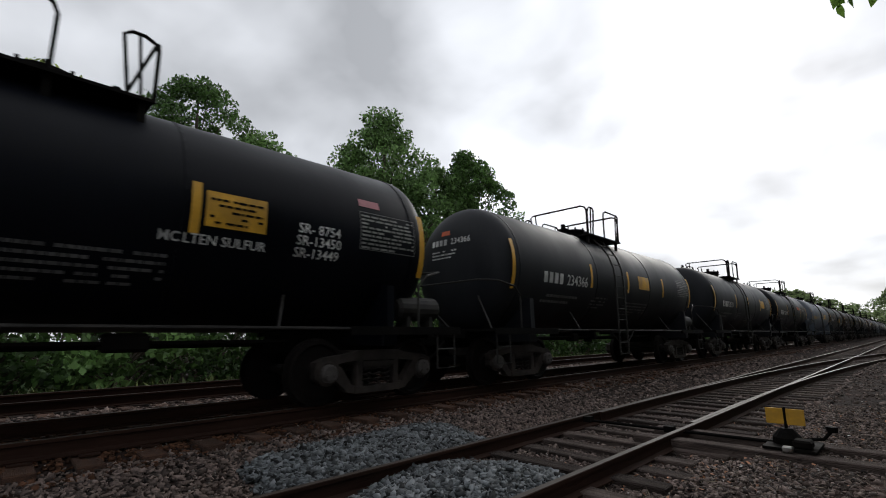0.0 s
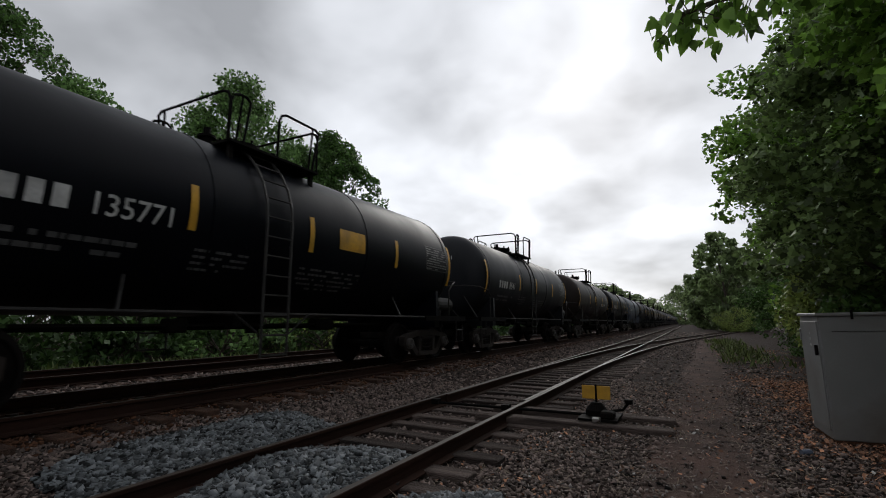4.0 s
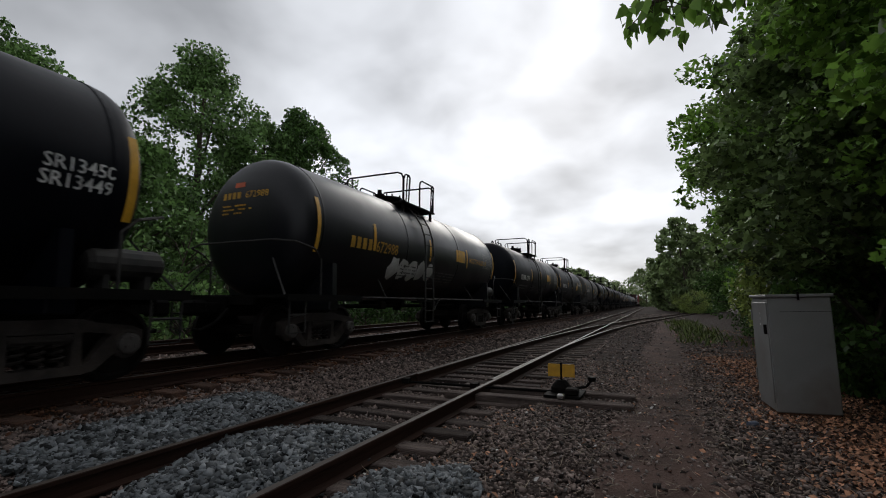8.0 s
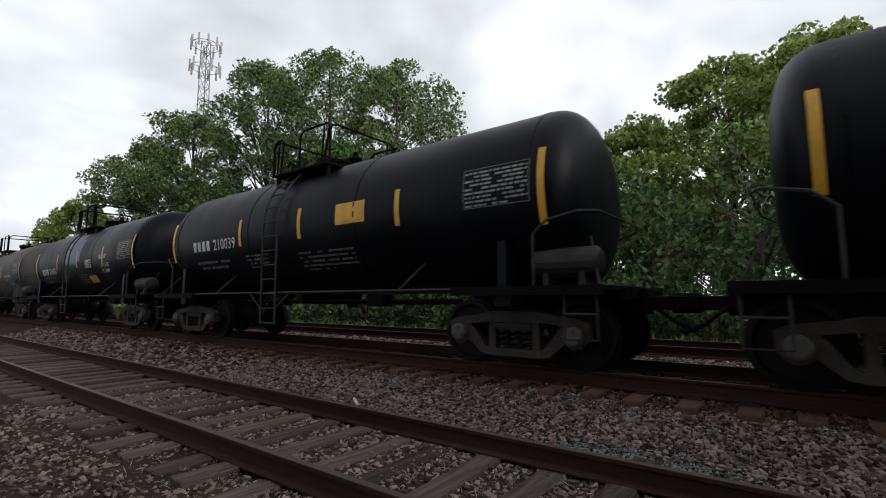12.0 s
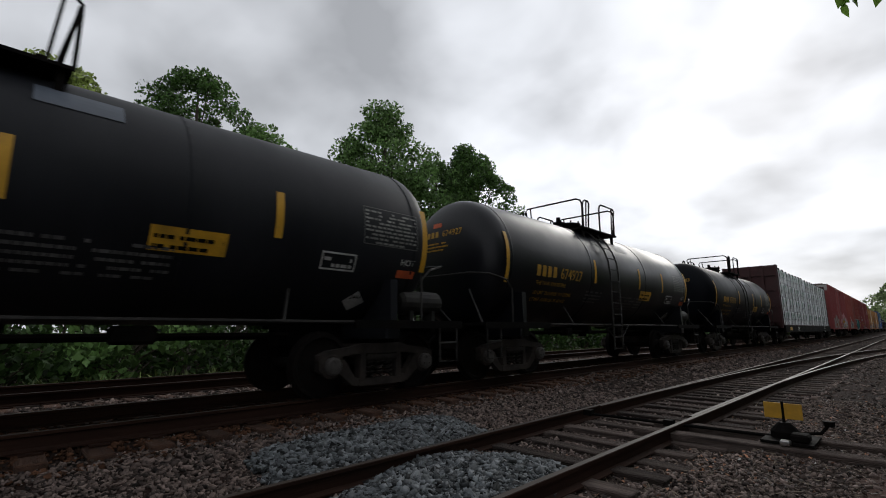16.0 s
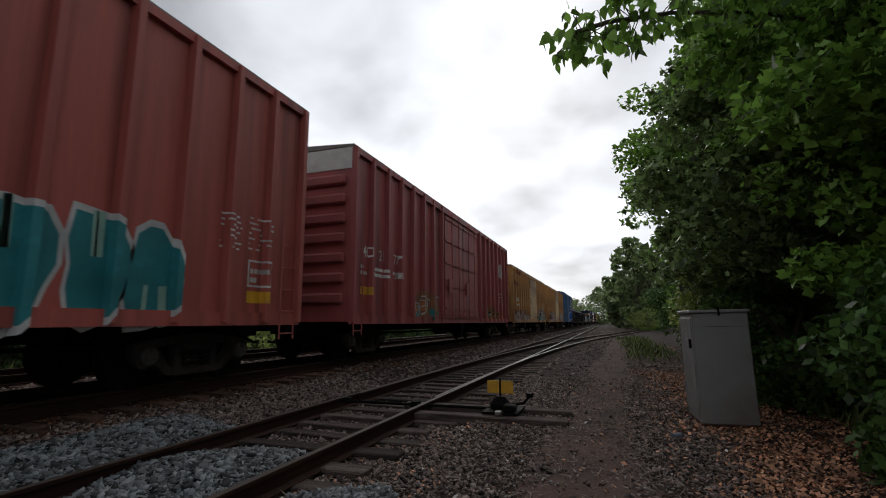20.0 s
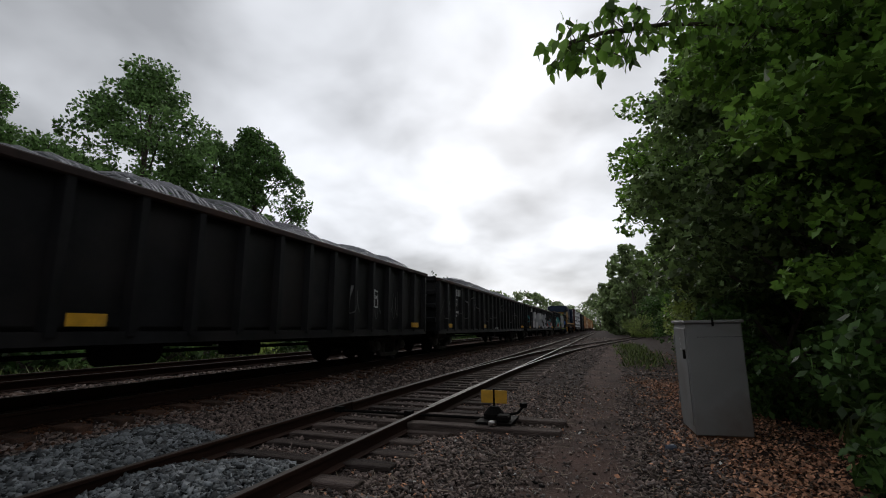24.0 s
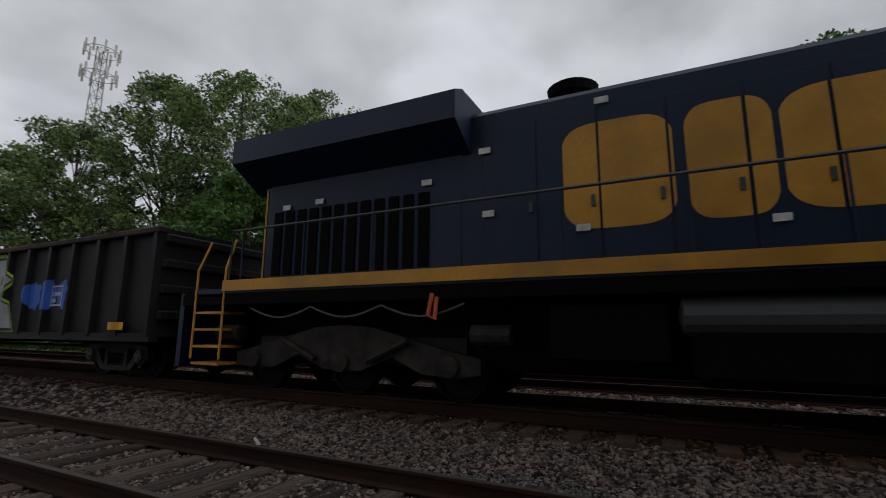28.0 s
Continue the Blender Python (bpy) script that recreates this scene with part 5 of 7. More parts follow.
def box_car(body_len, top, skin, label, door="plug", posts=0.95, band=True, door_mat=None, door_at=0.5, door_w=4.9):
    length = body_len + 1.9
    car = tagged(group_at("boxcar"), label, "boxcar", group="boxcars of the train")
    y0, y1, hx, z0 = 0.95, 0.95 + body_len, 1.55, 0.93
    part("body", boxbm(-hx, hx, y0, y1, z0, top - 0.1, bevel=0.015), M[skin], car)
    bm = bmesh.new()
    extrude_outline(bm, [(-hx - 0.05, top - 0.1), (hx + 0.05, top - 0.1), (hx + 0.05, top - 0.05), (0, top + 0.06), (-hx - 0.05, top - 0.05)], "xz", y0 - 0.03, y1 + 0.03)
    roof = part("roof", bm, M["roof_steel"], car)
    n = int(body_len / 1.2)
    for k in range(n):
        y = y0 + (k + 0.5) * body_len / n
        piece("roof_rib", f"roof_rib_{top}", lambda: boxbm(-hx + 0.35, hx - 0.35, -0.04, 0.04, top - 0.03, top + 0.075), M["roof_steel"], roof, pose(0, y, 0))
    d0, d1 = y0 + body_len * door_at - door_w / 2, y0 + body_len * door_at + door_w / 2
    # side posts, but not across the doors
    n = int(body_len / posts)
    key = f"post_{top}"
    for s in (-1, 1):
        for k in range(n + 1):
            y = y0 + 0.07 + (body_len - 0.14) * k / n
            if d0 - 0.1 < y < d1 + 0.1:
                continue
            if s > 0:
                RIBS.setdefault(car.name, []).append((y, 0.075, 0.055, 0.13))
            piece("side_post", key, lambda: post_bm(hx, z0, top - 0.12), M[skin], car, pose(0, y, 0, 0, 0, 0 if s > 0 else 180))
        part("side_sill", boxbm(hx, hx + 0.07, y0, y1, z0 - 0.05, z0 + 0.16) if s > 0 else boxbm(-hx - 0.07, -hx, y0, y1, z0 - 0.05, z0 + 0.16), M[skin], car)
        part("top_rail", boxbm(hx, hx + 0.08, y0, y1, top - 0.24, top - 0.1) if s > 0 else boxbm(-hx - 0.08, -hx, y0, y1, top - 0.24, top - 0.1), M[skin], car)
    # doors on the near side
    dm = M[door_mat or skin]
    leaves = ((d0, (d0 + d1) / 2 - 0.03), ((d0 + d1) / 2 + 0.03, d1)) if door == "plug" else ((d0, d1),)
    for a, b in leaves:
        RIBS[car.name].append(((a + b) / 2, (b - a) / 2, (b - a) / 2 - 0.01, 0.055))
        dr = part("door", boxbm(hx, hx + 0.05, a, b, z0 + 0.22, top - 0.3, bevel=0.01), dm, car)
        if door == "plug":
            for k in range(5):
                z = z0 + 0.5 + (top - z0 - 1.0) * k / 4
                part("door_rib", boxbm(hx + 0.05, hx + 0.085, a + 0.05, b - 0.05, z - 0.035, z + 0.035), dm, dr)
            for f in (0.3, 0.7):
                bm = bmesh.new()
                y = a + (b - a) * f
                tube(bm, [(hx + 0.11, y, z0 + 0.15), (hx + 0.11, y, top - 0.2)], 0.02, 5)
                part("lock_rod", bm, dm, dr)
            part("crank_plate", boxbm(hx + 0.09, hx + 0.12, a + 0.3, a + 0.75, z0 + 1.1, z0 + 1.6), dm, dr)
        else:
            for k in range(9):
                z = z0 + 0.5 + (top - z0 - 1.1) * k / 8
                part("door_rib", boxbm(hx + 0.05, hx + 0.10, a + 0.04, b - 0.04, z - 0.05, z + 0.05, bevel=0.02), dm, dr)
    for z in (z0 + 0.17, top - 0.3):
        part("door_track", boxbm(hx + 0.02, hx + 0.11, d0 - door_w * 0.5, d1, z - 0.03, z + 0.03), M[skin], car)
    # ends: deep horizontal pressings
    for s, ye in ((-1, y0), (1, y1)):
        for k in range(7):
            z = z0 + 0.55 + (top - z0 - 1.25) * k / 6.5
            piece("end_rib", "end_rib", lambda: boxbm(-1.42, 1.42, -0.12, 0.0, -0.13, 0.13, bevel=0.05), M["box_end_yellow" if skin == "box_yellow" else skin], car, pose(0, ye, z, 0, 0, 0 if s < 0 else 180))
        if band:
            part("end_panel", boxbm(-hx, hx, ye - 0.02, ye + 0.02, top - 0.66, top - 0.12), M["white_band"], car, "dirty white panel")
        for sx in (-1, 1):
            piece("corner_ladder", "corner_ladder", lambda: wall_ladder_bm(2.1), M[skin], car, pose(sx * hx, ye + (0.12 if (s < 0) == (sx > 0) else 0.0) - (0.6 if s > 0 and sx > 0 else 0) + (0.6 if s < 0 and sx < 0 else 0), z0 - 0.3, 0, 0, 0 if sx > 0 else 180))
    piece("brake_wheel", "brake_wheel", brake_wheel_bm, M["frame_black"], car, pose(-0.7, y0 - 0.14, 3.0))
    underframe(car, length)
    return car


def post_bm(hx, z0, z1):
    bm = bmesh.new()
    extrude_outline(bm, [(hx - 0.01, -0.075), (hx + 0.13, -0.055), (hx + 0.13, 0.055), (hx - 0.01, 0.075)], "xy", z0, z1)
    return bm


def service_box(car, y, z, x):
    side_mark("service_box", outline_bm(0.5, 0.46, 0.035), "white", car, y, z, x)
    side_mark("service_print", bars_bm(0.38, 0.3, 2, 3, 0.9, 0.12), "white", car, y + 0.06, z + 0.08, x)


def data_table(car, y, z, x):
    """Two columns of small stencilled figures."""
    for k in range(2):
        side_mark("data_print", bars_bm(0.5, 0.62, 7, 90 + k, 0.6, 0.05, 0.36), "white", car, y + 0.68 * k, z + 0.05 * k, x)


def put_body(car, t, k=CAR_K):
    """t: when the front of the body passes y 5.6."""
    place_in_train(car, 5.6 + SPEED * t - 0.95 * k, k)


def build_boxcars():
    X = 1.55
    c = box_car(16.2, 5.3, "oxide_plum", "plum-red boxcar with violet and pale graffiti", door="plug", door_at=0.52)
    side_mark("car_number", text_bm("38", 0.3), "white", c, 3.0, 3.2, X)
    wild_piece(c, 2.6, 7.3, 0.98, 2.2, X, 8, "buff", ("spray_pink", "spray_silver", "ghost"), 8)
    wild_piece(c, 9.8, 16.8, 0.95, 2.68, X, 14, "spray_rose", ("spray_silver", "spray_violet", "buff", "spray_silver", "spray_orange", "spray_silver", "stencil_yellow", "spray_white", "spray_silver"), 17, 0.78, 1.5)
    put_body(c, 18.467)
    c = box_car(19.5, 5.3, "oxide_red", "oxide-red boxcar with teal graffiti near one end", door="plug")
    for k, d in enumerate(("50", "51", "34")):
        side_mark("car_number", text_bm(d, 0.3), "white", c, 3.0 + k * 0.95, 2.55, X)
    side_mark("weight_print", bars_bm(2.3, 0.5, 3, 5), "white", c, 3.0, 1.9, X)
    wild_piece(c, 2.4, 7.6, 0.98, 1.9, X, 6, "buff", ("spray_violet", "spray_mint", "spray_silver", "spray_white"), 8)
    sprayed_letters(c, 13.3, 17.6, 0.8, 2.25, X, 5, 8, "spray_teal", "spray_white", "spray_mint")
    scrawl(c, 9.0, 1.4, 3.4, 0.9, X + 0.06, "spray_silver", 6, 0.04)
    service_box(c, 19.0, 1.52, X)
    data_table(c, 18.3, 2.1, X)
    side_mark("warning_panel", panel_bm(0.6, 0.2), "yellow", c, 19.0, 1.25, X)
    put_body(c, 19.259)
    c = box_car(19.5, 5.3, "oxide_plum", "plum-red boxcar with a pale disc and small graffiti", door="plug")
    for k, d in enumerate(("40", "21", "77")):
        side_mark("car_number", text_bm(d, 0.28), "white", c, 1.6 + k * 0.95, 2.55, X)
    side_mark("weight_print", bars_bm(2.4, 0.3, 2, 5), "white", c, 1.5, 2.1, X)
    side_mark("end_stencil", text_bm("286K", 0.16), "white", c, 3.6, 2.15, X)
    bm = bmesh.new()
    blob(bm, [(0.5 + 0.5 * math.cos(a * math.pi / 12), 0.5 + 0.5 * math.sin(a * math.pi / 12)) for a in range(24)])
    side_mark("painted_out_disc", bm, "white_band", c, 18.2, 3.22, X, "pale disc of old paint")
    wild_piece(c, 5.0, 7.6, 0.98, 1.9, X, 12, "ghost", ("spray_orange", "spray_teal", "spray_silver"), 9)
    wild_piece(c, 14.6, 17.6, 0.98, 1.7, X, 13, "ghost", ("spray_silver", "spray_orange"), 7)
    service_box(c, 18.8, 1.62, X)
    data_table(c, 18.05, 1.9, X)
    side_mark("warning_panel", panel_bm(0.5, 0.2), "yellow", c, 1.5, 1.6, X)
    side_mark("warning_panel", panel_bm(0.46, 0.26), "yellow", c, 18.83, 1.04, X)
    put_body(c, 20.187)
    c = box_car(17.6, 4.58, "box_yellow", "rusting yellow boxcar with a peeling cream ribbed door", door="slide", door_mat="box_cream", door_at=0.55, door_w=3.6, band=False)
    for r in range(3):
        side_mark("owner_name", block_letters_bm((0.26,) * (5 + 2 * (r == 2)), 0.32, r), "ghost", c, 1.5 + (2 - r) * 0.5, 4.1 - r * 0.42, X)
    for k, d in enumerate(("72", "41")):
        side_mark("car_number", text_bm(d, 0.26), "white", c, 1.98 + k * 0.86, 1.92, X)
        side_mark("owner_mark", block_letters_bm((0.17,) * 2, 0.24), "white", c, 1.98 + k * 0.86, 2.28, X)
    side_mark("paint_out", panel_bm(6.2, 0.42), "buff", c, 1.6, 0.95, X)
    data_table(c, 16.2, 1.9, X)
    wild_piece(c, 13.0, 17.6, 0.98, 2.1, X, 21, "buff", ("spray_mint", "spray_silver", "spray_teal"), 8)
    sprayed_letters(c, 1.6, 6.0, 1.0, 1.75, X, 7, 22, "buff", "ghost", "ghost")
    put_body(c, 21.10)
    c = box_car(17.4, 4.58, "box_yellow", "rusting orange-yellow boxcar with pale graffiti", door="slide", door_mat="box_cream", door_at=0.55, door_w=3.6, band=False)
    wild_piece(c, 2.0, 8.0, 0.98, 2.0, X, 25, "buff", ("spray_silver", "spray_pink"), 8)
    wild_piece(c, 12.6, 17.4, 0.98, 2.0, X, 26, "buff", ("spray_mint", "spray_silver"), 8)
    put_body(c, 21.95)
    c = box_car(16.4, 5.0, "box_blue", "blue boxcar with white handstyles and bright blue graffiti", door="slide", door_at=0.5, door_w=3.4, band=False)
    sprayed_letters(c, 11.4, 16.2, 1.1, 2.6, X, 3, 31, "spray_blue", "spray_white", "spray_teal", "spray_black")
    side_mark("rust_primer", panel_bm(1.2, 0.35), "spray_red", c, 15.9, 0.98, X)
    for k in range(4):
        scrawl(c, 11.6 + 0.2 * k, 2.75 + 0.42 * k, 4.6, 0.3 + 0.1 * (k == 3), X, "spray_white", 40 + k, 0.04, 9)
    put_body(c, 22.77)


build_boxcars()


# -- centre-beam flat cars with wrapped lumber --
def green_print_bm():
    """A lobed tree with its trunk to one side, printed in green."""
    bm = bmesh.new()
    blob(bm, [(0.13 + 0.125 * math.cos(a * math.pi / 9) * (1 + 0.12 * math.sin(3 * a)), 0.43 + 0.15 * math.sin(a * math.pi / 9) * (1 + 0.08 * math.cos(5 * a))) for a in range(18)])
    quad(bm, 0.03, 0.10, 0.22, 0.40), quad(bm, 0.15, 0.21, 0.26, 0.38)
    return bm


def print_bar_bm():
    """A name and a line of small print, as bars."""
    bm = bmesh.new()
    for k in range(7):
        quad(bm, 0.06 + 0.065 * k, 0.11 + 0.065 * k, 0.13, 0.13 + (0.10 if k in (0, 4, 5) else 0.07))
    quad(bm, 0.16, 0.46, 0.075, 0.09)
    return bm


def pack_bm(w, l, h):
    bm = bmesh.new()
    box(bm, 0, w, 0, l, 0, h, bevel=0.02)
    bmesh.ops.subdivide_edges(bm, edges=[e for e in bm.edges if e.calc_length() > 0.5], cuts=3, use_grid_fill=True)
    rng = random.Random(4)
    for v in bm.verts:
        v.co += Vector((rng.uniform(-0.012, 0.012), rng.uniform(-0.006, 0.006), rng.uniform(-0.01, 0.004)))
    return bm


def lumber_car(t, bare_prints=False):
    body, z0 = 23.5, 1.2
    car = tagged(group_at("lumber_car"), "dark red centre-beam flat car carrying white-wrapped lumber packs", "flat car", group="lumber cars of the train")
    length = body + 1.9
    part("deck", boxbm(-1.5, 1.5, 0.95, 0.95 + body, 1.0, 1.2, bevel=0.02), M["dark_red"], car)
    for s in (-1, 1):
        part("side_sill", boxbm(s * 1.5 - 0.06, s * 1.5 + 0.06, 0.95, 0.95 + body, 0.72, 1.16), M["frame_black"], car)
    part("centre_beam", boxbm(-0.06, 0.06, 1.4, 0.5 + body, 1.2, 4.7), M["dark_red"], car)
    for ye, s in ((0.95, 1), (0.95 + body, -1)):
        b = part("bulkhead", boxbm(-1.5, 1.5, min(ye, ye + s * 0.12), max(ye, ye + s * 0.12), 1.0, 4.85, bevel=0.01), M["dark_red"], car)
        for k in range(5):
            x = -1.4 + 0.7 * k
            part("bulkhead_rib", boxbm(x - 0.06, x + 0.06, min(ye, ye - s * 0.14), max(ye, ye - s * 0.14), 1.0, 4.85), M["dark_red"], b)
        for k in range(4):
            z = 1.4 + 0.95 * k
            part("bulkhead_shelf", boxbm(-1.45, 1.45, min(ye, ye - s * 0.10), max(ye, ye - s * 0.10), z - 0.05, z + 0.05), M["dark_red"], b)
    rows, h = 4, 0.865
    stacks = [(1.25 + 2.56 * i, 2.52) for i in range(4)] + [(11.95 + 2.67 * i, 2.62) for i in range(4)] + [(22.63, 1.75)]
    for s in (-1, 1):
        for i, (y, l) in enumerate(stacks):
            hh = h * (1.0, 0.985, 0.99)[i % 3]
            for r in range(rows):
                p = piece("lumber_pack", f"pack_{hh:.3f}_{l}", lambda: pack_bm(1.38, l, hh - 0.02), M["wrap"], car, pose(0.08 if s > 0 else -1.46, y, z0 + r * hh))
                if s > 0 and not bare_prints:
                    k = 0.12 + 0.21 * ((i * 3 + r * 2) % 3)
                    while k < l - 0.52:
                        at = pose(1.38 + 0.016, k, 0.18)
                        q = piece("print", "green_print", lambda: wrap(green_print_bm(), 0, 0, side_x=0, lift=0.0), M["wrap_green"], p, at, "green tree print")
                        q["kind"] = "stuff"
                        q = piece("print_bar", "print_bar", lambda: wrap(print_bar_bm(), 0, 0, side_x=0, lift=0.0), M["wrap_grey"], p, at, "grey print")
                        q["kind"] = "stuff"
                        k += 0.80
                elif s > 0:
                    side_mark("wrap_stripe", panel_bm(l - 0.2, 0.22), "gon_black", car, y + 0.1, z0 + r * hh + 0.35, 1.475)
            if s > 0:
                for k in (0.3, 1.6):
                    if k > l:
                        continue
                    bm = bmesh.new()
                    tube(bm, [(1.49, y + k, 1.1), (1.485, y + k + 0.01, z0 + 2 * hh), (1.49, y + k + 0.03, z0 + rows * hh), (0.1, y + k + 0.03, z0 + rows * hh + 0.02)], 0.011, 5)
                    part("tie_down_cable", bm, M["frame_black"], car)
                    part("corner_pad", boxbm(1.36, 1.50, y + k - 0.03, y + k + 0.09, z0 + rows * hh - 0.09, z0 + rows * hh + 0.03, bevel=0.01), M["frame_black"], car)
    side_mark("car_number", text_bm("28483", 0.24), "white", car, 5.5, 0.84, 1.56)
    service_box(car, 20.0, 0.70, 1.56)
    side_mark("warning_panel", panel_bm(0.8, 0.2), "yellow", car, 2.5, 0.86, 1.56)
    underframe(car, length, 1.4, 1.0)
    put_body(car, t, 0.94)


# -- gondolas --
def coil_bms(y0, y1, seed, base, width=1.38, rise=0.80):
    """Loose coils of wire heaped above the rim, one mesh for each."""
    rng, coils = random.Random(seed), []
    y = y0
    while y < y1:
        bm = bmesh.new()
        coils.append(bm)
        r = rng.uniform(0.75, 1.0) * rise
        tilt, cy = rng.uniform(-0.6, 0.6), y
        for k in range(26):
            yy = cy + k * 0.066 + rng.uniform(-0.02, 0.02)
            rr = r * (1 - ((k - 13) / 17) ** 2 * 0.35) + rng.uniform(-0.06, 0.06)
            pts = [(math.cos(a) * width * rng.uniform(0.97, 1.02), yy + tilt * 0.25 * math.cos(a), base + rr * math.sin(a)) for a in [math.pi * j / 9 for j in range(10)]]
            tube(bm, pts, 0.017, 4)
        y += 1.75
    return coils


def gondola(t, body, top, label, number, load=None):
    length = body + 1.9
    car = tagged(group_at("gondola"), label, "gondola car", group="gondolas of the train")
    y0, y1, hx, z0 = 0.95, 0.95 + body, 1.46, 0.86
    part("floor", boxbm(-hx, hx, y0, y1, z0, z0 + 0.12), M["gon_black"], car)
    for s in (-1, 1):
        part("side", boxbm(min(s * hx, s * (hx - 0.05)), max(s * hx, s * (hx - 0.05)), y0, y1, z0 - 0.02, top - 0.05), M["gon_black"], car)
        part("top_chord", boxbm(s * (hx + 0.03) - 0.11, s * (hx + 0.03) + 0.11, y0 - 0.05, y1 + 0.05, top - 0.12, top, bevel=0.02), M["gon_rim"], car)
        part("side_sill", boxbm(s * hx - 0.09, s * hx + 0.09, y0, y1, z0 - 0.10, z0 + 0.06), M["gon_black"], car)
        n = int(body / 1.02)
        for k in range(n + 1):
            if s > 0:
                RIBS.setdefault(car.name, []).append((y0 + 0.1 + (body - 0.2) * k / n, 0.10, 0.06, 0.125))
            piece("side_post", f"gon_post_{top}", lambda: gon_post_bm(hx, z0, top - 0.1), M["gon_black"], car, pose(0, y0 + 0.1 + (body - 0.2) * k / n, 0, 0, 0, 0 if s > 0 else 180))
    for ye in (y0, y1):
        e = part("end_wall", boxbm(-hx, hx, ye - 0.03, ye + 0.03, z0, top - 0.03), M["gon_black"], car)
        for k in range(4):
            z = z0 + 0.4 + 0.5 * k
            s = -1 if ye == y0 else 1
            part("end_rib", boxbm(-hx, hx, min(ye, ye + s * 0.13), max(ye, ye + s * 0.13), z - 0.09, z + 0.09, bevel=0.03), M["gon_black"], e)
    underframe(car, length, 1.4, z0)
    X = hx
    if number:
        side_mark("car_number", text_bm(number, 0.30), "white", car, y0 + 2.2, 1.85, X)
        side_mark("owner_mark", block_letters_bm((0.2,) * 4, 0.28, 5), "white", car, y0 + 2.2, 2.28, X)
        side_mark("weight_print", bars_bm(0.8, 0.3, 2, 8), "white", car, y0 + 2.2, 1.42, X)
    for k in (1.25, 7.4, body - 1.4):
        side_mark("warning_panel", panel_bm(0.5, 0.15), "yellow", car, y0 + k, 0.98, X, "yellow reflective panel", 0.1)
    service_box(car, y1 - 4.2, 1.5, X)
    if load is not None:
        for coil in coil_bms(y0 + load[0], y0 + load[1], load[2], top - 0.22):
            tagged(part("wire_coil", coil, M["wire"], car, "loose coil of steel wire"), kind="stuff")
    put_body(car, t)
    return car


def gon_post_bm(hx, z0, z1):
    bm = bmesh.new()
    extrude_outline(bm, [(hx - 0.01, -0.10), (hx + 0.12, -0.06), (hx + 0.12, 0.06), (hx - 0.01, 0.10)], "xy", z0, z1)
    return bm


def build_gondolas():
    X = 1.46
    c = gondola(23.594, 19.6, 2.80, "black gondola heaped with wire coils", "34235", (3.2, 18.5, 1))
    for k in range(3):
        scrawl(c, 15.2 + 1.3 * k, 1.2, 0.5, 0.8, X, "chalk", 60 + k, 0.02, 3)
    c = gondola(24.496, 20.7, 2.80, "black gondola with coiled wire showing over its rim", "097", (5.5, 19.0, 2))
    for k in range(8):
        scrawl(c, 1.4 + 1.02 * k * 2.2, 1.15 + 0.2 * (k % 3), 1.5 + 0.5 * (k % 2), 0.9, X, "chalk", 70 + k, 0.024, 2 + k % 2)
    side_mark("lettering", text_bm("RETAINER VALVE", 0.07), "white", c, 11.05, 0.92, X, "", 0.1)
    c = gondola(25.462, 20.6, 2.80, "black gondola covered in silver and pink graffiti", "3704")
    sprayed_word(c, "SPACE", 11.1, 14.4, 1.02, 2.28, X, "spray_silver", "spray_black", "spray_black")
    sprayed_letters(c, 4.6, 10.5, 0.95, 2.4, X, 6, 51, "spray_silver", "spray_black", "spray_white")
    wild_piece(c, 15.0, 21.2, 0.95, 2.3, X, 53, "gon_black", ("spray_silver", "spray_pink", "spray_white", "spray_teal", "spray_red"), 11)
    scrawl(c, 1.6, 1.4, 1.0, 0.6, X, "spray_teal", 53, 0.04)
    c = gondola(26.42, 21.2, 2.98, "black gondola with large coloured graffiti letters", "400540")
    wild_piece(c, 3.2, 10.2, 0.95, 2.25, X, 55, "spray_teal", ("spray_black", "spray_red", "buff", "spray_mint", "spray_black"), 8)
    sprayed_word(c, "PINER", 10.85, 16.2, 1.12, 2.62, X, "spray_silver", "spray_black", "spray_lime")
    for k in range(3):
        side_mark("sprayed_patch", soft_patch_bm(0.75, 0.7, 57 + k), "spray_blue", c, 16.75 + 0.72 * k, 1.4, X)


lumber_car(17.35)
build_gondolas()


# -- locomotive, long hood leading --
def axle_truck_bm():
    bm = bmesh.new()
    for s in (-1, 1):
        out = [(-2.3, 0.62), (-2.3, 0.42), (-1.9, 0.36), (-1.4, 0.40), (-0.9, 0.62), (-0.35, 0.40), (0.35, 0.40), (0.9, 0.62), (1.4, 0.40), (1.9, 0.36), (2.3, 0.42), (2.3, 0.62), (1.5, 0.80), (0.55, 1.05), (0.0, 1.08), (-0.55, 1.05), (-1.5, 0.80)]
        extrude_outline(bm, out, "yz", min(s * 1.02, s * 1.14), max(s * 1.02, s * 1.14))
        for y in (-1.85, 0, 1.85):
            lathe(bm, [(s * 1.10, 0.17), (s * 1.22, 0.15), (s * 1.24, 0.06)], "x", (0, y, 0.52), 12)
        tube(bm, [(s * 1.2, -1.2, 0.86), (s * 1.2, -0.5, 0.55)], 0.05, 6)
        tube(bm, [(s * 1.2, 1.2, 0.86), (s * 1.2, 0.5, 0.55)], 0.05, 6)
        lathe(bm, [(-2.75, 0.14), (-2.2, 0.14)], "y", (s * 1.15, 0, 0.95), 10)
        lathe(bm, [(2.2, 0.14), (2.75, 0.14)], "y", (s * 1.15, 0, 0.95), 10)
    box(bm, -0.9, 0.9, -2.0, 2.0, 0.5, 0.9)
    return bm


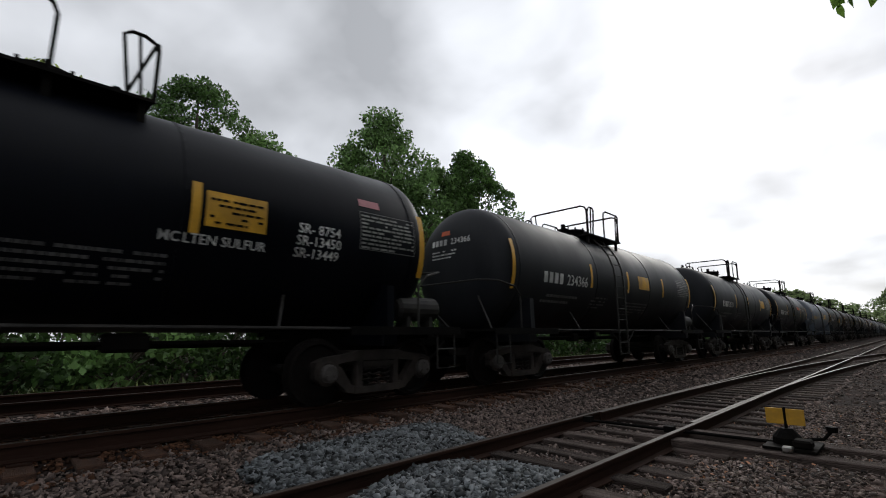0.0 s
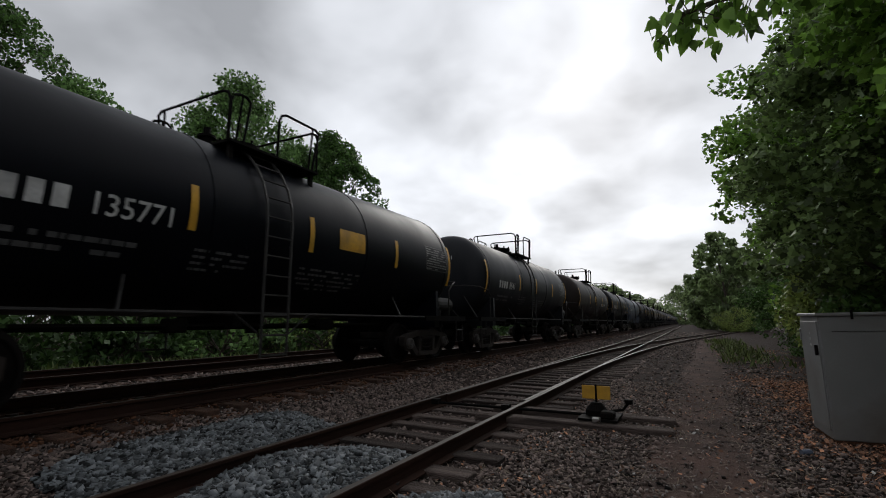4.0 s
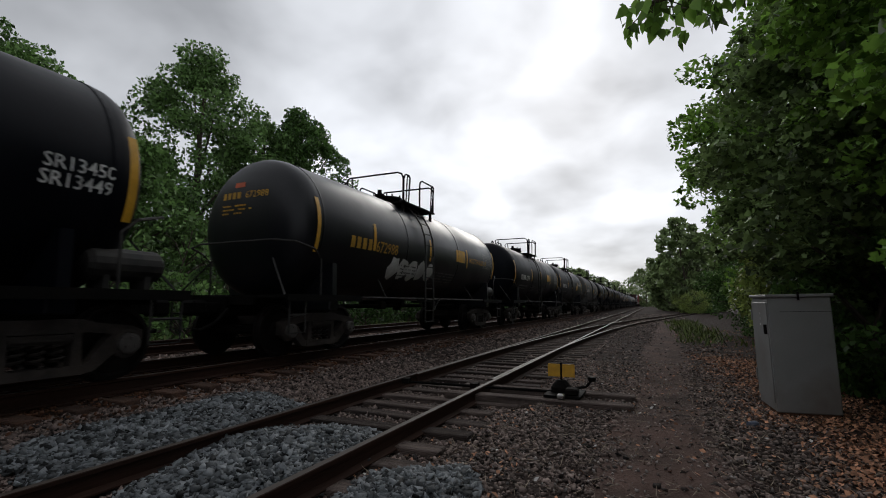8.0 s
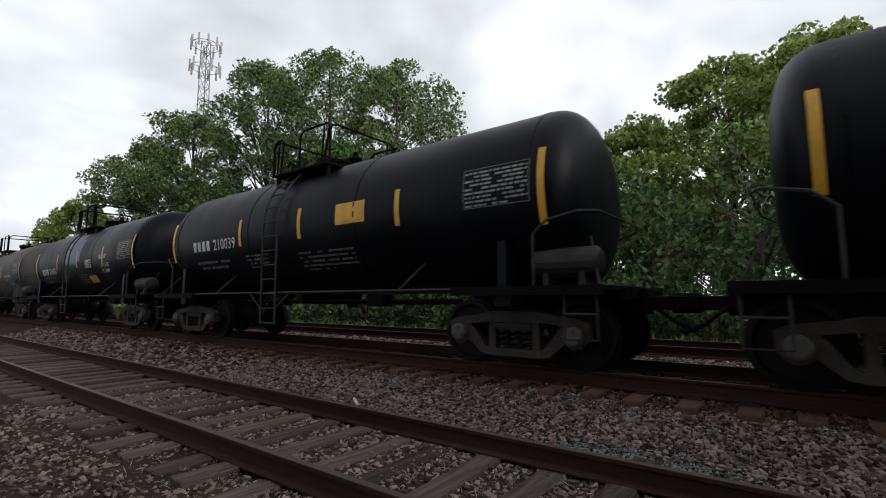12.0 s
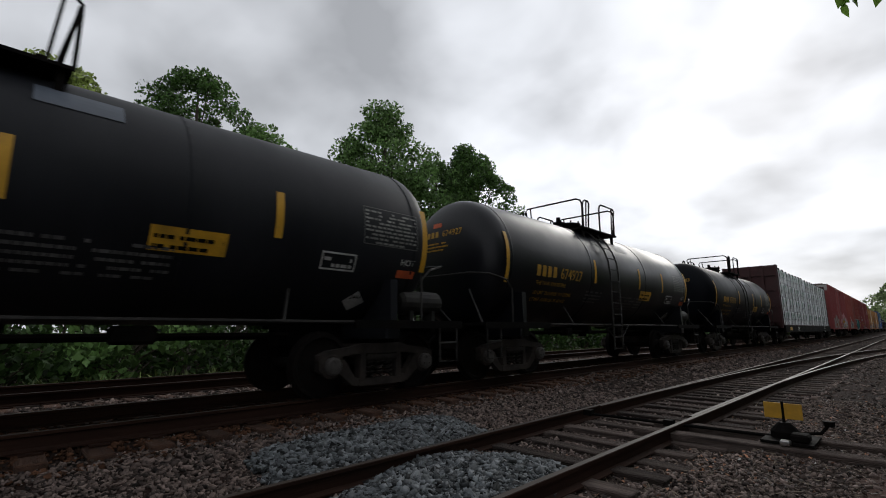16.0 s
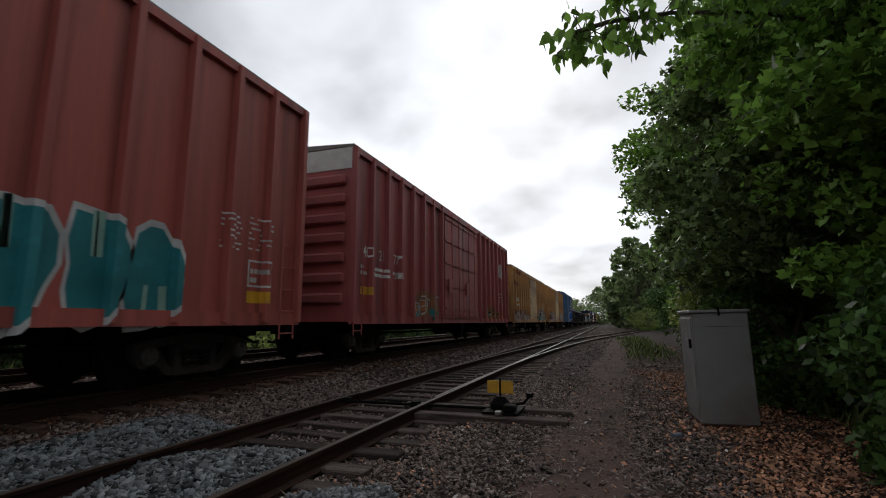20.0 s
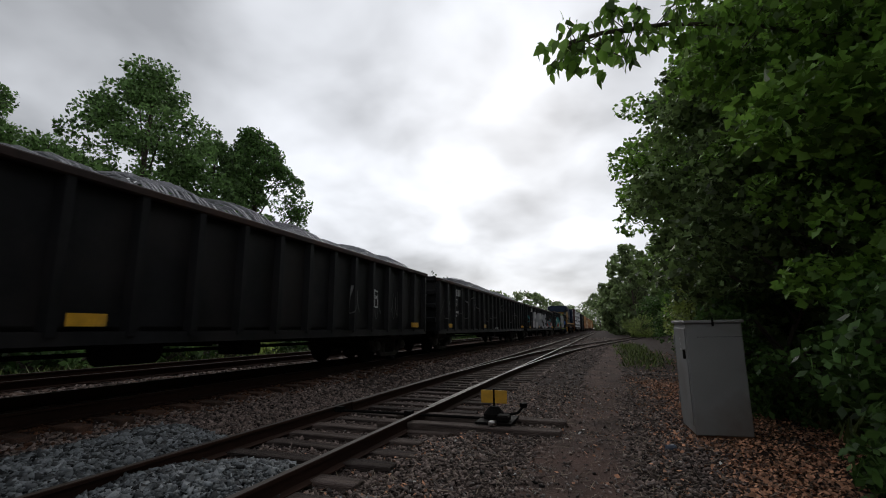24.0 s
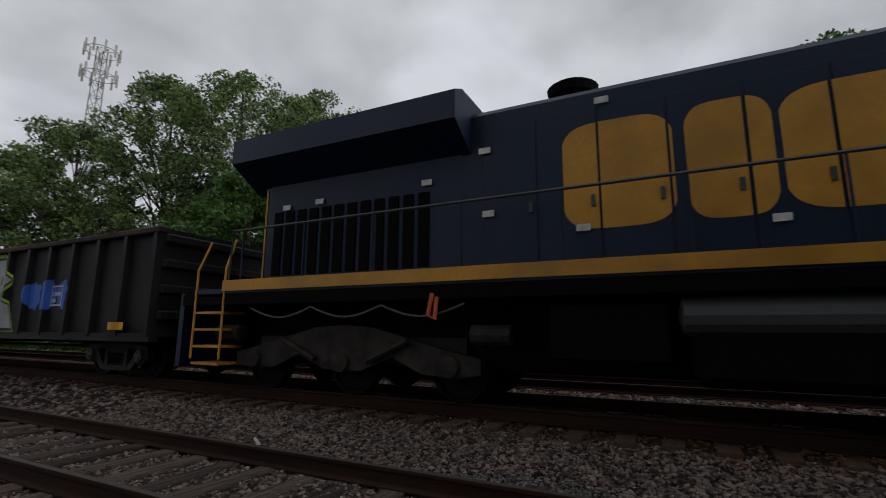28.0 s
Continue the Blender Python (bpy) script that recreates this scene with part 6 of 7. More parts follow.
def loco_steps_bm():
    bm = bmesh.new()
    for k in range(5):
        z = 0.42 + 0.29 * k
        box(bm, 1.02, 1.5, -0.34, 0.34, z - 0.02, z + 0.02)
    return bm


def build_locomotive(t):
    car = tagged(group_at("locomotive"), "dark blue diesel locomotive with dull yellow sill, lettering blocks and end", "locomotive")
    L = 22.3
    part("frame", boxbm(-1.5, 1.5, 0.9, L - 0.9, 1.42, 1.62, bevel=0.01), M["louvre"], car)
    for s in (-1, 1):
        part("sill_stripe", boxbm(min(s * 1.5, s * 1.53), max(s * 1.5, s * 1.53), 1.95, L - 1.9, 1.655, 1.84), M["loco_yellow"], car, "dull yellow sill")
    part("walkway", boxbm(-1.5, 1.5, 1.2, L - 1.2, 1.62, 1.70), M["loco_blue"], car)
    part("hood", boxbm(-0.98, 0.98, 6.1, 16.6, 1.7, 4.28, bevel=0.10), M["loco_blue"], car)
    part("radiator_hood", boxbm(-1.0, 1.0, 2.3, 6.3, 1.7, 4.1, bevel=0.05), M["loco_blue"], car)
    part("hood_end", boxbm(-0.98, 0.98, 2.26, 2.30, 1.9, 3.95), M["loco_yellow"], car, "yellow end of the hood")
    part("end_mark", boxbm(-0.4, 0.4, 2.24, 2.27, 2.5, 3.1), M["loco_blue"], car)
    bm = bmesh.new()
    extrude_outline(bm, [(-1.55, 3.95), (-0.9, 3.55), (0.9, 3.55), (1.55, 3.95), (1.55, 4.38), (1.3, 4.5), (-1.3, 4.5), (-1.55, 4.38)], "xz", 1.95, 6.4)
    wing = part("radiator_wing", bm, M["loco_blue"], car, "overhanging radiator housing")
    for k in range(2):
        part("radiator_cover", boxbm(-1.2, 1.2, 2.4 + 1.9 * k, 4.1 + 1.9 * k, 4.5, 4.58), M["louvre"], wing)
    for k in range(12):
        y = 2.55 + 0.272 * k
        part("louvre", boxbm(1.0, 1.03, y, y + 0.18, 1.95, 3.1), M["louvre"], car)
    for k in range(12):
        y = 6.6 + 0.82 * k
        d = part("hood_door", boxbm(0.98, 1.0, y, y + 0.78, 1.85, 3.95, bevel=0.004), M["loco_blue"], car)
        part("latch", boxbm(1.0, 1.03, y + 0.68, y + 0.73, 2.6, 2.75), M["loco_grey"], d)
    # three large yellow blocks in place of the owner's letters
    for k, (y, w) in enumerate(((7.72, 1.4), (9.2, 0.93), (10.14, 1.7))):
        bm, n = bmesh.new(), 44
        for j in range(n):
            u0, u1 = w * j / n, w * (j + 1) / n
            # the gaps between hood doors stay bare
            if ((y + (u0 + u1) / 2 - 6.6) % 0.82) > 0.775:
                continue
            h0, h1 = (0.72 * (1 - abs(2 * u / w - 1) ** 4) ** 0.25 for u in (u0, u1))
            if min(h0, h1) > 0.01:
                blob(bm, [(u0, 0.72 - h0), (u1, 0.72 - h1), (u1, 0.72 + h1), (u0, 0.72 + h0)])
        side_mark("owner_block", bm, "loco_yellow", car, y, 2.3, 1.0, "large yellow lettering block", 0.006)
    for (y, z) in ((2.75, 3.12), (3.5, 3.15), (6.55, 3.55), (5.6, 3.2), (6.6, 2.6), (7.9, 2.28), (8.2, 3.98), (10.0, 2.2)):
        side_mark("notice_plate", panel_bm(0.18, 0.09), "white", car, y, z, 1.01, "", 0.03)
    bm = bmesh.new()
    lathe(bm, [(4.2, 0.30), (4.62, 0.32), (4.66, 0.38), (4.80, 0.40), (4.84, 0.34)], "z", (0, 7.75, 0), 20)
    part("exhaust", bm, M["louvre"], car)
    for y in (9.5, 12.0, 14.0):
        part("roof_hatch", boxbm(-0.5, 0.5, y, y + 1.1, 4.28, 4.36, bevel=0.02), M["loco_blue"], car)
    # cab at the far end, then the short hood
    part("cab", boxbm(-1.5, 1.5, 16.6, 19.2, 1.7, 4.5, bevel=0.12), M["loco_blue"], car)
    part("nose", boxbm(-0.9, 0.9, 19.2, 21.0, 1.7, 3.2, bevel=0.12), M["loco_yellow"], car)
    for y in (17.0, 18.1):
        part("cab_window", boxbm(1.5, 1.52, y, y + 0.75, 3.2, 3.95), M["glass"], car)
    part("air_conditioner", boxbm(-0.5, 0.5, 17.2, 18.5, 4.5, 4.75, bevel=0.03), M["loco_grey"], car)
    # handrails
    for s in (-1, 1):
        bm = bmesh.new()
        tube(bm, [(s * 1.46, 2.0, 1.7), (s * 1.46, 2.05, 2.72), (s * 1.46, 16.4, 2.78)], 0.022, 6)
        rail_ob = part("handrail", bm, M["loco_grey"], car)
        for k in range(11):
            bm = bmesh.new()
            tube(bm, [(s * 1.46, 2.3 + 1.38 * k, 1.7), (s * 1.46, 2.3 + 1.38 * k, 2.74)], 0.016, 5)
            part("stanchion", bm, M["loco_blue"], rail_ob)
        for y in (1.62, L - 1.62):
            piece("steps", "loco_steps", loco_steps_bm, M["loco_yellow"], car, pose(0, y, 0, 0, 0, 0 if s > 0 else 180), "yellow-edged steps")
            for d in (-0.36, 0.36):
                bm = bmesh.new()
                tube(bm, [(s * 1.5, y + d, 0.5), (s * 1.5, y + d, 2.05), (s * 1.3, y + d * 0.9, 2.6)], 0.022, 6)
                part("grab_rail", bm, M["loco_yellow"], car, "yellow grab rail")
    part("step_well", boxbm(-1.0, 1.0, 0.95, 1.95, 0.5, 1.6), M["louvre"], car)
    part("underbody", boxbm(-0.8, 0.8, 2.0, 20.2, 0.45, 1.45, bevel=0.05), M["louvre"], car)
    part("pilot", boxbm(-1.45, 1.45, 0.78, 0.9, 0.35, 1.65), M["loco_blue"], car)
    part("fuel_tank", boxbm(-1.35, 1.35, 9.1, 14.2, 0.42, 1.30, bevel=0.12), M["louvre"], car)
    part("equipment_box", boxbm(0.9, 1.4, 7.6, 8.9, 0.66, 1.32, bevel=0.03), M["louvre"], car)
    bm = bmesh.new()
    lathe(bm, [(9.0, 0.05), (9.05, 0.22), (13.2, 0.22), (13.25, 0.05)], "y", (1.22, 0, 1.18), 14)
    part("air_reservoir", bm, M["loco_grey"], car)
    bm = bmesh.new()
    for k in range(3):
        pts = [(1.45, 2.6 + 1.3 * k + 0.13 * j, 1.36 - 0.16 * math.sin(math.pi * j / 10)) for j in range(11)]
        tube(bm, pts, 0.018, 4)
    part("safety_chain", bm, M["loco_grey"], car)
    bm = bmesh.new()
    tube(bm, [(1.5, 6.05, 1.5), (1.52, 6.0, 1.2), (1.52, 6.1, 1.15), (1.5, 6.12, 1.45)], 0.03, 5)
    part("cable_loop", bm, M["orange"], car, "orange cable loop")
    for y in (4.3, 18.0):
        tr = piece("truck", "axle_truck", axle_truck_bm, M["truck"], car, pose(0, y, 0))
        for k in (-1.85, 0, 1.85):
            piece("wheelset", "wheelset", wheelset_bm, M["wheel"], tr, pose(0, k, 0))
    couplers(car, L)
    place_in_train(car, 5.6 + SPEED * t, 1.0)


build_locomotive(27.326)
lumber_car(28.46, True)
for k in range(2):
    c = box_car(16.5, 4.6, "gon_black" if k == 0 else "box_yellow", "dark boxcar behind the lumber car" if k == 0 else "yellow boxcar far back in the train", door="slide", band=False, door_w=3.0)
    put_body(c, 29.61 + 0.8 * k)
for k in range(6):
    c = box_car(16.5, 4.5, "box_yellow" if k % 3 else "box_cream", "faded yellow boxcar far back in the train", door="slide", band=False, door_w=3.0)
    put_body(c, 31.12 + 0.8 * k)


def tank_graffiti():
    """Sprayed shapes on two of the tank cars."""
    cars = [c for c, _, _ in TRAIN if c.name.startswith("tank_car")]
    for idx, spans, fill in ((7, ((5.0, 8.2), (8.9, 10.6)), "spray_silver"), (15, ((4.4, 7.0),), "spray_white")):
        for j, (a, b) in enumerate(spans):
            rng, bm, n = random.Random(idx + j), bmesh.new(), 5
            w = (b - a) / n
            for i in range(n):
                pts = []
                for k in range(12):
                    t = 2 * math.pi * k / 12
                    r = 1 + rng.uniform(-0.18, 0.18)
                    pts.append(((i + 0.5) * w + math.cos(t) * w * 0.52 * r, 0.28 + math.sin(t) * 0.28 * r))
                if fill == "spray_white":
                    blob(bm, pts)
                else:
                    stroke(bm, pts + pts[:1], 0.05)
            mark("sprayed_shapes", bm, M[fill], cars[idx], a, TANK_Z - 0.85)


tank_graffiti()

# ---- relay cabinet and switch stand ----
def build_cabinet():
    """Front edge towards the camera, a door on its track side."""
    cab = tagged(group_at("relay_cabinet", pose(1.68, 7.50, 0.0, 0.6, -1.0, 3)), "grey painted steel relay cabinet standing on a low base", "cabinet")
    part("body", boxbm(-0.32, 0.34, -0.43, 0.33, 0.05, 1.46, bevel=0.012), M["steel_grey"], cab)
    roof = part("roof", boxbm(-0.345, 0.365, -0.455, 0.355, 1.46, 1.50, bevel=0.008), M["steel_grey"], cab)
    part("hasp", boxbm(-0.012, 0.012, -0.466, -0.455, 1.42, 1.53), M["frame_black"], roof)
    part("base", boxbm(-0.30, 0.32, -0.41, 0.31, -0.1, 0.06, bevel=0.01), M["rusty_stone"], cab, "rusted foot sunk in the litter")
    d = part("door", boxbm(-0.335, -0.32, -0.40, 0.30, 0.16, 1.40, bevel=0.004), M["steel_grey"], cab)
    part("handle", boxbm(-0.365, -0.335, -0.36, -0.33, 1.0, 1.12), M["frame_black"], d)
    for k in range(3):
        part("sticker", boxbm(-0.338, -0.3355, -0.12, -0.08, 1.1 + 0.07 * k, 1.13 + 0.07 * k), M["white"], d, "small white sticker")
    for k in range(2):
        part("hinge", boxbm(-0.345, -0.32, 0.28, 0.32, 0.35 + 0.8 * k, 0.5 + 0.8 * k), M["steel_grey"], d)
    part("front_panel_seam", boxbm(-0.2, 0.36, -0.436, -0.43, 1.28, 1.284), M["frame_black"], cab)


build_cabinet()


def build_switch_stand():
    st = tagged(group_at("switch_stand", pose(-1.22, 6.95, 0.085)), "black low switch stand with a yellow target", "switch stand")
    part("base_plate", boxbm(-0.20, 0.30, -0.32, 0.30, 0.0, 0.03), M["frame_black"], st)
    bm = bmesh.new()
    lathe(bm, [(0.03, 0.15), (0.10, 0.15), (0.16, 0.10), (0.20, 0.06)], "z", (0, 0, 0), 14)
    part("housing", bm, M["frame_black"], st)
    part("gear_box", boxbm(0.08, 0.26, -0.28, -0.08, 0.03, 0.12, bevel=0.02), M["frame_black"], st)
    bm = bmesh.new()
    tube(bm, [(0, 0, 0.18), (0, 0, 0.44)], 0.018, 6)
    part("mast", bm, M["frame_black"], st)
    part("target", boxbm(-0.19, 0.19, -0.008, 0.008, 0.24, 0.42, bevel=0.004), M["yellow"], st, "yellow target plate")
    bm = bmesh.new()
    tube(bm, [(0.15, -0.1, 0.10), (0.34, 0.0, 0.12), (0.42, 0.02, 0.22)], 0.02, 6)
    lathe(bm, [(0.0, 0.05), (0.06, 0.06)], "z", (0.42, 0.02, 0.2), 8)
    part("lever", bm, M["frame_black"], st)
    part("lock", boxbm(0.0, 0.1, -0.40, -0.30, 0.0, 0.06, bevel=0.01), M["tread"], st, "pale metal lock")
    for y in (-0.36, 0.34):
        t = tagged(linked("head_timber", TIE_MESH, M["tie"]), "long dark switch timber lying beside the siding", "timber")
        t.matrix_basis = pose(-1.55, 6.95 + y, 0.075, 0, 0, 1.0)


build_switch_stand()


# ---- trees ----
def leaf_mesh(name, centres, sizes, per, rng, leaf, lobed=False, level=1.0):
    """Leaves about clump centres: small quads, or lobed leaves where they are seen from near."""
    pts, siz = [], []
    for (c, s) in zip(centres, sizes):
        k = rng.normal(size=(per, 3))
        k /= np.linalg.norm(k, axis=1)[:, None]
        r = s * rng.uniform(0.35, 1.0, size=(per, 1)) ** 0.6
        pts.append(np.asarray(c) + k * r * np.array([1, 1, 0.8 - 0.25 * level]))
        siz.append(np.full(per, leaf) * rng.uniform(0.6, 1.3, per))
    pts, siz = np.concatenate(pts), np.concatenate(siz)
    n = len(pts)
    # blades lie roughly level with their faces to the sky, tips drooping
    up = rng.normal(size=(n, 3)) * 0.62
    up[:, 2] += level
    up /= np.linalg.norm(up, axis=1)[:, None]
    a = np.cross(up, rng.normal(size=(n, 3)))
    a /= np.linalg.norm(a, axis=1)[:, None]
    a[:, 2] -= 0.35
    a /= np.linalg.norm(a, axis=1)[:, None]
    b = np.cross(up, a)
    b /= np.linalg.norm(b, axis=1)[:, None]
    w = siz[:, None]
    if lobed == "ovate":
        a = rng.normal(size=(n, 3)) * 0.45
        a[:, 2] -= 1.0
        a /= np.linalg.norm(a, axis=1)[:, None]
        b = np.cross(a, rng.normal(size=(n, 3)))
        b /= np.linalg.norm(b, axis=1)[:, None]
        c = np.cross(a, b) * 0.12
        v = np.stack([pts, pts + (a * 0.22 + b * 0.30 + c) * w, pts + (a * 0.55 + b * 0.33 + c) * w, pts + a * w * 1.15, pts + (a * 0.55 - b * 0.33 + c) * w, pts + (a * 0.22 - b * 0.30 + c) * w], 1).reshape(-1, 3)
        return quick_mesh(name, v, np.arange(n * 6).reshape(n, 6))
    if lobed:
        c = np.cross(a, b) * 0.16
        v = np.stack([pts + a * w * 0.75, pts + (b * 0.52 + a * 0.18 + c) * w, pts + (b * 0.2 - a * 0.1) * w, pts + (b * 0.34 - a * 0.42 + c) * w, pts - a * w * 0.5, pts + (-b * 0.34 - a * 0.42 + c) * w, pts + (-b * 0.2 - a * 0.1) * w, pts + (-b * 0.52 + a * 0.18 + c) * w], 1).reshape(-1, 3)
        return quick_mesh(name, v, np.arange(n * 8).reshape(n, 8))
    v = np.stack([pts - a * w * 0.6, pts + b * w * 0.36, pts + a * w * 0.6, pts - b * w * 0.36], 1).reshape(-1, 3)
    f = np.arange(n * 4).reshape(n, 4)
    return quick_mesh(name, v, f)


def tree(name, x, y, height, width, mat, seed, label, base=0.28, leaf=0.34, clumps=150, per=60, shape=1.0, z0=-0.3, trunk=0.28, lobed=False, level=0.25):
    """A tapered trunk, limbs to the clumps, and a crown of many leaves. shape > 1 is more pointed."""
    rng = np.random.default_rng(seed)
    thing = tagged(group_at(name, pose(x, y, z0)), label, "tree")
    bm = bmesh.new()
    lean = rng.normal(size=2) * 0.25
    axis = lambda t: np.array([lean[0] * t * 2 + 0.25 * math.sin(5 * t + seed), lean[1] * t * 2 + 0.2 * math.cos(4 * t + seed), t * height * 0.92])
    steps = 9
    for i in range(steps):
        a, b = axis(i / steps), axis((i + 1) / steps)
        r = trunk * (1 - 0.9 * i / steps)
        tube(bm, [a, b], max(0.03, r), 7)
    centres, sizes = [], []
    lobes = [(rng.uniform(0, 2 * math.pi), rng.uniform(base + 0.1, 0.9), rng.uniform(0.65, 1.15)) for _ in range(9)]
    for i in range(clumps):
        u = rng.uniform(0, 1)
        t = base + (1 - base) * u
        prof = math.sqrt(max(0.0, 1 - (2 * u - 1) ** 2)) * (1 - 0.55 * (shape - 0.8) * u)
        th = rng.uniform(0, 2 * math.pi)
        bulge = 0.80 + 0.38 * max([l[2] * math.exp(-((math.cos(th - l[0]) - 1) ** 2) * 1.5 - ((t - l[1]) / 0.16) ** 2) for l in lobes])
        r = width / 2 * prof * bulge * (0.35 + 0.65 * math.sqrt(rng.uniform(0, 1)))
        c = axis(t) + np.array([r * math.cos(th), r * math.sin(th), rng.normal() * 0.02 * height])
        c[2] = min(c[2], height * 0.98)
        centres.append(c)
        sizes.append(rng.uniform(0.55, 1.1) * width * 0.085 + 0.2)
    for i in rng.choice(clumps, min(clumps, 26), replace=False):
        c = centres[i]
        t = max(0.12, c[2] / height - 0.16)
        a = axis(t)
        mid = (a + c) / 2 + np.array([0, 0, 0.3])
        r = trunk * 0.36 * (1.1 - t)
        tube(bm, [a, mid], max(0.025, r), 5)
        tube(bm, [mid, c], max(0.018, r * 0.6), 4)
    part("trunk", bm, M["bark"], thing)
    linked("crown", leaf_mesh("crown", centres, sizes, per, rng, leaf, lobed, level), mat, thing)
    return thing


def polar(az, dist):
    return -math.sin(radians(az)) * dist, math.cos(radians(az)) * dist


def build_far_side_trees():
    rows = [
        # bearing, distance, height, width, leaves, shape, label
        (51.4, 36, 20.9, 10.5, "leaf_mid", 1.35, "tall green tree with a ragged pointed crown behind the tracks"),
        (45.6, 40, 17.8, 8.0, "leaf_mid", 1.0, "green tree leaning against its taller neighbour"),
        (41.2, 42, 19.6, 9.0, "leaf_dark", 1.25, "dark green tree with a dense oval crown"),
        (74.3, 42, 24.8, 11.0, "leaf_dark", 1.0, "tall dark green oak behind the tracks"),
        (67.3, 38, 18.2, 9.5, "leaf_mid", 1.0, "green tree beside the tall oak"),
        (59.0, 30, 11.5, 9.0, "leaf_mid", 0.9, "lower green tree between taller ones"),
        (81.5, 30, 13.5, 9.0, "leaf_lime", 0.8, "light green broad tree beyond the tracks"),
        (87.5, 32, 17.2, 9.5, "leaf_lime", 0.9, "light green broad tree beyond the tracks"),
        (96.0, 31, 16.4, 9.5, "leaf_lime", 0.8, "light green tree beyond the tracks"),
        (105.0, 29, 12.3, 8.5, "leaf_lime", 0.8, "lower light green tree beyond the tracks"),
        (112.5, 29, 11.2, 8.0, "leaf_lime", 0.8, "low light green tree beyond the tracks"),
        (119.5, 28, 10.4, 8.0, "leaf_lime", 0.8, "low green tree beyond the tracks"),
        (133.5, 46, 27.0, 14.0, "leaf_oak", 0.8, "broad spreading oak with open limbs"),
        (141.0, 52, 31.0, 15.5, "leaf_oak", 0.8, "large green oak beyond the tracks"),
        (148.5, 55, 29.8, 14.0, "leaf_oak", 0.8, "large green oak in a row of oaks"),
        (155.0, 58, 24.0, 13.0, "leaf_oak", 0.8, "green tree near the end of the row of oaks"),
        (160.0, 64, 21.5, 12.0, "leaf_oak", 0.8, "green tree at the end of the row of oaks"),
        (165.5, 72, 14.0, 9.0, "leaf_lime", 0.8, "light green tree far down the line"),
        (140.0, 36, 14.0, 10.0, "leaf_dark", 0.8, "dark green tree before the oaks"),
        (128.0, 33, 11.0, 9.0, "leaf_oak", 0.8, "green tree before the oaks"),
    ]
    for i, (az, dist, h, w, mat, shape, label) in enumerate(rows):
        x, y = polar(az, dist)
        tree("tree", x, y, h, w, M[mat], 40 + i, label, base=0.2 if h > 13 else 0.08, leaf=0.29 if az > 125 else 0.24, clumps=int(80 + w * 14), per=120 if az > 125 else 130, shape=shape, trunk=0.2 + h * 0.008)


build_far_side_trees()


def build_near_trees():
    rows = [
        # x, y, height, width, lowest leaves, leaf, clumps, leaves in each
        # those at (7.6, 2.2) and (9.6, 9.5) are unseen, added to block sky light
        (4.2, 10.6, 8.8, 6.6, 0.14, 0.12, 280, 210), (4.55, 14.8, 12.0, 7.4, 0.08, 0.16, 220, 170), (5.7, 20.5, 12.0, 7.6, 0.05, 0.20, 170, 140), (5.4, 6.6, 8.5, 5.6, 0.06, 0.11, 220, 190), (7.6, 2.2, 13.0, 10.0, 0.25, 0.30, 150, 90), (9.6, 9.5, 14.0, 10.0, 0.1, 0.30, 160, 110), (7.2, 28.0, 12.0, 8.4, 0.05, 0.25, 140, 110), (8.2, 38.0, 12.0, 9.0, 0.05, 0.36, 120, 70), (10.2, 50.0, 13.0, 10.0, 0.05, 0.42, 120, 60), (13.5, 66.0, 14.0, 11.0, 0.05, 0.5, 110, 60),
    ]
    for i, (x, y, h, w, base, leaf, n, per) in enumerate(rows):
        tree("tree", x, y, h, w, M["leaf_maple" if i % 2 else "leaf_oak"], 80 + i, "dense dark green maple beside the path, or an unseen one added for shade", base=base, leaf=leaf, clumps=n, per=per, shape=0.85, trunk=0.14, lobed=i in (0, 3), level=0.8)
    for i, (x, y, h, w) in enumerate(((3.3, 9.2, 2.6, 2.6), (3.4, 5.4, 2.0, 2.4), (3.8, 12.5, 3.2, 3.2), (4.0, 17.0, 3.6, 3.4), (4.6, 24.0, 3.6, 4.0), (5.4, 76.0, 3.5, 5.0), (7.5, 80.0, 3.0, 5.0))):
        tree("bush", x, y, h, w, M["leaf_lime" if i % 3 == 2 else "leaf_dark"], 110 + i, "low leafy bush at the foot of the trees", base=0.0, leaf=0.10, clumps=70, per=130, shape=0.8, z0=0.0, trunk=0.04)
    # far trees, their haze mixed into the leaf colour
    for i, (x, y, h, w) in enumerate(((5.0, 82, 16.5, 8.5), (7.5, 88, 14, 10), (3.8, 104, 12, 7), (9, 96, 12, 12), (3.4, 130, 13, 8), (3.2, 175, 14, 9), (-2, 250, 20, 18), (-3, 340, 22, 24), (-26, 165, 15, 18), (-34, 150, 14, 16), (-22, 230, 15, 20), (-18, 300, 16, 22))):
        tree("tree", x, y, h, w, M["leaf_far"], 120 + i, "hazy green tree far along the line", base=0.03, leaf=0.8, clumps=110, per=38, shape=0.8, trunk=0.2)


build_near_trees()


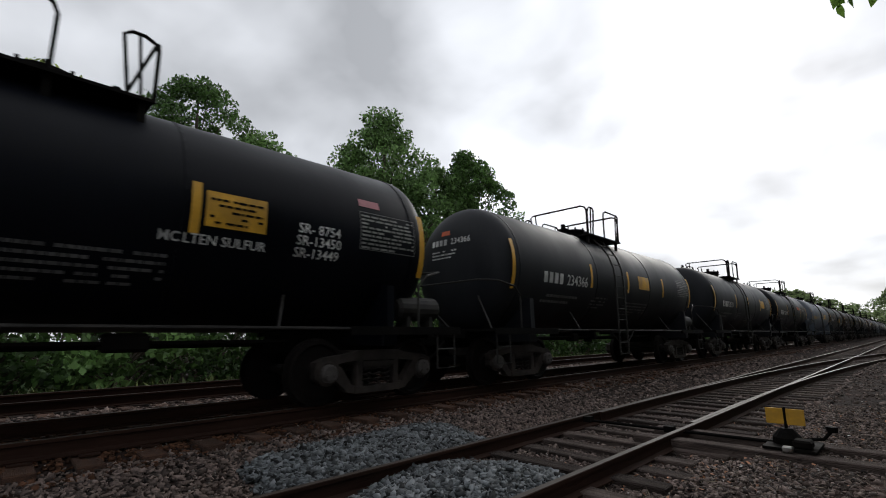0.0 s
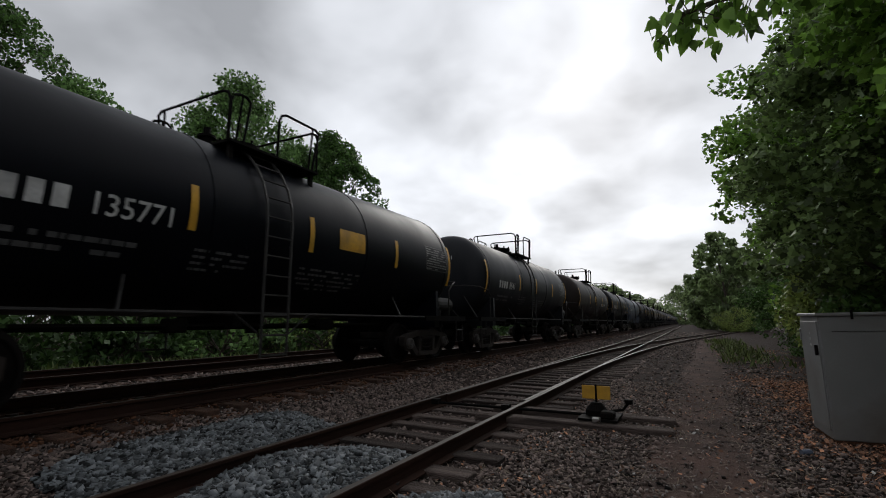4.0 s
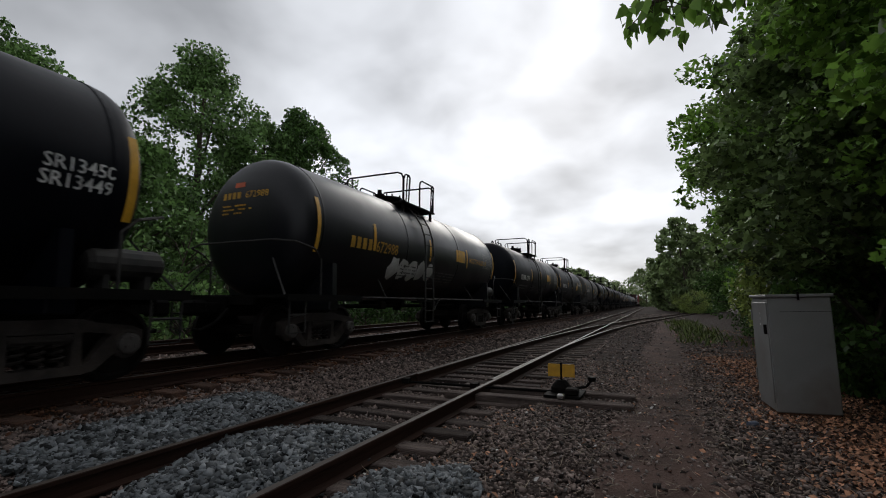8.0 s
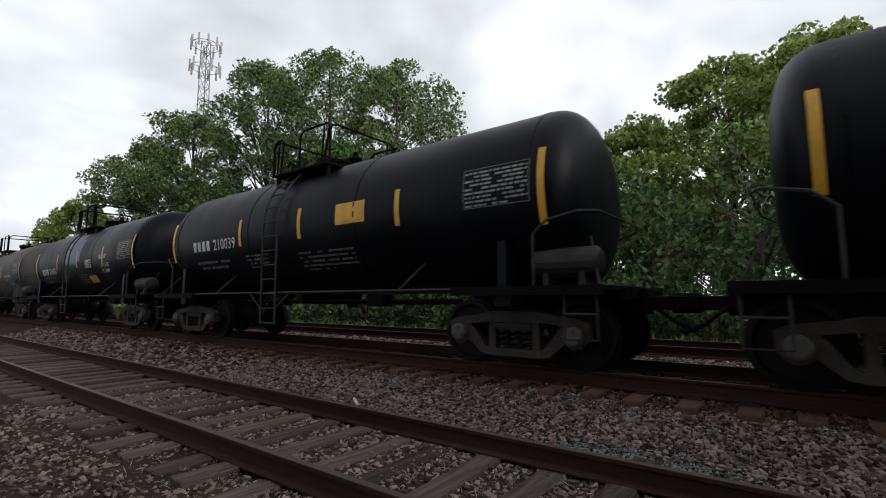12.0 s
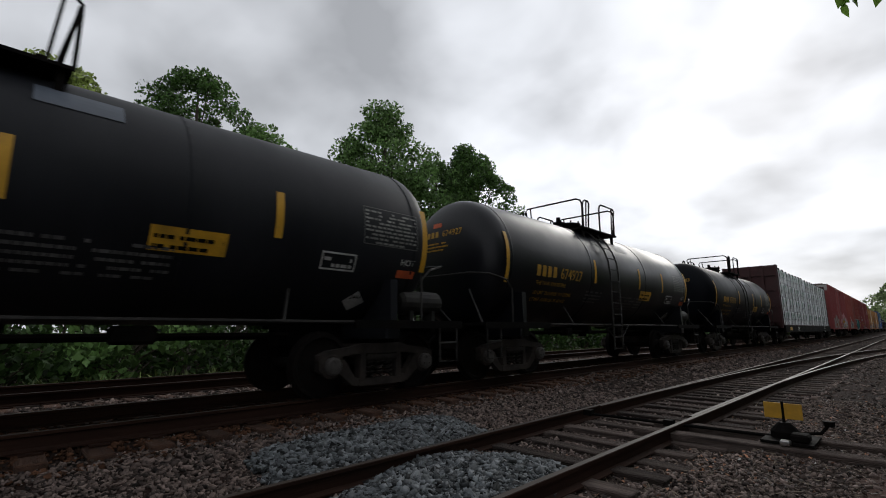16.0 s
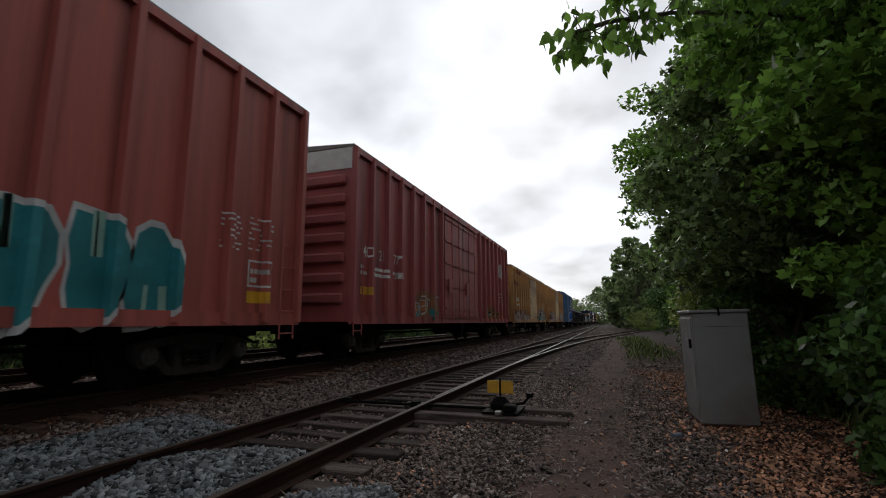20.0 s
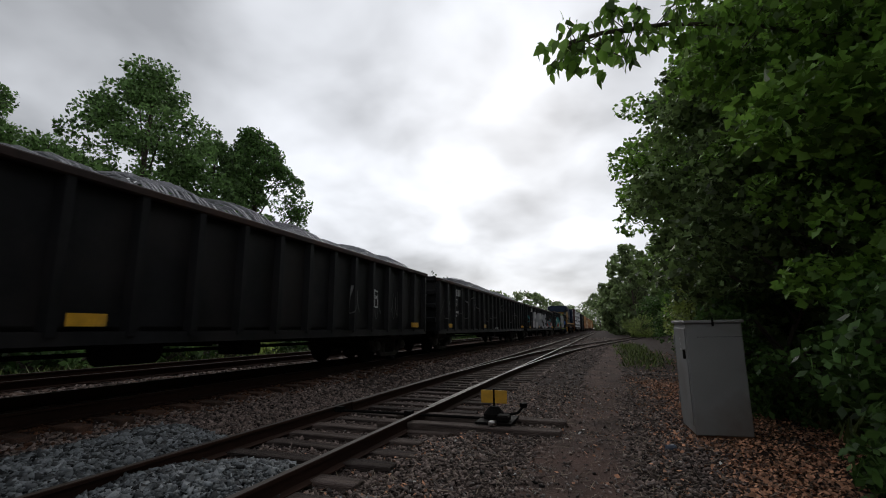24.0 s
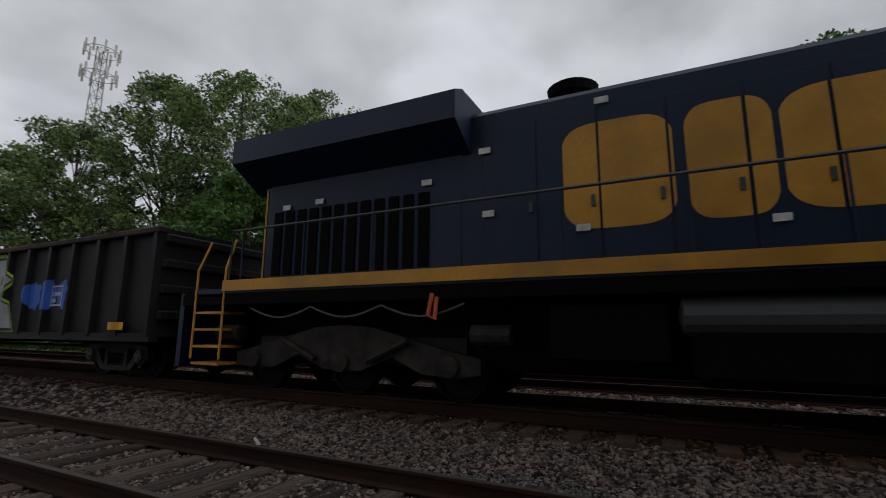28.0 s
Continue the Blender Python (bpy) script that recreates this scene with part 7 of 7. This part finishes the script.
def build_undergrowth():
    """Bushes and saplings beyond the far track, dense enough to close the view under the train."""
    rng = random.Random(71)
    n = 0
    for row, (x0, y0, y1, step, hi) in enumerate(((-16.5, -60, 75, 3.1, 2.6), (-20.0, -70, 90, 3.1, 5.4), (-24.5, -60, 70, 4.2, 8.0))):
        y = y0
        while y < y1:
            h, n = hi * rng.uniform(0.65, 1.3), n + 1
            far = abs(y) > 30
            # most bushes take the leaf colour with shade painted in
            tree("bush", x0 + rng.uniform(-0.9, 0.9), y, h, h * rng.uniform(1.1, 1.5) + 1.0, M["leaf_lime" if rng.random() < 0.03 else "leaf_mid" if rng.random() < 0.12 else "leaf_shaded"], 300 + n, "green bush in the undergrowth beyond the far track", base=0.0, leaf=0.30 if far else 0.21, clumps=38, per=30 if far else 46, shape=0.8, z0=-0.35, trunk=0.05)
            y += step * rng.uniform(0.8, 1.2)
    for k in range(14):
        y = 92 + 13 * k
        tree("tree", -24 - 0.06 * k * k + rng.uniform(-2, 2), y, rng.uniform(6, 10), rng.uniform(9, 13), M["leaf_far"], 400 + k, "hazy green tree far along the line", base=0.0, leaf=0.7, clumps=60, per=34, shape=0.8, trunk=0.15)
    for k in range(8):
        tree("tree", -24 + rng.uniform(-2, 2), -78 - 12 * k, rng.uniform(6, 10), rng.uniform(9, 13), M["leaf_mid"], 430 + k, "green tree far back along the line", base=0.0, leaf=0.7, clumps=60, per=34, shape=0.8, trunk=0.15)


build_undergrowth()


def build_branch():
    """A leafy bough that reaches out over the path, high and close."""
    rng = np.random.default_rng(7)
    bough = tagged(group_at("bough"), "leafy maple bough hanging over the path", "branch")
    bm, centres = bmesh.new(), []
    main = [(3.4, 7.2, 5.3), (2.2, 6.3, 5.15), (1.2, 5.6, 4.9), (0.5, 5.1, 4.62), (0.05, 4.85, 4.40)]
    tube(bm, main, 0.025, 6)
    for i in range(60):
        k = rng.uniform(0.0, 3.99)
        a, b = np.array(main[int(k)]), np.array(main[int(k) + 1])
        p = a + (b - a) * (k % 1)
        q = p + rng.normal(size=3) * np.array([0.22, 0.22, 0.14]) + np.array([0, 0, -0.05])
        tube(bm, [p, q], 0.006, 4)
        centres.append(q)
    part("limb", bm, M["bark"], bough)
    linked("leaves", leaf_mesh("bough_leaves", centres, [0.13] * 60, 9, rng, 0.125, "ovate"), M["leaf_maple"], bough)


build_branch()


def build_tower():
    """Lattice mast with aerials, far behind the oaks."""
    x, y = polar(155.2, 95)
    tw = tagged(group_at("radio_tower", pose(x, y, 0)), "grey lattice radio tower with clustered aerials far off", "tower")
    bm = bmesh.new()
    H = 49.6
    for k in range(3):
        a = k * 2.094
        tube(bm, [(1.6 * math.cos(a), 1.6 * math.sin(a), 0), (0.9 * math.cos(a), 0.9 * math.sin(a), H)], 0.09, 5)
    part("mast", bm, M["steel_grey"], tw)
    bm = bmesh.new()
    for j in range(22):
        z0, z1 = H * j / 22, H * (j + 1) / 22
        for k in range(3):
            a, b = k * 2.094, (k + 1) * 2.094
            r0, r1 = 1.6 - 0.7 * z0 / H, 1.6 - 0.7 * z1 / H
            tube(bm, [(r0 * math.cos(a), r0 * math.sin(a), z0), (r1 * math.cos(b), r1 * math.sin(b), z1)], 0.05, 4)
            tube(bm, [(r1 * math.cos(a), r1 * math.sin(a), z1), (r1 * math.cos(b), r1 * math.sin(b), z1)], 0.05, 4)
    part("lattice", bm, M["steel_grey"], tw)
    for j in range(2):
        for k in range(10):
            a = k * 0.628 + j * 0.3
            r = 2.6
            z = H - 0.6 - 4.5 * j
            piece("aerial", "aerial", lambda: boxbm(-0.16, 0.16, -0.09, 0.09, -1.2, 1.2, bevel=0.03), M["white_band"], tw, pose(r * math.cos(a), r * math.sin(a), z))
    bm = bmesh.new()
    for j in range(2):
        pts = [(2.5 * math.cos(k * 0.5236), 2.5 * math.sin(k * 0.5236), H - 0.6 - 4.5 * j) for k in range(13)]
        tube(bm, pts, 0.06, 4)
        for k in range(3):
            a = k * 2.094
            tube(bm, [(0.9 * math.cos(a), 0.9 * math.sin(a), H - 0.6 - 4.5 * j), (2.5 * math.cos(a), 2.5 * math.sin(a), H - 0.6 - 4.5 * j)], 0.05, 4)
    part("aerial_frame", bm, M["steel_grey"], tw)


build_tower()

# ---- loose stones, litter and weeds: too many to count, so one object of a kind ----
OCTA_V = np.array([(1, 0, 0), (-1, 0, 0), (0, 1, 0), (0, -1, 0), (0, 0, 1), (0, 0, -1)], float)
OCTA_F = np.array([(0, 2, 4), (2, 1, 4), (1, 3, 4), (3, 0, 4), (2, 0, 5), (1, 2, 5), (3, 1, 5), (0, 3, 5)])


CUBE_V = np.array([(x, y, z) for x in (-0.8, 0.8) for y in (-0.8, 0.8) for z in (-0.8, 0.8)], float)
CUBE_F = np.array([(0, 1, 3, 2), (4, 6, 7, 5), (0, 4, 5, 1), (2, 3, 7, 6), (0, 2, 6, 4), (1, 5, 7, 3)])


def chunks(name, pts, size, mat, label, seed):
    """Crushed stones with flat broken faces, most of them lying flat."""
    rng = np.random.default_rng(seed)
    n = len(pts)
    v = CUBE_V[None] * (1 + rng.uniform(-0.45, 0.25, (n, 8, 1))) + rng.uniform(-0.28, 0.28, (n, 8, 3))
    v *= np.asarray(size).reshape(-1, 1, 1) * np.stack([rng.uniform(0.8, 1.5, n), rng.uniform(0.7, 1.1, n), rng.uniform(0.4, 0.75, n)], 1)[:, None]
    th, tx, ty = rng.uniform(0, 2 * math.pi, n), rng.normal(size=n) * 0.32, rng.normal(size=n) * 0.32
    x, y, z = v[..., 0], v[..., 1], v[..., 2]
    z, x = z + x * tx[:, None], x - z * tx[:, None]
    z, y = z + y * ty[:, None], y - z * ty[:, None]
    c, s = np.cos(th)[:, None], np.sin(th)[:, None]
    v = np.stack([c * x - s * y, s * x + c * y, z], 2) + pts[:, None]
    f = CUBE_F[None] + 8 * np.arange(n)[:, None, None]
    return tagged(linked(name, quick_mesh(name, v.reshape(-1, 3), f.reshape(-1, 4)), mat), label, "stones", kind="stuff")


def stones(name, pts, size, mat, label, seed, flat=0.7):
    """Broken stones: octahedra pushed out of shape, each turned its own way."""
    rng = np.random.default_rng(seed)
    n = len(pts)
    v = OCTA_V[None] * (1 + rng.uniform(-0.35, 0.35, (n, 6, 1))) + rng.uniform(-0.18, 0.18, (n, 6, 3))
    v *= (np.asarray(size).reshape(-1, 1, 1) * np.stack([rng.uniform(0.7, 1.25, n), rng.uniform(0.7, 1.25, n), rng.uniform(0.5, 1.0, n) * flat], 1)[:, None])
    q = rng.normal(size=(n, 4))
    q /= np.linalg.norm(q, axis=1)[:, None]
    w, x, y, z = q.T
    R = np.stack([1 - 2 * (y * y + z * z), 2 * (x * y - w * z), 2 * (x * z + w * y), 2 * (x * y + w * z), 1 - 2 * (x * x + z * z), 2 * (y * z - w * x), 2 * (x * z - w * y), 2 * (y * z + w * x), 1 - 2 * (x * x + y * y)], 1).reshape(n, 3, 3)
    v = np.einsum("nij,nkj->nki", R, v) + pts[:, None]
    f = OCTA_F[None] + 6 * np.arange(n)[:, None, None]
    return tagged(linked(name, quick_mesh(name, v.reshape(-1, 3), f.reshape(-1, 3)), mat), label, "stones", kind="stuff")


def heights(p):
    return np.array([ground_height(a, b) for a, b in p])


def scatter(rng, n, x0, x1, y0, y1):
    return np.stack([rng.uniform(x0, x1, n), rng.uniform(y0, y1, n)], 1)


def thinned(rng, n, x0, x1, y0, y1, soft=0.6):
    """Scattered points that thin out towards the edges and clump."""
    p = scatter(rng, int(n * 1.8), x0 - soft, x1 + soft, y0 - 2 * soft, y1 + 2 * soft)
    near = np.minimum(np.minimum(p[:, 0] - x0 + soft, x1 + soft - p[:, 0]), (np.minimum(p[:, 1] - y0, y1 - p[:, 1]) + 2 * soft) / 2) / (2 * soft)
    clump = np.array([0.5 + 0.8 * noise.noise((a * 1.4, b * 1.4, 11)) for a, b in p])
    return p[rng.uniform(0, 1, len(p)) < np.clip(near, 0, 1) ** 1.5 * np.clip(clump, 0.08, 1)]


def heap_height(x, y):
    h = 0.22 * np.exp(-((x + 3.08) / 0.52) ** 2 - ((y - 3.25) / 1.15) ** 4)
    h = np.maximum(h, 0.17 * np.exp(-((x + 4.72) / 0.5) ** 4 - ((y - 3.7) / 1.4) ** 4))
    h = np.maximum(h, 0.12 * np.exp(-((x + 3.9) / 0.3) ** 2 - ((y - 3.6) / 0.7) ** 2))
    h = np.maximum(h, 0.14 * np.exp(-((x + 1.7) / 0.42) ** 2 - ((y - 3.15) / 0.5) ** 2))
    # the rail keeps its head clear
    return np.where(np.abs(x - SIDING_X + GAUGE / 2) < 0.10, np.minimum(h, 0.115), h)


def tie_lift(p):
    """Stones between the siding rails lie level with the ties."""
    return np.where((p[:, 0] < SIDING_X + 1.5) & (p[:, 0] > SIDING_X - 1.5), -0.004, 0.0)


def off_path(rng, p):
    """Feet have cleared most stones from the path."""
    d = np.abs(p[:, 0] - path_middle(p[:, 1])) / 0.5
    return p[rng.uniform(0, 1, len(p)) < np.clip(d ** 3, 0.12, 1)]


def build_stones():
    rng = np.random.default_rng(21)
    parts, sizes = [], []
    # ballast shoulder and the strips between the tracks, finer far off
    for n, x0, x1, y0, y1, s in ((30000, -5.75, -4.05, -9, 10, 0.021), (6000, -6.45, -4.0, 10, 34, 0.034), (4500, -6.45, -4.0, -26, -9, 0.036), (12000, -3.85, -2.45, -9, 12, 0.020), (3500, -4.6, -1.7, -9, 12, 0.020), (8000, -2.35, -1.0, -9, 12, 0.018), (3000, -3.85, -1.5, 12, 30, 0.035), (9000, -9.9, -7.9, -14, 20, 0.03), (26000, -1.5, 1.9, 1.0, 12, 0.012), (6000, -1.4, 1.6, -6, 1.5, 0.013), (5000, -1.5, 2.2, 12, 46, 0.030), (1500, -9, 3, 30, 70, 0.06)):
        p = off_path(rng, scatter(rng, n, x0, x1, y0, y1))
        n = len(p)
        z = heights(p)
        parts.append(np.column_stack([p, z + tie_lift(p) - 0.004 + rng.uniform(0, 0.012, n)]))
        sizes.append(s * rng.uniform(0.55, 1.4, n))
    chunks("ballast_stones", np.concatenate(parts), np.concatenate(sizes), M["ballast"], "brown ballast stones between the tracks", 3)
    # rust-stained stone along the main line's rails
    p = np.concatenate([scatter(rng, 9000, -6.7, -5.45, -10, 16), scatter(rng, 5000, -7.9, -6.0, -14, 20), scatter(rng, 3000, -6.6, -5.5, 16, 40)])
    chunks("rusty_stones", np.column_stack([p, heights(p) + rng.uniform(-0.004, 0.012, len(p))]), 0.022 * rng.uniform(0.55, 1.4, len(p)), M["rusty_stone"], "rust-stained ballast along the main line", 16)
    p = np.concatenate([thinned(rng, 3600, -6.3, -4.1, -9, 14), thinned(rng, 2600, -4.0, -2.2, -9, 14), thinned(rng, 5200, -2.2, 1.4, 1.2, 13)])
    stones("pale_chips", np.column_stack([p, heights(p) + rng.uniform(0.008, 0.024, len(p))]), 0.013 * rng.uniform(0.5, 1.5, len(p)), M["pale_chip"], "pale stone chips among the ballast", 14)
    # grey heaps
    p = scatter(rng, 60000, -5.6, -1.0, 1.0, 5.9)
    h = heap_height(p[:, 0], p[:, 1])
    keep = h > 0.028 + 0.07 * rng.uniform(0, 1, len(p)) ** 3
    p, h = p[keep], h[keep]
    layer = rng.uniform(0.55, 1.0, len(p)) ** 0.5
    chunks("grey_stone_heap", np.column_stack([p, heights(p) + h * layer]), 0.024 * rng.uniform(0.4, 1.6, len(p)), M["grey_stone"], "heap of blue-grey crushed stone across the siding", 4)
    p = np.concatenate([scatter(rng, 9000, -5.7, -4.1, -6, 9), off_path(rng, scatter(rng, 9000, -1.9, 1.4, 1.2, 12)), scatter(rng, 2600, -3.8, -2.5, -4, 11), scatter(rng, 2200, -2.3, -1.7, -4, 8)])
    chunks("loose_stones", np.column_stack([p, heights(p) + rng.uniform(0.0, 0.014, len(p))]), 0.017 * rng.uniform(0.5, 1.6, len(p)), M["ballast"], "brown and grey loose stones beside the rails", 15)
    p = rng.normal(size=(1500, 2)) * np.array([0.17, 0.5]) + np.array([-4.4, -1.45])
    chunks("pale_stone_patch", np.column_stack([p, heights(p) + 0.015]), 0.014 * rng.uniform(0.5, 1.3, len(p)), M["grey_stone"], "scatter of pale grey stones on the ballast", 5)


def litter(name, pts, size, mat, label, category, seed, upright=0.0, slim=0.6):
    """Small bent leaves or chips lying about."""
    rng = np.random.default_rng(seed)
    n = len(pts)
    th = rng.uniform(0, 2 * math.pi, n)
    a = np.stack([np.cos(th), np.sin(th), rng.uniform(-0.75, 0.75, n) + upright], 1)
    b = np.stack([-np.sin(th), np.cos(th), rng.uniform(-0.9, 0.9, n)], 1)
    s = (np.asarray(size) * rng.uniform(0.5, 1.4, n))[:, None]
    v = np.stack([pts - a * s, pts + b * s * slim, pts + a * s, pts - b * s * slim], 1)
    f = np.arange(n * 4).reshape(n, 4)
    return tagged(linked(name, quick_mesh(name, v.reshape(-1, 3), f), mat), label, category, kind="stuff")


def build_litter():
    rng = np.random.default_rng(33)
    p = np.concatenate([thinned(rng, 70000, 1.2, 4.8, 1.4, 14), thinned(rng, 5000, 1.2, 6, 14, 30), thinned(rng, 1500, -2.6, 0.8, 1.6, 12), thinned(rng, 2600, -2.3, -1.5, 2.5, 8.5), thinned(rng, 14000, 1.3, 3.2, 1.0, 6.0)])
    litter("dead_leaves", np.column_stack([p, heights(p) + rng.uniform(0.005, 0.035, len(p))]), 0.023, M["dead_leaf"], "brown dead leaves strewn under the trees", "leaf litter", 6)
    p = np.concatenate([scatter(rng, 3600, -2.3, 1.0, 2.0, 12), scatter(rng, 1200, 0.6, 3.6, 2.0, 10), scatter(rng, 900, -3.8, -1.4, -6, 2)])
    litter("dry_twigs", np.column_stack([p, heights(p) + rng.uniform(0.008, 0.03, len(p))]), 0.06, M["twig"], "dry twigs and straw on the ground", "twigs", 8, slim=0.05)
    p = np.concatenate([scatter(rng, 26000, -19, -13.2, -45, 60), thinned(rng, 2500, 1.2, 2.6, 18, 40), scatter(rng, 900, 3.0, 4.6, 3, 9)])
    litter("weeds", np.column_stack([p, heights(p) + 0.09]), 0.13, M["grass"], "green weeds and long grass along the far track", "weeds", 9, upright=1.2, slim=0.22)
    p = scatter(rng, 160, -2.4, 1.6, 1.5, 13)
    litter("pale_scraps", np.column_stack([p, heights(p) + 0.02]), 0.022, M["white_band"], "small pale scraps of paper and chips", "litter", 10)


build_stones()
build_litter()


def build_small_things():
    bm = bmesh.new()
    tube(bm, [(0, 0, 0), (0.25, 0.33, 0.02)], 0.02, 6)
    st = tagged(part("stick", bm, M["white_band"]), "pale broken stick lying on the ballast", "stick")
    st.matrix_basis = pose(-4.42, -4.86, 0.06)
    bm = bmesh.new()
    lathe(bm, [(0, 0.03), (0.1, 0.033), (0.12, 0.02)], "x", (0, 0, 0), 10)
    cn = tagged(part("can", bm, M["bare_patch"]), "crushed pale blue can on the path", "can")
    cn.matrix_basis = pose(0.95, 6.3, 0.03, 0, 0, 30)
    # switch rods between the point rails
    rod = tagged(group_at("switch_rod", pose(0, 6.95, 0.09)), "steel throw rod lying between the siding rails", "switch rod", kind="structure")
    bm = bmesh.new()
    tube(bm, [(-3.8, 0, 0), (-1.3, 0, 0.02)], 0.022, 6)
    part("rod", bm, M["frame_black"], rod)
    for x in (-3.75, -2.55):
        part("clip", boxbm(x - 0.06, x + 0.06, -0.06, 0.06, -0.02, 0.06), M["frame_black"], rod)


build_small_things()


def draw_in():
    """Cars are drawn a little long: bring every mesh and offset in along the track once; wheels stay round."""
    done = {MESH["wheelset"].name, MESH["bearing_cap"].name}
    for car, _, k in TRAIN:
        for ob in car.children_recursive:
            m = ob.matrix_basis.copy()
            m.translation.y *= k
            ob.matrix_basis = m
            if ob.data.name not in done:
                done.add(ob.data.name)
                turned = abs(m[0][1]) > 0.9
                ob.data.transform(Matrix.Diagonal((k, 1, 1, 1) if turned else (1, k, 1, 1)))


draw_in()


def motions():
    """The whole train runs towards -y at one speed."""
    for car, front, _ in TRAIN:
        walk(car, [(0.0, pose(MAIN_X, front, MAIN_Z)), (28.0, pose(MAIN_X, front - SPEED * 28.0, MAIN_Z))])


motions()
